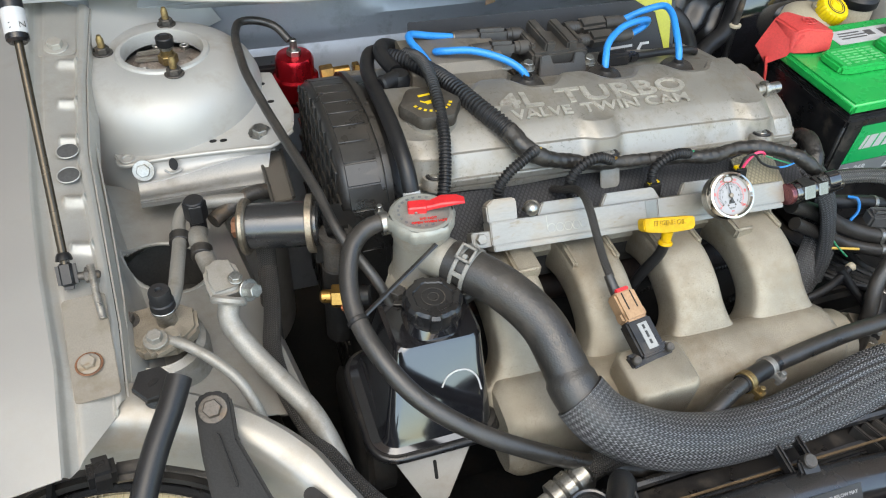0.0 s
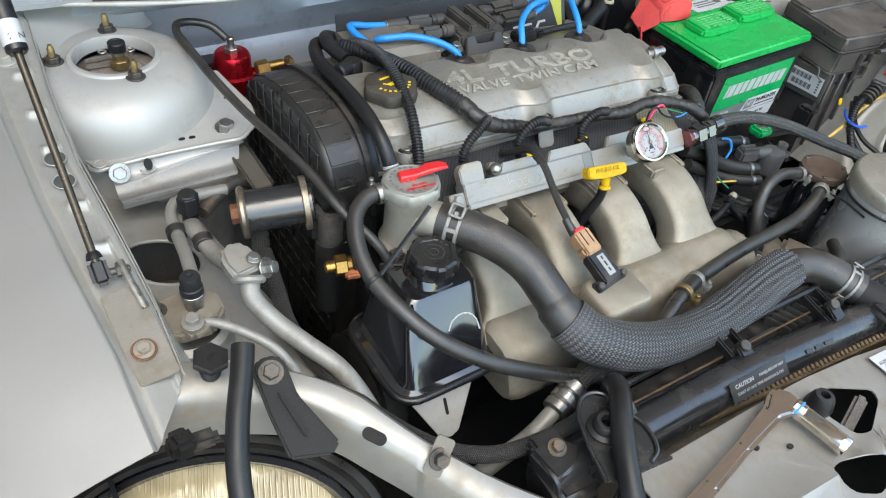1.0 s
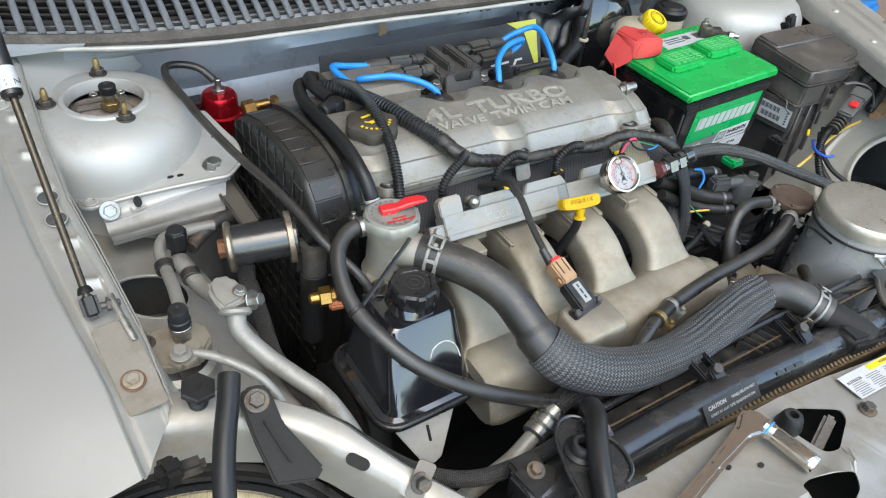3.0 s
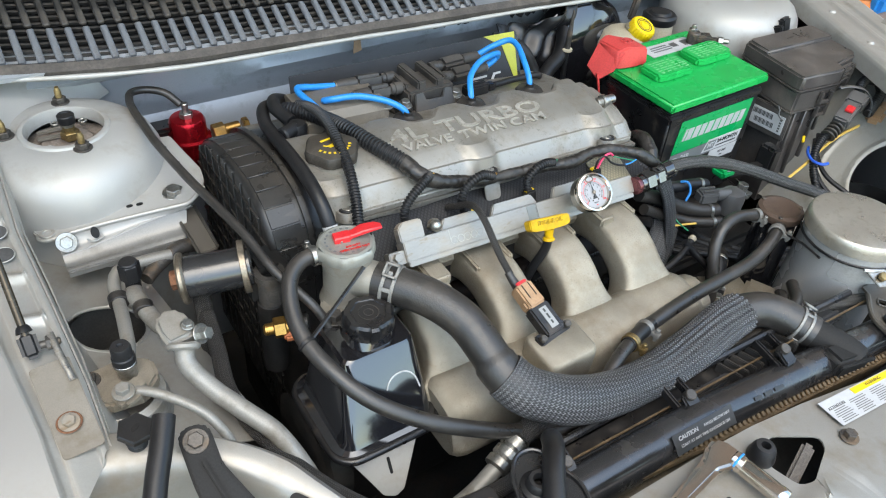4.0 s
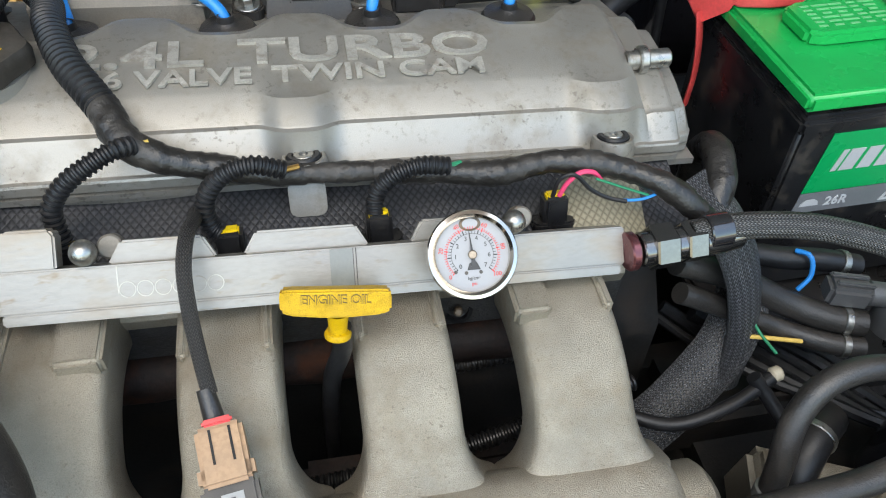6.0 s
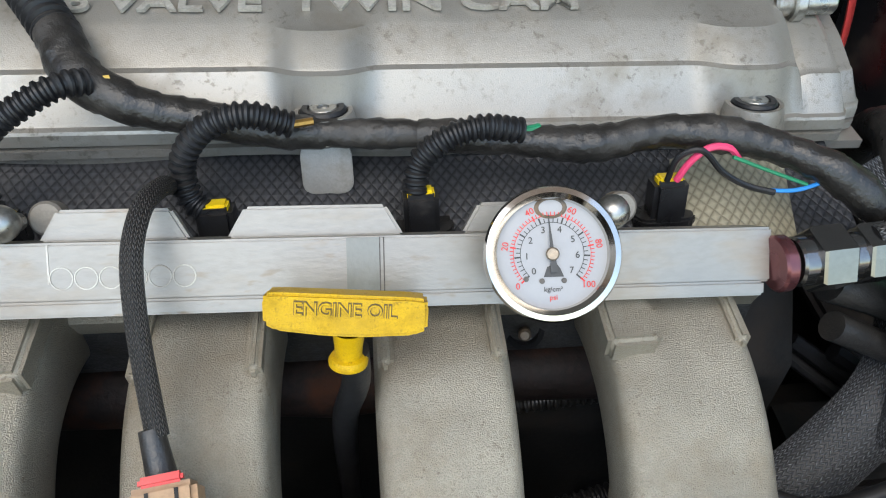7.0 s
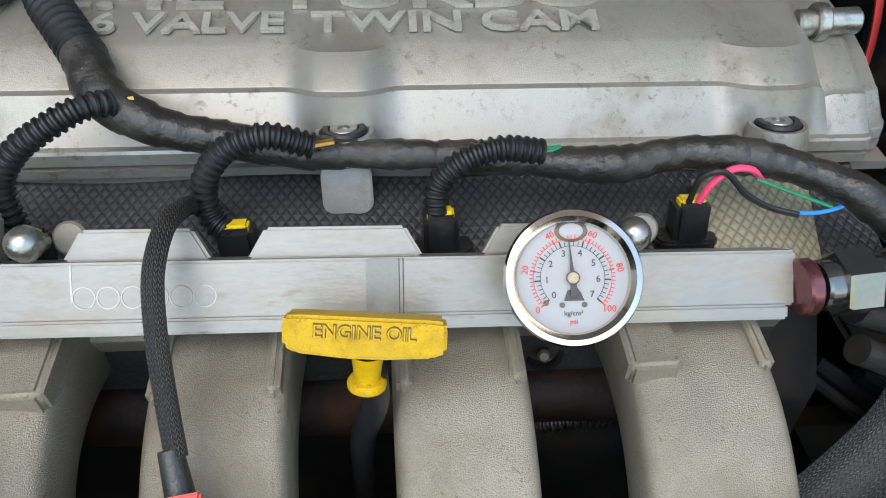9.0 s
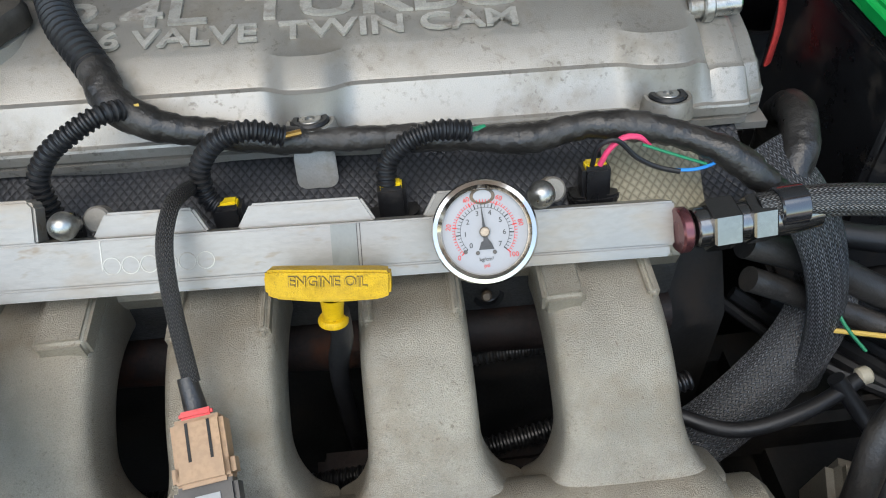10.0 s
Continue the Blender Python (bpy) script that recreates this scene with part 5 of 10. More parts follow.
def intake_manifold():
    ob = thing("intake_manifold", (0.36, 0.52, 0.75), "sand-cast aluminium intake manifold with four runners", "intake manifold")
    line = [(0.668, 0.846), (0.650, 0.853), (0.630, 0.8565), (0.606, 0.8545), (0.584, 0.8445), (0.566, 0.829), (0.552, 0.811), (0.541, 0.792), (0.533, 0.772)]
    path, _ = smooth_path([(0, y, z) for y, z in line], 0.0025)
    xs = (0.228, 0.316, 0.408, 0.502)
    for cx in xs:
        secs = []
        n = len(path)
        for i, p in enumerate(path):
            t = (path[min(i + 1, n - 1)] - path[max(i - 1, 0)]).normalized()
            nrm = Vector((0, t.z, -t.y))
            s = i / (n - 1)
            w = (0.0290 if cx in (xs[0], xs[3]) else 0.0268) + 0.0200 * (1 - math.sqrt(1 - min(1, max(0, (0.574 - p.y) / 0.022)) ** 2))
            h = 0.0215
            c = Vector((cx, p.y, p.z + slope(cx) * 0.6))
            ring = []
            for q in range(32):
                a = 2 * math.pi * q / 32
                ca, sa = math.cos(a), math.sin(a)
                ex = abs(ca) ** 0.42 * (1 if ca >= 0 else -1)
                ey = abs(sa) ** 0.42 * (1 if sa >= 0 else -1)
                ring.append(c + Vector((w * ex, 0, 0)) + nrm * (h * ey))
            secs.append(ring)
        part("runner", loft(secs), SAND, ob, angle=60)
        for sgn in (-1, 1):
            if (cx, sgn) in ((xs[3], -1), (xs[0], 1)):
                continue
            half = 0.0290 if cx in (xs[0], xs[3]) else 0.0268
            lug = joined((box(0.0060, 0.044, 0.012, 0.0022, 3), pose(cx + sgn * (half - 0.0052), 0.630, 0.8752 + slope(cx) * 0.6, 3)))
            part("runner_lug", lug, SAND, ob)
    part("stud_pad", joined((box(0.021, 0.044, 0.014, 0.0025, 3), pose(0.4815, 0.629, 0.8765, 2))), SAND, ob)
    part("stud_pad", joined((box(0.025, 0.044, 0.014, 0.0025, 3), pose(0.2450, 0.629, 0.8828, 2))), SAND, ob)
    # plenum, a long rounded box with a sloping top
    secs = []
    for x in np.linspace(0.186, 0.549, 60):
        e = min(1, (x - 0.186) / 0.016, (0.549 - x) / 0.016)
        e = math.sqrt(max(0.02, 1 - (1 - e) ** 2))
        prof = [(0.556, 0.790), (0.5555, 0.806), (0.5525, 0.8165), (0.546, 0.8245), (0.536, 0.8290), (0.525, 0.8300), (0.503, 0.8270), (0.4945, 0.8235), (0.4895, 0.8180), (0.487, 0.811), (0.476, 0.780), (0.476, 0.770), (0.482, 0.762), (0.495, 0.758), (0.53, 0.758), (0.552, 0.772)]
        cy, cz = 0.515, 0.78
        r = ([(x, cy + (y - cy) * (0.8 + 0.2 * e), cz + (z - cz) * (0.8 + 0.2 * e) + slope(x) * 0.6) for y, z in prof])
        secs.append(r)
    m = min(len(s) for s in secs)
    part("plenum", loft([s[:m] for s in secs]), SAND, ob, angle=40)
    boss = loft([[(0.3240 + x * k, yc + y * d, z - 0.10 * (0.4985 - yc - y * d)) for x, y in rounded(0.064, 0.050, 0.009, 5)] for z, k, yc, d in ((0.770, 1.10, 0.503, 0.90), (0.800, 1.05, 0.501, 0.96), (0.840, 1.01, 0.4990, 1.0), (0.848, 1.0, 0.4988, 1.0), (0.852, 0.96, 0.4986, 0.95), (0.8535, 0.90, 0.4985, 0.88))])
    part("sensor_boss", boss, SAND, ob)
    part("head_flange", loft([[(x, y, z + slope(x)) for y, z in ((0.652, 0.850), (0.649, 0.860), (0.656, 0.872), (0.666, 0.85))] for x in (0.175, 0.555)]), SAND, ob)
    # near-black colour carries the shade of the runner gaps
    part("head_face", joined((box(0.385, 0.008, 0.040, 0.002), pose(0.366, 0.6580, 0.840, 0, 2.0, 0))), HEADDARK, ob, "cylinder head face, darkened for the shade between the runners")
    part("end_neck", joined((rod(0.032, 0.03, 0.004), along((0.540, 0.52, 0.785), (0.60, 0.52, 0.785)))), SAND, ob)
    return ob


intake_manifold()


def heat_cloth():
    bm = sheet(lambda u, v: (0.165 + 0.43 * u, 0.650 + 0.058 * v, 0.884 + 0.019 * v + 0.0015 * math.sin(20 * u) + slope(0.165 + 0.43 * u)), 30, 6, 0.002)
    solo("heat_shield_cloth", bm, CARBON, "quilted dark heat-shield cloth tucked under the valve cover", "heat shield")
    pale = sheet(lambda u, v: (0.512 + 0.052 * u + 0.006 * v, 0.651 + 0.044 * v, 0.8875 + 0.015 * v + 0.005 * math.sin(math.pi * u) + slope(0.535)), 16, 8, 0.002)
    solo("heat_sleeve", pale, PALECLOTH, "pale olive quilted heat sleeve beside the last injector", "heat shield")


heat_cloth()


def fuel_rail():
    ob = thing("fuel_rail", (0.375, 0.63, 0.88), "milled aluminium fuel rail with scalloped injector ribs", "fuel rail")
    # the rail's face leans back: local x along it, y up the face, z out of it
    m = facing((0.377, 0.6329, 0.9067), (1.0, -0.0034, -0.0541), (0, 0.643, 0.766))
    L = 0.325
    body = joined((box(L, 0.0214, 0.018, 0.0010), pose(0, 0, -0.009)))
    part("body", joined((body, m)), MILLED, ob)
    part("lower_edge", joined((joined((box(L - 0.004, 0.0058, 0.020, 0.0010), pose(-0.001, -0.0131, -0.0092))), m)), MILLED, ob)
    for x, w in ((-0.086, 0.054), (-0.0136, 0.066), (0.067, 0.052)):
        bm = bmesh.new()
        put(bm, prism([(-w / 2, 0), (w / 2, 0), (w / 2 - 0.007, 0.012), (-w / 2 + 0.007, 0.012)], 0.0065, 0.0012), pose(x, 0.0102, -0.0125))
        part("injector_rib", joined((bm, m)), MILLED, ob)
    part("end_block", joined((joined((prism([(-0.0145, 0), (0.0145, 0), (0.0150, 0.0175), (0.0125, 0.0205), (-0.008, 0.0205), (-0.0145, 0.0155)], 0.012, 0.0012), pose(-0.1495, 0.0100, -0.0125))), m)), MILLED, ob)
    part("end_lug", joined((joined((box(0.020, 0.014, 0.014, 0.001), pose(-0.170, -0.004, -0.010)), (hexnut(0.005, 0.005), pose(-0.172, -0.003, -0.003))), m)), MILLED, ob)
    part("milled_patch", joined((joined((box(0.012, 0.0206, 0.0006), pose(0.0036, 0.0, 0.0001))), m)), PATCH, ob, "plain machined patch on the rail face")
    for x in (-0.1215, 0.0975):
        st = part("ball_stud", joined((joined((rod(0.0035, 0.012, 0.0005, 12), pose(x, 0.018, -0.012, 0, 0, 0)), (lathe([(0, -0.0068), (0.0034, -0.0059), (0.0059, -0.0034), (0.0068, 0), (0.0059, 0.0034), (0.0034, 0.0059), (0, 0.0068)], 24), pose(x, 0.018, 0.002))), m)), STEEL, ob)
        part("boss", joined((joined((rod(0.0065, 0.009, 0.001), pose(x + 0.009, 0.019, -0.022))), m)), SHIM, st)
    # end fittings towards the fuel line
    a, b = Vector((0.5385, 0.6285, 0.8965)), Vector((0.604, 0.632, 0.897))
    part("pink_port", joined((rod(0.0112, 0.0055, 0.001, 26), along(a, b))), PINKANO, ob, "worn pink anodised port")
    part("black_fitting", joined((rod(0.010, 0.012, 0.001), along(a.lerp(b, 0.12), b)), (hexnut(0.0135, 0.014, 0.001), along(a.lerp(b, 0.22), b)), (rod(0.0095, 0.008, 0.001), along(a.lerp(b, 0.42), b)), (hexnut(0.0125, 0.012, 0.001), along(a.lerp(b, 0.52), b)), (lathe([(0.0105, 0), (0.0105, 0.012), (0.009, 0.024)], 24), along(a.lerp(b, 0.7), b))), FITTING, ob, "black anodised hose fitting")
    for x in (0.0098, 0.0113):
        part("etched_line", joined((joined((box(0.0004, 0.0208, 0.0004), pose(x, 0, 0.0002))), m)), DARKSTEEL, ob)
    # engraved maker's mark, as plain strokes
    for k in range(6):
        part("engraved_mark", joined((joined((pipe(0.0042, 0.0037, 0.0003, 0.00005, 18), pose(-0.1030 + 0.0085 * k, -0.002, 0.0)),), m)), LETTER, ob)
    part("engraved_mark", joined((joined((box(0.0006, 0.014, 0.0003), pose(-0.1073, 0.003, 0.0001))), m)), LETTER, ob)
    return ob


fuel_rail()


def gauge():
    ob = thing("pressure_gauge", (0.444, 0.615, 0.92), "round chrome fuel pressure gauge with a white dial", "gauge")
    nrm = Vector((-0.14, -0.68, 0.72)).normalized()
    c = Vector((0.4435, 0.6065, 0.9335))
    right = Vector((1, 0, 0)) - nrm * nrm.x
    m = facing(c, right + Vector((0, 0, -0.045)), nrm.cross(right))
    R = 0.0225
    part("case", joined((joined((lathe([(0, -0.020), (0.014, -0.020), (R - 0.001, -0.017), (R - 0.0005, -0.002)], 40))), m)), STEEL, ob)
    part("bezel", joined((lathe([(R - 0.001, -0.008), (R, -0.006), (R, -0.001), (R - 0.0008, 0.0016), (R - 0.0026, 0.0022), (R - 0.0042, 0.0006), (R - 0.0046, -0.003)], 64), m)), CHROME, ob)
    dial = part("dial", joined((lathe([(0, -0.0026), (R - 0.0044, -0.0026)], 48), m)), DIAL, ob, "white dial with black and red scales")

    def tick(r0, r1, a, w, material):
        return (box(r1 - r0, w, 0.0002), pose(math.cos(a) * (r0 + r1) / 2, math.sin(a) * (r0 + r1) / 2, -0.0024, 0, 0, math.degrees(a)))
    sw = lambda f: radians(222 - 264 * f)
    part("black_ticks", joined((joined(*[tick(0.0103, 0.0118 + 0.0006 * (k % 5 == 0), sw(k / 35), 0.00024 if k % 5 else 0.0005, INK) for k in range(36)]), m)), INK, dial)
    part("red_ticks", joined((joined(*[tick(0.0126 - 0.0006 * (k % 10 == 0), 0.0139, sw(k / 50), 0.00026 if k % 10 else 0.0005, REDINK) for k in range(51)]), m)), REDINK, dial)
    ring = [(math.cos(sw(f)), math.sin(sw(f))) for f in np.linspace(0, 1, 60)]
    for r, material, nm in ((0.0103, INK, "black_arc"), (0.0126, REDINK, "red_arc")):
        bm = bmesh.new()
        vs = [(bm.verts.new((x * r, y * r, -0.00238)), bm.verts.new((x * (r + 0.00018), y * (r + 0.00018), -0.00238))) for x, y in ring]
        for (a, b), (d, e) in zip(vs, vs[1:]):
            bm.faces.new((a, b, e, d))
        part(nm, joined((bm, m)), material, dial)
    for k in range(8):
        a = sw(k / 7)
        part("number", joined((joined((lettering(str(k), 0.0031, 0.0001), pose(0.0083 * math.cos(a), 0.0083 * math.sin(a), -0.0023))), m)), INK, dial)
    for k in range(6):
        a = sw(k / 5)
        rot = 0 if k in (0, 5) else math.degrees(a) - 90
        part("number", joined((joined((lettering(str(20 * k), 0.0030, 0.0001), pose(0.0155 * math.cos(a), 0.0155 * math.sin(a), -0.0023, 0, 0, rot))), m)), REDINK, dial)
    part("unit", joined((joined((lettering("kg/cm\u00b2", 0.0023, 0.0001), pose(0, -0.0116, -0.0023))), m)), INK, dial)
    part("unit", joined((joined((lettering("psi", 0.0024, 0.0001), pose(0, -0.0143, -0.0023))), m)), REDINK, dial)
    part("pump_sign", joined((joined((prism([(-0.003, -0.0075), (0.0036, -0.0075), (0.0025, -0.0048), (0.0012, -0.0030), (-0.0018, -0.0042)], 0.0002), pose(0, 0, -0.0024))), m)), INK, dial)
    for x in (-0.0036, 0.0036, -0.0088):
        part("dial_screw", joined((joined((rod(0.0009, 0.0004, 0.0001, 12), pose(x, -0.0088 if abs(x) < 0.005 else -0.0080, -0.0025))), m)), DARKSTEEL, ob)
    a = sw(0.485)
    ndl = prism([(0.0138, 0), (0.0, 0.0007), (-0.006, 0.0013), (-0.006, -0.0013), (0.0, -0.0007)], 0.0004)
    part("needle", joined((joined((ndl, pose(0, 0, -0.0012, 0, 0, math.degrees(a)))), m)), INK, ob)
    part("needle_hub", joined((joined((rod(0.0022, 0.0016, 0.0004, 18), pose(0, 0, -0.0014))), m)), BRONZED, ob)
    bub = lathe([(0.0026, 0.0), (0.0031, 0.00025), (0.0036, 0.0)], 26)
    for v in bub.verts:
        v.co.x *= 1.5
    part("air_bubble_rim", joined((joined((bub, pose(0, 0.0152, -0.0024))), m)), DARKSTEEL, ob)
    part("stem", joined((rod(0.006, 0.03, 0.001), along(c - nrm * 0.016, c - nrm * 0.016 + Vector((0, 0.6, -0.8))))), STEEL, ob)
    return ob


gauge()


def dipstick():
    ob = thing("dipstick", (0.376, 0.60, 0.88), "yellow plastic engine oil dipstick handle in its tube", "dipstick")
    m = facing((0.3753, 0.6022, 0.9170), (0.052, -0.004, -0.004), (0, 0.62, 0.80))
    prof = [(-0.0268, 0.004), (-0.0262, 0.0062), (-0.022, 0.0066), (0.022, 0.0066), (0.0262, 0.0062), (0.0268, 0.004), (0.0268, -0.004), (0.022, -0.0060), (0.006, -0.0072), (-0.006, -0.0072), (-0.022, -0.0060), (-0.0262, -0.004)]
    part("handle", joined((joined((prism(prof, 0.012, 0.0028, 4), pose(0, 0, -0.006)), (lathe([(0.0056, 0), (0.0048, -0.006), (0.0046, -0.010), (0.0060, -0.0105), (0.0068, -0.012), (0.0066, -0.0135), (0.0050, -0.014), (0, -0.014)], 28), pose(0.001, -0.006, 0.000, -90 + 20, 0, 0))), m)), YELLOW, ob)
    part("letter_grime", joined((joined((lettering("ENGINE OIL", 0.0062, 0.00005, 0.00028), pose(0, 0.0017, 0.0061))), m)), surface("dirty_letters", (0.10, 0.065, 0.008), 0.55), ob, "dark grime round the letters")
    part("lettering", joined((joined((lettering("ENGINE OIL", 0.0062, 0.0005, -0.00002), pose(0, 0.0015, 0.0062))), m)), YELLOW, ob, "raised yellow letters")
    a = Vector((0.3765, 0.598, 0.902))
    part("tube", tube([a, (0.376, 0.598, 0.885), (0.369, 0.606, 0.85), (0.364, 0.620, 0.78), (0.362, 0.63, 0.70)], 0.0052, 14), RUBBER, ob)
    return ob


dipstick()

# ---- ignition ----
def coil_pack():
    ob = thing("coil_pack", (0.39, 0.88, 0.93), "dusty black ignition coil pack with four lead towers", "ignition coil")
    part("base", joined((box(0.104, 0.056, 0.020, 0.004), pose(0.380, 0.870, 0.928)), (prism(rounded(0.022, 0.020, 0.008), 0.022, 0.002), pose(0.340, 0.851, 0.922)), (prism(rounded(0.022, 0.020, 0.008), 0.022, 0.002), pose(0.418, 0.853, 0.918))), PLASTIC_DUSTY, ob)
    part("body", joined((box(0.068, 0.050, 0.024, 0.003), pose(0.381, 0.876, 0.946)), (box(0.012, 0.056, 0.014, 0.002), pose(0.368, 0.882, 0.962)), (box(0.012, 0.056, 0.014, 0.002), pose(0.395, 0.882, 0.960)), (box(0.008, 0.040, 0.010, 0.002), pose(0.352, 0.884, 0.958)), (box(0.008, 0.040, 0.010, 0.002), pose(0.411, 0.884, 0.956))), COILGREY, ob)
    part("front_yoke", joined((prism([(-0.030, -0.014), (0.030, -0.014), (0.027, 0.012), (0.016, 0.014), (0.012, 0.003), (-0.012, 0.003), (-0.016, 0.014), (-0.027, 0.012)], 0.006, 0.001), facing((0.381, 0.848, 0.942), (1, 0, -0.03), (0, 0.45, 0.9)))), COILGREY, ob)
    for a, b in (((0.352, 0.900, 0.957), (0.272, 0.904, 0.960)), ((0.350, 0.874, 0.955), (0.282, 0.874, 0.959)), ((0.410, 0.905, 0.954), (0.493, 0.911, 0.953)), ((0.412, 0.882, 0.950), (0.490, 0.888, 0.947))):
        n = span(a, b)
        tw = part("tower", joined((joined((lathe([(0, 0), (0.0078, 0), (0.0082, 0.012), (0.0070, 0.013), (0.0070, 0.018)], 18)), (box(0.018, 0.017, n * 0.46, 0.004, 2), pose(0, 0, 0.018 + n * 0.23)), (lathe([(0.0078, 0.018 + n * 0.44), (0.0072, n * 0.90), (0.0064, n), (0, n)], 18), Matrix())), along(a, b, 20))), COILGREY, ob)
        part("tower_ring", joined((pipe(0.0062, 0.004, 0.004), along(Vector(a).lerp(Vector(b), 0.97), Vector(b) + (Vector(b) - Vector(a))))), BRONZED, tw)
    for x, y, z in ((0.340, 0.849, 0.9455), (0.418, 0.852, 0.9405)):
        bolt("bolt", (x, y, z), (0, -0.2, 1), 0.0056, STEEL, ob, 0.007)
    part("plug_connector", joined((box(0.036, 0.016, 0.014, 0.002), pose(0.458, 0.862, 0.934)), (box(0.030, 0.004, 0.004, 0.001), pose(0.456, 0.862, 0.942)), (box(0.012, 0.012, 0.010, 0.002), pose(0.482, 0.862, 0.933))), PLASTIC, ob)
    part("cable", tube([(0.488, 0.862, 0.933), (0.53, 0.868, 0.930), (0.575, 0.872, 0.925), (0.60, 0.90, 0.90)], 0.0045, 10), RUBBER, ob)
    return ob


coil_pack()


def plug_lead(x, pts):
    ob = thing("spark_plug_lead", (x, 0.821, 0.935), "bright blue silicone spark plug lead with a black boot", "spark plug lead", "spark plug leads")
    part("cable", tube(pts, 0.0040, 12, 0.004), BLUE, ob)
    part("boot", joined((lathe([(0.010, -0.006), (0.0185, -0.002), (0.0190, 0.003), (0.017, 0.006), (0.009, 0.0075), (0.0058, 0.010), (0.0052, 0.014), (0.0040, 0.014)], 26), pose(x, 0.8195, 0.9385 + slope(x) * 0.6))), RUBBER_GREY, ob)
    return ob


plug_lead(PLUGS[0], [(0.232, 0.820, 0.944), (0.231, 0.826, 0.953), (0.222, 0.855, 0.968), (0.214, 0.882, 0.975), (0.217, 0.893, 0.975), (0.245, 0.902, 0.966), (0.276, 0.904, 0.960)])
plug_lead(PLUGS[1], [(0.327, 0.820, 0.944), (0.325, 0.824, 0.953), (0.310, 0.836, 0.963), (0.275, 0.852, 0.971), (0.246, 0.858, 0.971), (0.238, 0.866, 0.967), (0.252, 0.873, 0.962), (0.287, 0.874, 0.959)])
plug_lead(PLUGS[2], [(0.421, 0.820, 0.943), (0.422, 0.824, 0.953), (0.432, 0.842, 0.965), (0.462, 0.866, 0.970), (0.498, 0.884, 0.966), (0.514, 0.892, 0.960), (0.512, 0.895, 0.952), (0.494, 0.890, 0.947)])
plug_lead(PLUGS[3], [(0.515, 0.820, 0.940), (0.516, 0.823, 0.952), (0.523, 0.848, 0.968), (0.533, 0.880, 0.976), (0.531, 0.892, 0.977), (0.513, 0.903, 0.968), (0.490, 0.911, 0.954)])


def backing_sheet():
    ob = thing("splash_sheet", (0.42, 0.93, 0.90), "black sheet with a bright yellow edge leaning behind the coil pack", "plastic sheet")
    m = facing((0.408, 0.945, 0.917), (1, -0.17, 0.02), (0, 0.42, 0.9))
    part("sheet", joined((prism([(-0.172, -0.045), (0.168, -0.045), (0.168, 0.048), (-0.168, 0.030)], 0.003, 0.001), m)), RUBBER, ob)
    part("yellow_edge", joined((prism([(0.1590, -0.020), (0.1640, -0.020), (0.1640, 0.0480), (0.1150, 0.0460), (0.1430, 0.0300)], 0.0006), m @ pose(0, 0, 0.0031))), LIME, ob, "lime yellow edge strip")
    part("black_border", joined((prism([(0.1640, -0.045), (0.169, -0.045), (0.169, 0.042), (0.1640, 0.042)], 0.0008), m @ pose(0, 0, 0.0032))), PLASTIC, ob)
    part("worn_print", joined((joined((box(0.030, 0.0030, 0.0003), pose(0.100, -0.010, 0.0034, 0, 0, 6)), (box(0.010, 0.0036, 0.0003), pose(0.124, -0.012, 0.0034, 0, 0, 60)), (box(0.012, 0.0030, 0.0003), pose(0.131, -0.0065, 0.0034, 0, 0, 6))), m)), PAPER, ob)
    return ob


backing_sheet()


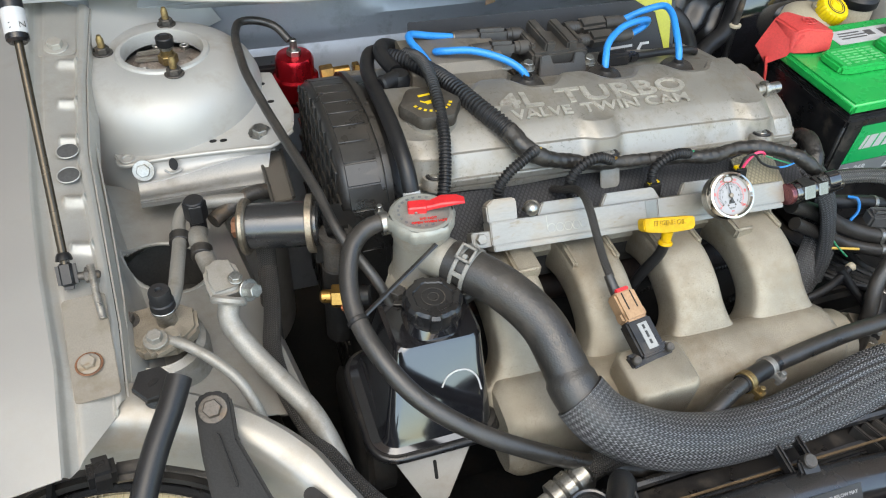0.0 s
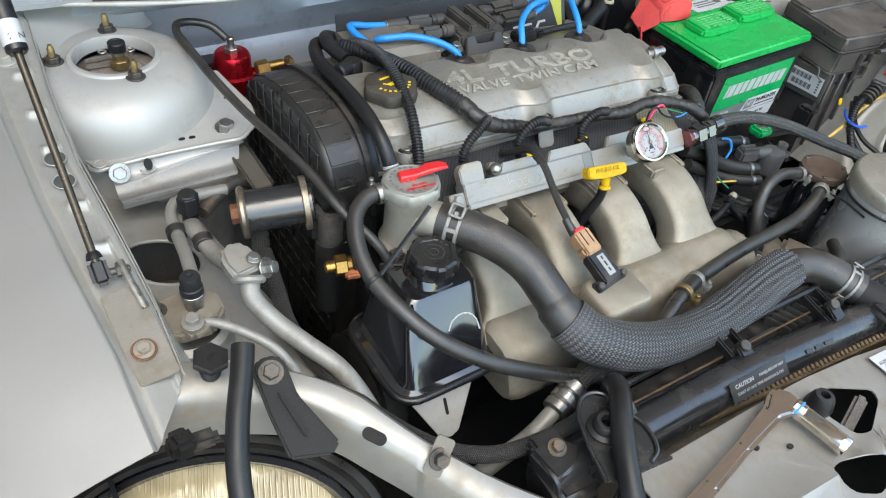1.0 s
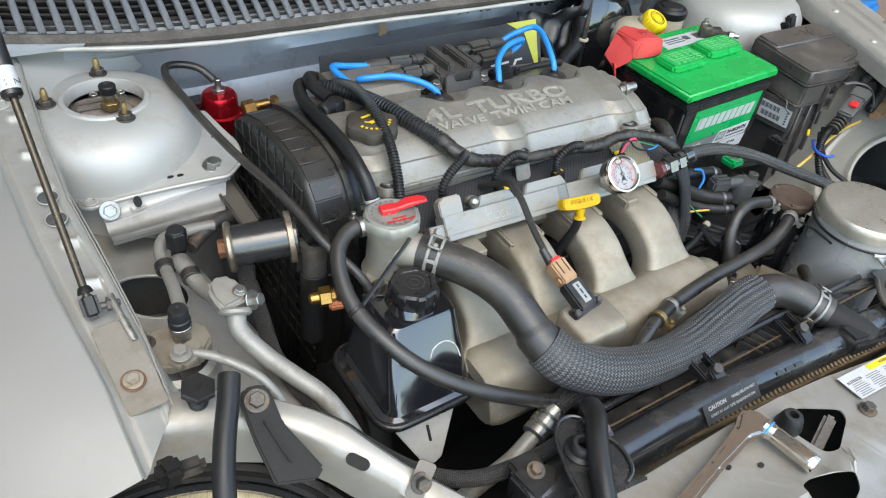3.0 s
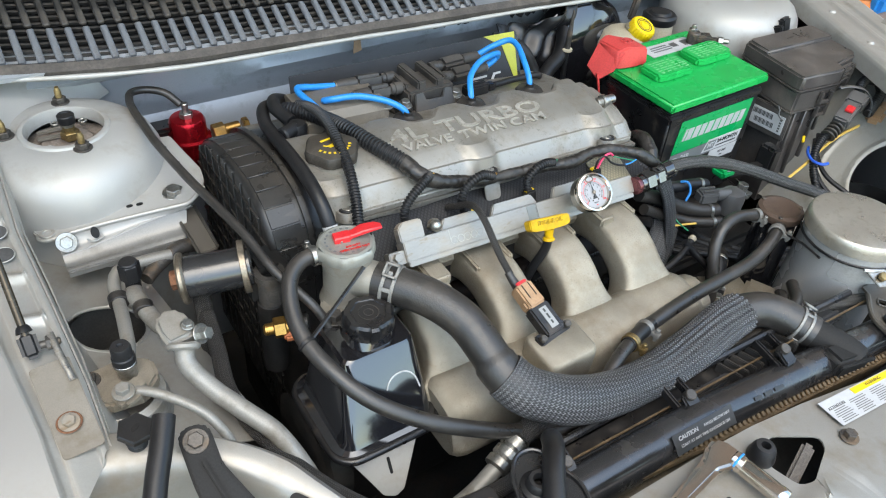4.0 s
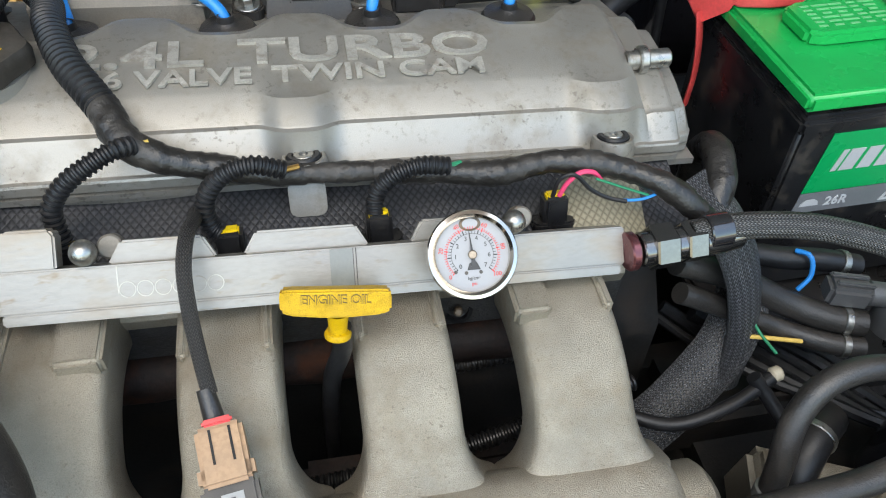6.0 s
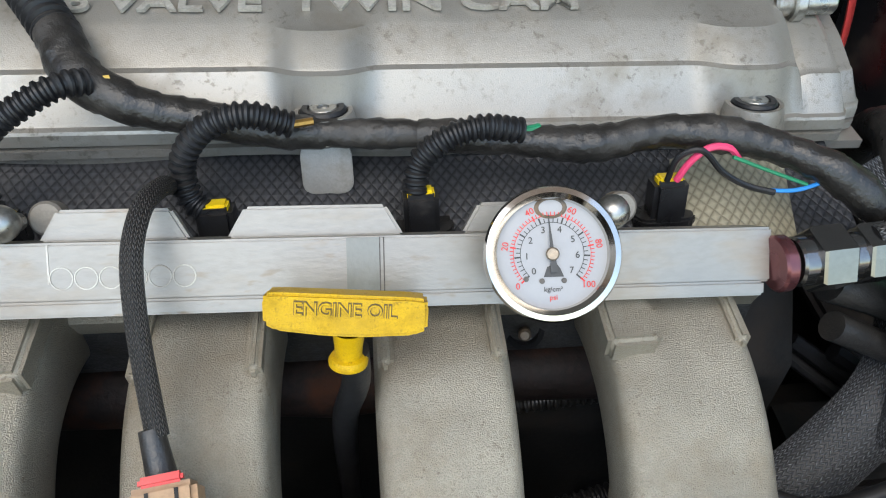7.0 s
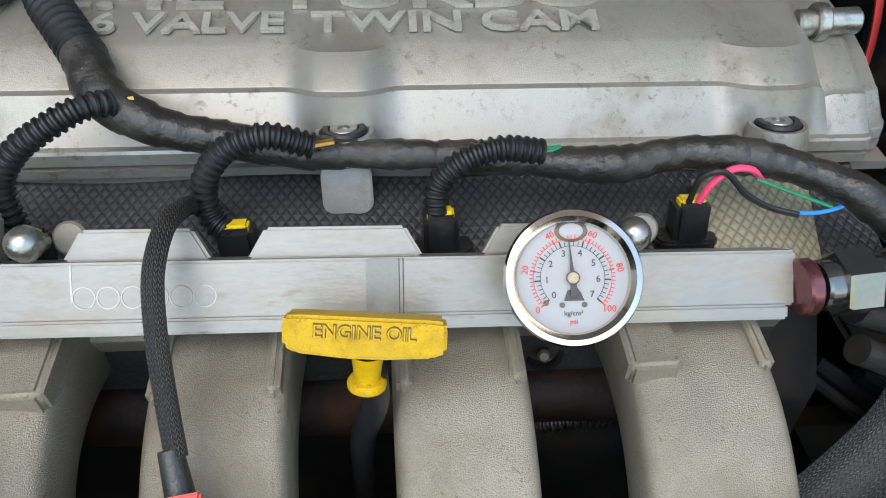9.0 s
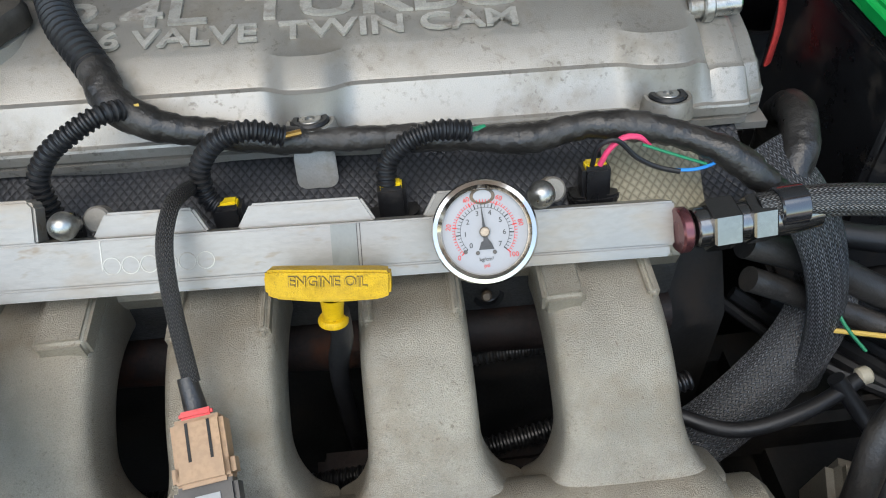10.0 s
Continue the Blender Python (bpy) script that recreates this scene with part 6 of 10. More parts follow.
# ---- cooling ----
def filler_neck():
    ob = thing("coolant_filler", (0.148, 0.63, 0.88), "cast aluminium coolant filler neck with a pressure cap", "coolant filler")
    c = Vector((0.1495, 0.6375, 0.0))
    part("neck", joined((lathe([(0.0275, 0.882), (0.0250, 0.888), (0.0235, 0.894), (0.0230, 0.925), (0.0236, 0.926), (0.0236, 0.929), (0.0255, 0.932), (0.0260, 0.944)], 36), pose(c.x, c.y, 0))), NECKCAST, ob)
    part("outlet", tube([(0.1500, 0.6360, 0.912), (0.1580, 0.6240, 0.9150), (0.1660, 0.6130, 0.9165), (0.1740, 0.6030, 0.9170)], lambda s: 0.0200 - 0.0025 * s, 26, 0.003), NECKCAST, ob)
    base = prism([(-0.040, -0.020), (-0.028, -0.034), (-0.008, -0.030), (0.020, -0.020), (0.028, 0.0), (0.02, 0.025), (-0.02, 0.024), (-0.036, -0.004)], 0.010, 0.003)
    part("base_flange", joined((base, pose(c.x, c.y - 0.008, 0.877))), NECKCAST, ob)
    bolt("bolt", (0.122, 0.609, 0.888), (0, 0, 1), 0.0068, DARKSTEEL, ob, 0.008)
    cap = thing("coolant_stopper", (c.x, c.y, 0.945), "round metal coolant pressure cap with a red safety lever", "coolant stopper")
    tilt = pose(0, 0, 0, -3, 0, 0)
    lob = lambda a: 1 + 0.055 * (1 if math.cos(6 * a) > 0.55 else 0)
    m = Matrix.Translation((c.x, c.y, 0.0)) @ pose(0, 0, 0.944) @ tilt
    part("skirt", joined((lathe([(0.0255, -0.0035), (0.0272, -0.0035), (0.0284, 0.000), (0.0282, 0.0045), (0.0275, 0.0070), (0.0262, 0.0085)], 72, lob), m)), CAPZINC, cap)
    part("disc", joined((lathe([(0.0266, 0.006), (0.0262, 0.0088), (0.0235, 0.0098), (0.0225, 0.0092), (0.012, 0.0096), (0, 0.0100)], 40), m)), CAPZINC, cap)
    for k in range(14):
        a = radians(60 + 17 * k)
        part("print", joined((joined((box(0.0026, 0.0020, 0.0003), pose(0.0195 * math.cos(a), 0.0195 * math.sin(a), 0.0099, 0, 0, math.degrees(a) + 90))), m)), GREYLABEL, cap)
    part("red_print", joined((joined((lettering("DO NOT", 0.0036, 0.0002, 0.0001), pose(0.0025, -0.0110, 0.0101, 0, 0, -6)), (lettering("OPEN WHEN HOT", 0.0036, 0.0002, 0.0001), pose(0.002, -0.0155, 0.0101, 0, 0, -6))), m)), REDINK, cap)
    lever = loft([[(x, -w, lo), (x, w, lo), (x, w, hi - 0.0012), (x, w - 0.0012, hi), (x, -w + 0.0012, hi), (x, -w, hi - 0.0012)] for x, w, lo, hi in ((-0.0130, 0.0050, 0.0010, 0.0050), (-0.0122, 0.0058, 0.0, 0.0060), (0.0020, 0.0060, 0.0, 0.0066), (0.0030, 0.0050, 0.0020, 0.0064), (0.0060, 0.0050, 0.0030, 0.0066), (0.0150, 0.0066, 0.0060, 0.0100), (0.0280, 0.0060, 0.0078, 0.0104), (0.0345, 0.0040, 0.0070, 0.0088))])
    lever = joined((lever, pose(0.002, 0.002, 0.0096, 0, -1, -12)))
    part("lever_rivet", joined((joined((rod(0.0012, 0.0014, 0.0004, 12), pose(-0.006, -0.0038, 0.0125, 90, 0, -12))), m)), STEEL, cap)
    part("safety_lever", joined((lever, m)), RED, cap)
    return ob


filler_neck()


def upper_hose():
    ob = thing("radiator_hose", (0.40, 0.45, 0.82), "thick black rubber radiator hose partly in a braided sleeve", "hose")
    a = [(0.1685, 0.6105, 0.917), (0.179, 0.597, 0.917), (0.203, 0.567, 0.913), (0.222, 0.536, 0.901), (0.229, 0.507, 0.886), (0.233, 0.486, 0.874), (0.242, 0.468, 0.864), (0.262, 0.452, 0.853)]
    b = [(0.235, 0.481, 0.871), (0.248, 0.462, 0.860), (0.285, 0.443, 0.844), (0.335, 0.434, 0.831), (0.40, 0.434, 0.822), (0.47, 0.441, 0.820), (0.530, 0.449, 0.824), (0.556, 0.450, 0.827)]
    c = [(0.530, 0.449, 0.824), (0.556, 0.449, 0.827), (0.582, 0.4395, 0.828), (0.600, 0.421, 0.824), (0.611, 0.403, 0.818), (0.6175, 0.391, 0.815)]
    part("upper_rubber", tube(a, lambda s: 0.0190 + 0.0020 * (0.70 < s), 24, 0.004), RUBBER_GREY, ob)
    sleeve = tube(b, lambda s: 0.0232 + 0.0012 * math.sin(9 * s), 144, 0.004)
    sleeve.verts.ensure_lookup_table()
    n = len(sleeve.verts) // 144
    mids = [sum((sleeve.verts[144 * i + k].co for k in range(144)), Vector()) / 144 for i in range(n)]
    # the sleeve gathers into long folds towards its free end
    for i in range(n):
        q = i / (n - 1)
        deep = 0.0013 * min(1, max(0, (q - 0.42) / 0.25))
        for k in range(144):
            v = sleeve.verts[144 * i + k]
            turn = 2 * math.pi * k / 144
            v.co += (v.co - mids[i]).normalized() * deep * (math.sin(21 * turn + 1.6 * math.sin(14 * q) + 0.8 * math.sin(3 * turn)) - 0.3)
    part("braided_sleeve", sleeve, SLEEVE, ob, "black braided protective sleeve")
    part("lower_rubber", tube(c, 0.0205, 24, 0.004), RUBBER_GREY, ob)
    spring_clamp((0.1735, 0.6030, 0.917), (0.025, -0.031, -0.002), 0.0196, (-0.25, -0.1, 1), CLAMPZINC, ob)
    spring_clamp((0.6065, 0.4110, 0.8205), (0.0118, -0.0187, -0.0065), 0.0207, (0.75, 0.35, 0.85), CLAMPZINC, ob)
    for k in range(9):
        s = smooth_path(a, 0.002)[0]
        i = 22 + 5 * k
        if i < len(s) - 2:
            t = (s[i + 1] - s[i]).normalized()
            up = Vector((-0.3, -0.45, 0.85))
            up = (up - t * up.dot(t)).normalized()
            part("worn_print", joined((box(0.004, 0.0024, 0.0002), facing(s[i] + up * 0.0193, t, up.cross(t)))), FAINT, ob)
    return ob


upper_hose()


def overflow_hose():
    ob = thing("overflow_hose", (0.25, 0.45, 0.80), "grey-black overflow hose sweeping round the engine's front", "hose")
    pts = [(0.126, 0.646, 0.942), (0.106, 0.645, 0.940), (0.090, 0.634, 0.934), (0.080, 0.612, 0.922), (0.078, 0.582, 0.908), (0.088, 0.545, 0.895), (0.108, 0.512, 0.879), (0.145, 0.484, 0.858), (0.195, 0.464, 0.834), (0.255, 0.449, 0.808), (0.315, 0.440, 0.788), (0.385, 0.437, 0.781), (0.470, 0.434, 0.792), (0.56, 0.428, 0.800), (0.66, 0.440, 0.80), (0.70, 0.47, 0.79)]
    part("hose", tube(pts, 0.0078, 18, 0.006), RUBBER_GREY, ob)
    clamp("clamp", (0.116, 0.645, 0.941), (1, 0.0, 0.05), 0.0084, STEEL, ob, 0.007)
    part("cable_tie", joined((pipe(0.0092, 0.0076, 0.004), along((0.0785, 0.578, 0.9065), (0.083, 0.56, 0.90)))), PLASTIC, ob)
    part("tie_tail", tube([(0.080, 0.574, 0.9095), (0.116, 0.591, 0.925), (0.1535, 0.6090, 0.9410)], 0.0022, 6, flat=0.6), PLASTIC, ob)
    return ob


overflow_hose()


def radiator():
    ob = thing("radiator", (0.40, 0.36, 0.60), "black radiator top tank with a crimped core edge", "radiator")
    secs = []
    for x in np.linspace(0.140, 0.735, 40):
        y0 = 0.3780 - 0.018 * (x - 0.14) - 0.035 * max(0, x - 0.4)
        z0 = 0.806 - 0.06 * max(0, x - 0.40)
        secs.append([(x, y0 + 0.0215 * math.cos(t) * (abs(math.cos(t)) ** -0.25 if abs(math.cos(t)) > 1e-6 else 1), z0 + 0.026 * math.sin(t)) for t in (2 * math.pi * k / 24 for k in range(24))])
    part("top_tank", loft(secs), TANK, ob, angle=60)
    part("tank_end", joined((box(0.046, 0.052, 0.050, 0.008, 3), pose(0.160, 0.372, 0.800, 0, 0, -4)), (box(0.03, 0.04, 0.012, 0.003), pose(0.158, 0.392, 0.826, 0, 0, -4))), PLASTIC, ob)
    neck = [(0.611, 0.403, 0.8175), (0.619, 0.388, 0.8150), (0.627, 0.372, 0.8115), (0.6345, 0.354, 0.8065), (0.637, 0.346, 0.803)]
    part("hose_neck", tube(neck, lambda s: 0.0176 + 0.0030 * s, 28, 0.004), MATTBLACK, ob, angle=60)
    part("neck_collar", tube([(0.613, 0.3995, 0.817), (0.6165, 0.393, 0.816)], 0.0192, 28, 0.002), MATTBLACK, ob)
    part("neck_block", joined((box(0.058, 0.032, 0.034, 0.006, 3), pose(0.6215, 0.3515, 0.8050, 0, 9, -6)), (box(0.062, 0.004, 0.006, 0.0015, 2), pose(0.6215, 0.3348, 0.8165, 0, 9, -6))), MATTBLACK, ob)
    part("core", joined((box(0.60, 0.030, 0.30), pose(0.435, 0.352, 0.640))), CORE, ob)
    part("crimp_strip", joined((box(0.59, 0.010, 0.008, 0.001), pose(0.435, 0.3500, 0.8020, 0, 2.0, -4.0))), GOLD, ob)
    tooth = None
    for k in range(84):
        x = 0.148 + 0.0069 * k
        p = pose(x, 0.3500 - 0.070 * (x - 0.435), 0.8075 - 0.035 * (x - 0.435), 30, 2)
        if tooth is None:
            o = part("crimp_tooth", box(0.0044, 0.0060, 0.0042, 0.0008, 1), GOLD, ob)
            tooth = o.data
        else:
            o = new("crimp_tooth", tooth)
            o.parent = ob
            o.matrix_parent_inverse = Matrix.Translation(-Vector(ob.location))
        o.matrix_basis = p
    part("rear_crimp", joined((box(0.50, 0.002, 0.0025, 0.0005), pose(0.490, 0.3975, 0.8135, 0, 0, -1.0))), GOLD, ob)
    for x in (0.245, 0.405, 0.545):
        y = 0.392 - 0.018 * (x - 0.14) - 0.035 * max(0, x - 0.4)
        cl = part("clip", joined((box(0.018, 0.020, 0.006, 0.002), pose(x, y - 0.002, 0.8285, 25)), (box(0.005, 0.040, 0.012, 0.002), pose(x - 0.011, y + 0.012, 0.822, 10)), (box(0.005, 0.040, 0.012, 0.002), pose(x + 0.011, y + 0.012, 0.822, 10))), PLASTIC, ob)
        part("clip_bolt", joined((rod(0.006, 0.012, 0.001), pose(x, y + 0.006, 0.827, 20))), DARKSTEEL, cl)
    lab = part("caution_label", joined((box(0.082, 0.020, 0.0008, 0.0002), facing((0.392, 0.3560, 0.8275), (1, -0.02, 0), (0, 0.72, 0.69)))), INK, ob, "black caution label with white print")
    m = facing((0.392, 0.3558, 0.8281), (1, -0.02, 0), (0, 0.72, 0.69))
    part("print", joined((joined((lettering("CAUTION", 0.0058, 0.0002, 0.0001), pose(-0.021, 0.0040, 0.0))), m)), WHITE, lab)
    part("print", joined((joined((lettering("FAN(S) BELOW MAY", 0.0040, 0.0002), pose(0.0185, 0.0040, 0.0)), (lettering("START AT ANY TIME IGNITION IS ON", 0.0040, 0.0002), pose(0.0, -0.0035, 0.0))), m)), WHITE, lab)
    part("moulded_mark", joined((joined((box(0.012, 0.004, 0.0006), pose(0, 0, 0)), (box(0.014, 0.004, 0.0006), pose(0.017, 0, 0)), (box(0.010, 0.004, 0.0006), pose(-0.016, 0, 0))), facing((0.490, 0.3555, 0.8240), (1, -0.05, -0.06), (0, 0.8, 0.6)))), PLASTIC_DUSTY, ob)
    return ob


radiator()


def fan_shroud():
    ob = thing("fan_shroud", (0.42, 0.41, 0.60), "black plastic radiator fan shroud with louvres", "fan shroud")
    part("panel", joined((box(0.52, 0.006, 0.24, 0.002), pose(0.43, 0.418, 0.69, 8))), PLASTIC, ob)
    part("top_edge", joined((box(0.52, 0.030, 0.005, 0.002), pose(0.43, 0.408, 0.800, -12))), PLASTIC, ob)
    part("long_rib", tube([(0.22, 0.428, 0.800), (0.40, 0.425, 0.806), (0.60, 0.418, 0.812), (0.72, 0.412, 0.815)], 0.0045, 8), PLASTIC, ob)
    for k in range(9):
        part("louvre", joined((box(0.006, 0.030, 0.012, 0.001), pose(0.49 + 0.012 * k, 0.402, 0.806, -12, 20))), PLASTIC_DUSTY, ob)
    return ob


fan_shroud()


def mount_bracket_left():
    """The rubber-bushed bracket that holds the radiator's end."""
    ob = thing("radiator_bracket", (0.20, 0.37, 0.83), "black rounded radiator bracket with a rubber bush", "bracket", "radiator brackets")
    line, _ = smooth_path([(0.166, 0.340, 0), (0.176, 0.375, 0), (0.190, 0.404, 0), (0.203, 0.4135, 0), (0.216, 0.412, 0), (0.2245, 0.402, 0), (0.2265, 0.387, 0), (0.2325, 0.364, 0), (0.225, 0.341, 0), (0.212, 0.335, 0)], 0.006)
    out = [(p.x, p.y) for p in line] + [(0.190, 0.330)]
    part("plate", joined((prism(out, 0.003, 0.0008), pose(0, 0, 0.847))), TANK, ob)
    part("rolled_rim", tube([(p.x, p.y, 0.8510) for p in line], 0.0022, 8, 0.005), TANK, ob)
    part("bush", joined((lathe([(0.0155, 0), (0.0160, 0.003), (0.0120, 0.005), (0.0112, 0.011), (0.0095, 0.0130), (0.0062, 0.0130), (0.005, 0.006)], 28), pose(0.1985, 0.379, 0.850))), RUBBER, ob)
    part("front_leg", joined((box(0.050, 0.004, 0.040, 0.001), pose(0.208, 0.333, 0.830, 0, 0, -6))), TANK, ob)
    part("end_block", joined((prism([(0.1366, 0.4021), (0.1617, 0.4060), (0.1829, 0.3840), (0.1690, 0.3700), (0.1400, 0.3640)], 0.022, 0.004, 3), pose(0, 0, 0.812))), PLASTIC, ob)
    bolt("bolt", (0.1593, 0.3907, 0.835), (-0.1, -0.2, 1), 0.0056, DARKSTEEL, ob)
    return ob


mount_bracket_left()


def mount_bracket_right():
    """The stamped strap from the canister down over the radiator's end."""
    ob = thing("radiator_bracket", (0.72, 0.34, 0.81), "dark stamped steel radiator bracket with a square hole", "bracket", "radiator brackets")
    out = [(0.7333, 0.4060), (0.7300, 0.3950), (0.7040, 0.3715), (0.6962, 0.3560), (0.6925, 0.3400), (0.6900, 0.3190), (0.7390, 0.3140), (0.7440, 0.3330), (0.7480, 0.3560), (0.7580, 0.3774), (0.7700, 0.3920), (0.7620, 0.4050)]
    hole = [(0.7318 + 0.0072 * math.cos(radians(45 + 90 * k + 35)), 0.3772 + 0.0072 * math.sin(radians(45 + 90 * k + 35))) for k in range(4)]
    bm = bmesh.new()
    for loop in (out, hole):
        vs = [bm.verts.new((x, y, 0.820 + 0.10 * max(0, y - 0.372))) for x, y in loop]
        for i in range(len(vs)):
            bm.edges.new((vs[i - 1], vs[i]))
    bmesh.ops.triangle_fill(bm, use_beauty=True, edges=bm.edges[:])
    part("plate", thick(bm, 0.003), BRACKETSTEEL, ob)
    part("hole_rim", tube([(x, y, 0.8222) for x, y in hole + hole[:1]], 0.0011, 6, 0.004), BRACKETSTEEL, ob)
    for edge in ([(0.7300, 0.3950), (0.7040, 0.3715), (0.6962, 0.3560), (0.6900, 0.3190)], [(0.7390, 0.3140), (0.7440, 0.3330), (0.7480, 0.3560), (0.7580, 0.3774)]):
        part("rolled_edge", tube([(x, y, 0.8185 + 0.10 * max(0, y - 0.372)) for x, y in edge], 0.0030, 8, 0.005), BRACKETSTEEL, ob)
    part("bush", joined((lathe([(0.0128, 0), (0.0132, 0.003), (0.0100, 0.005), (0.0094, 0.010), (0.0082, 0.0115), (0.0056, 0.0115), (0.0048, 0.004)], 28), pose(0.7160, 0.3500, 0.8212, -6, 0, 0))), RUBBER, ob)
    part("fold_lip", tube([(0.6890, 0.3180, 0.8205), (0.7060, 0.3170, 0.8208), (0.7240, 0.3150, 0.8208), (0.7400, 0.3135, 0.8205)], 0.0026, 8, 0.005), BRACKETSTEEL, ob)
    for x, y in ((0.6905, 0.3150), (0.7375, 0.3105)):
        part("fold_leg", joined((box(0.010, 0.003, 0.010, 0.001), pose(x + 0.003, y, 0.8165, 20, 0, -6))), BRACKETSTEEL, ob)
    tongue = [(0.6880, 0.3140), (0.6775, 0.3080), (0.6765, 0.2920), (0.6930, 0.2845), (0.7180, 0.2830), (0.7390, 0.2950), (0.7400, 0.3090), (0.7280, 0.3100), (0.7230, 0.3060), (0.7040, 0.3070), (0.7000, 0.3130)]
    part("tongue", joined((prism(tongue, 0.003, 0.0008), pose(0, 0, 0.8140))), BRACKETSTEEL, ob)
    bolt("bolt", (0.7070, 0.2975, 0.8172), (0, -0.1, 1), 0.0050, STEEL, ob, 0.004)
    wing = part("side_plate", joined((prism([(0.7520, 0.3693), (0.7818, 0.3660), (0.7850, 0.3420), (0.7560, 0.3400)], 0.003, 0.0008), pose(0, 0, 0.819))), BRACKETSTEEL, ob)
    part("side_bolt", joined((hexnut(0.0045, 0.005), pose(0.7655, 0.3560, 0.822)), (rod(0.0066, 0.0014, 0.0003), pose(0.7655, 0.3560, 0.822))), STEEL, wing)
    part("side_leg", tube([(0.7540, 0.3430, 0.8200), (0.7590, 0.3330, 0.8170), (0.7600, 0.3250, 0.8080), (0.7590, 0.3200, 0.7900)], 0.0085, 10, 0.004, flat=0.22), BRACKETSTEEL, wing)
    return ob


mount_bracket_right()


# ---- front panel things ----
def ratchet():
    """The chromed hand ratchet with a deep socket, left lying on the panel."""
    ob = thing("socket_wrench", (0.35, 0.31, 0.855), "chrome ratchet wrench with a long socket lying on the panel", "wrench")
    a, h = Vector((0.358, 0.318, 0.861)), Vector((0.190, 0.283, 0.864))
    path = prism([(-0.012, -0.002), (-0.011, 0.011), (-0.004, 0.014), (0.008, 0.012), (0.022, 0.0070), (0.075, 0.0052), (0.13, 0.0055), (0.18, 0.0062), (0.20, 0.0055), (0.20, -0.0055), (0.18, -0.0062), (0.13, -0.0055), (0.075, -0.0052), (0.022, -0.0070), (0.006, -0.011), (-0.006, -0.010)], 0.010, 0.0030, 4)
    part("handle", joined((path, facing(a + Vector((0, 0, -0.005)), h - a, Vector((0, 0, 1)).cross(h - a)) @ Matrix.Diagonal((1, 1.25, 1, 1)))), CHROME, ob)
    s0, s1 = Vector((0.362, 0.310, 0.861)), Vector((0.372, 0.250, 0.858))
    part("socket", joined((lathe([(0, 0), (0.0080, 0), (0.0088, 0.001), (0.0088, 0.010), (0.0083, 0.0105), (0.0083, 0.0125), (0.0086, 0.013), (0.0087, 0.044), (0.0091, 0.046), (0.0091, 0.052), (0.0084, 0.053), (0.0066, 0.052), (0.0066, 0.04)], 30), along(s0, s1))), CHROME, ob)
    part("blue_band", joined((pipe(0.0094, 0.0085, 0.002), along(s0.lerp(s1, 0.07), s1 + (s1 - s0)))), BLUE, ob, "blue size band")
    return ob


ratchet()
solo("rubber_stop", joined((lathe([(0, 0.0), (0.0125, 0.0), (0.013, 0.004), (0.0105, 0.014), (0.0085, 0.018), (0.0045, 0.0185), (0.004, 0.010), (0, 0.010)], 26), pose(0.397, 0.302, 0.846))), RUBBER, "black rubber bonnet stop on the radiator support", "rubber stop")


def sticker():
    ob = thing("warning_sticker", (0.56, 0.30, 0.85), "white service sticker with a yellow heading on the panel", "sticker")
    m = facing((0.5790, 0.3000, 0.8255), (1, -0.02, -0.15), (0.02, 1, 0.0)) @ Matrix.Diagonal((1.08, 0.84, 1, 1))
    part("paper", joined((box(0.128, 0.036, 0.0006), m)), PAPER, ob)
    part("yellow_heading", joined((joined((box(0.072, 0.0085, 0.0003), pose(0.024, 0.0125, 0.0005))), m)), YELLOWCAP, ob)
    part("print", joined((joined((lettering("WARNING", 0.0058, 0.0001), pose(0.025, 0.0125, 0.0008))), m)), INK, ob)
    part("print", joined((joined((lettering("ATTENTION", 0.0048, 0.0001), pose(-0.047, 0.006, 0.0004))), m)), INK, ob)
    bars = bmesh.new()
    for c, x in enumerate((-0.047, -0.015, 0.020, 0.050)):
        for r in range(8):
            put(bars, box(0.027 - 0.003 * ((r * 3 + c) % 4), 0.0009, 0.0002), pose(x, 0.0045 - 0.0028 * r, 0.0004))
    part("small_print", joined((bars, m)), GREYPOLY, ob)
    bolt("plug", (0.504, 0.2755, 0.8355), (0, 0, 1), 0.006, DARKSTEEL, ob)
    return ob


sticker()


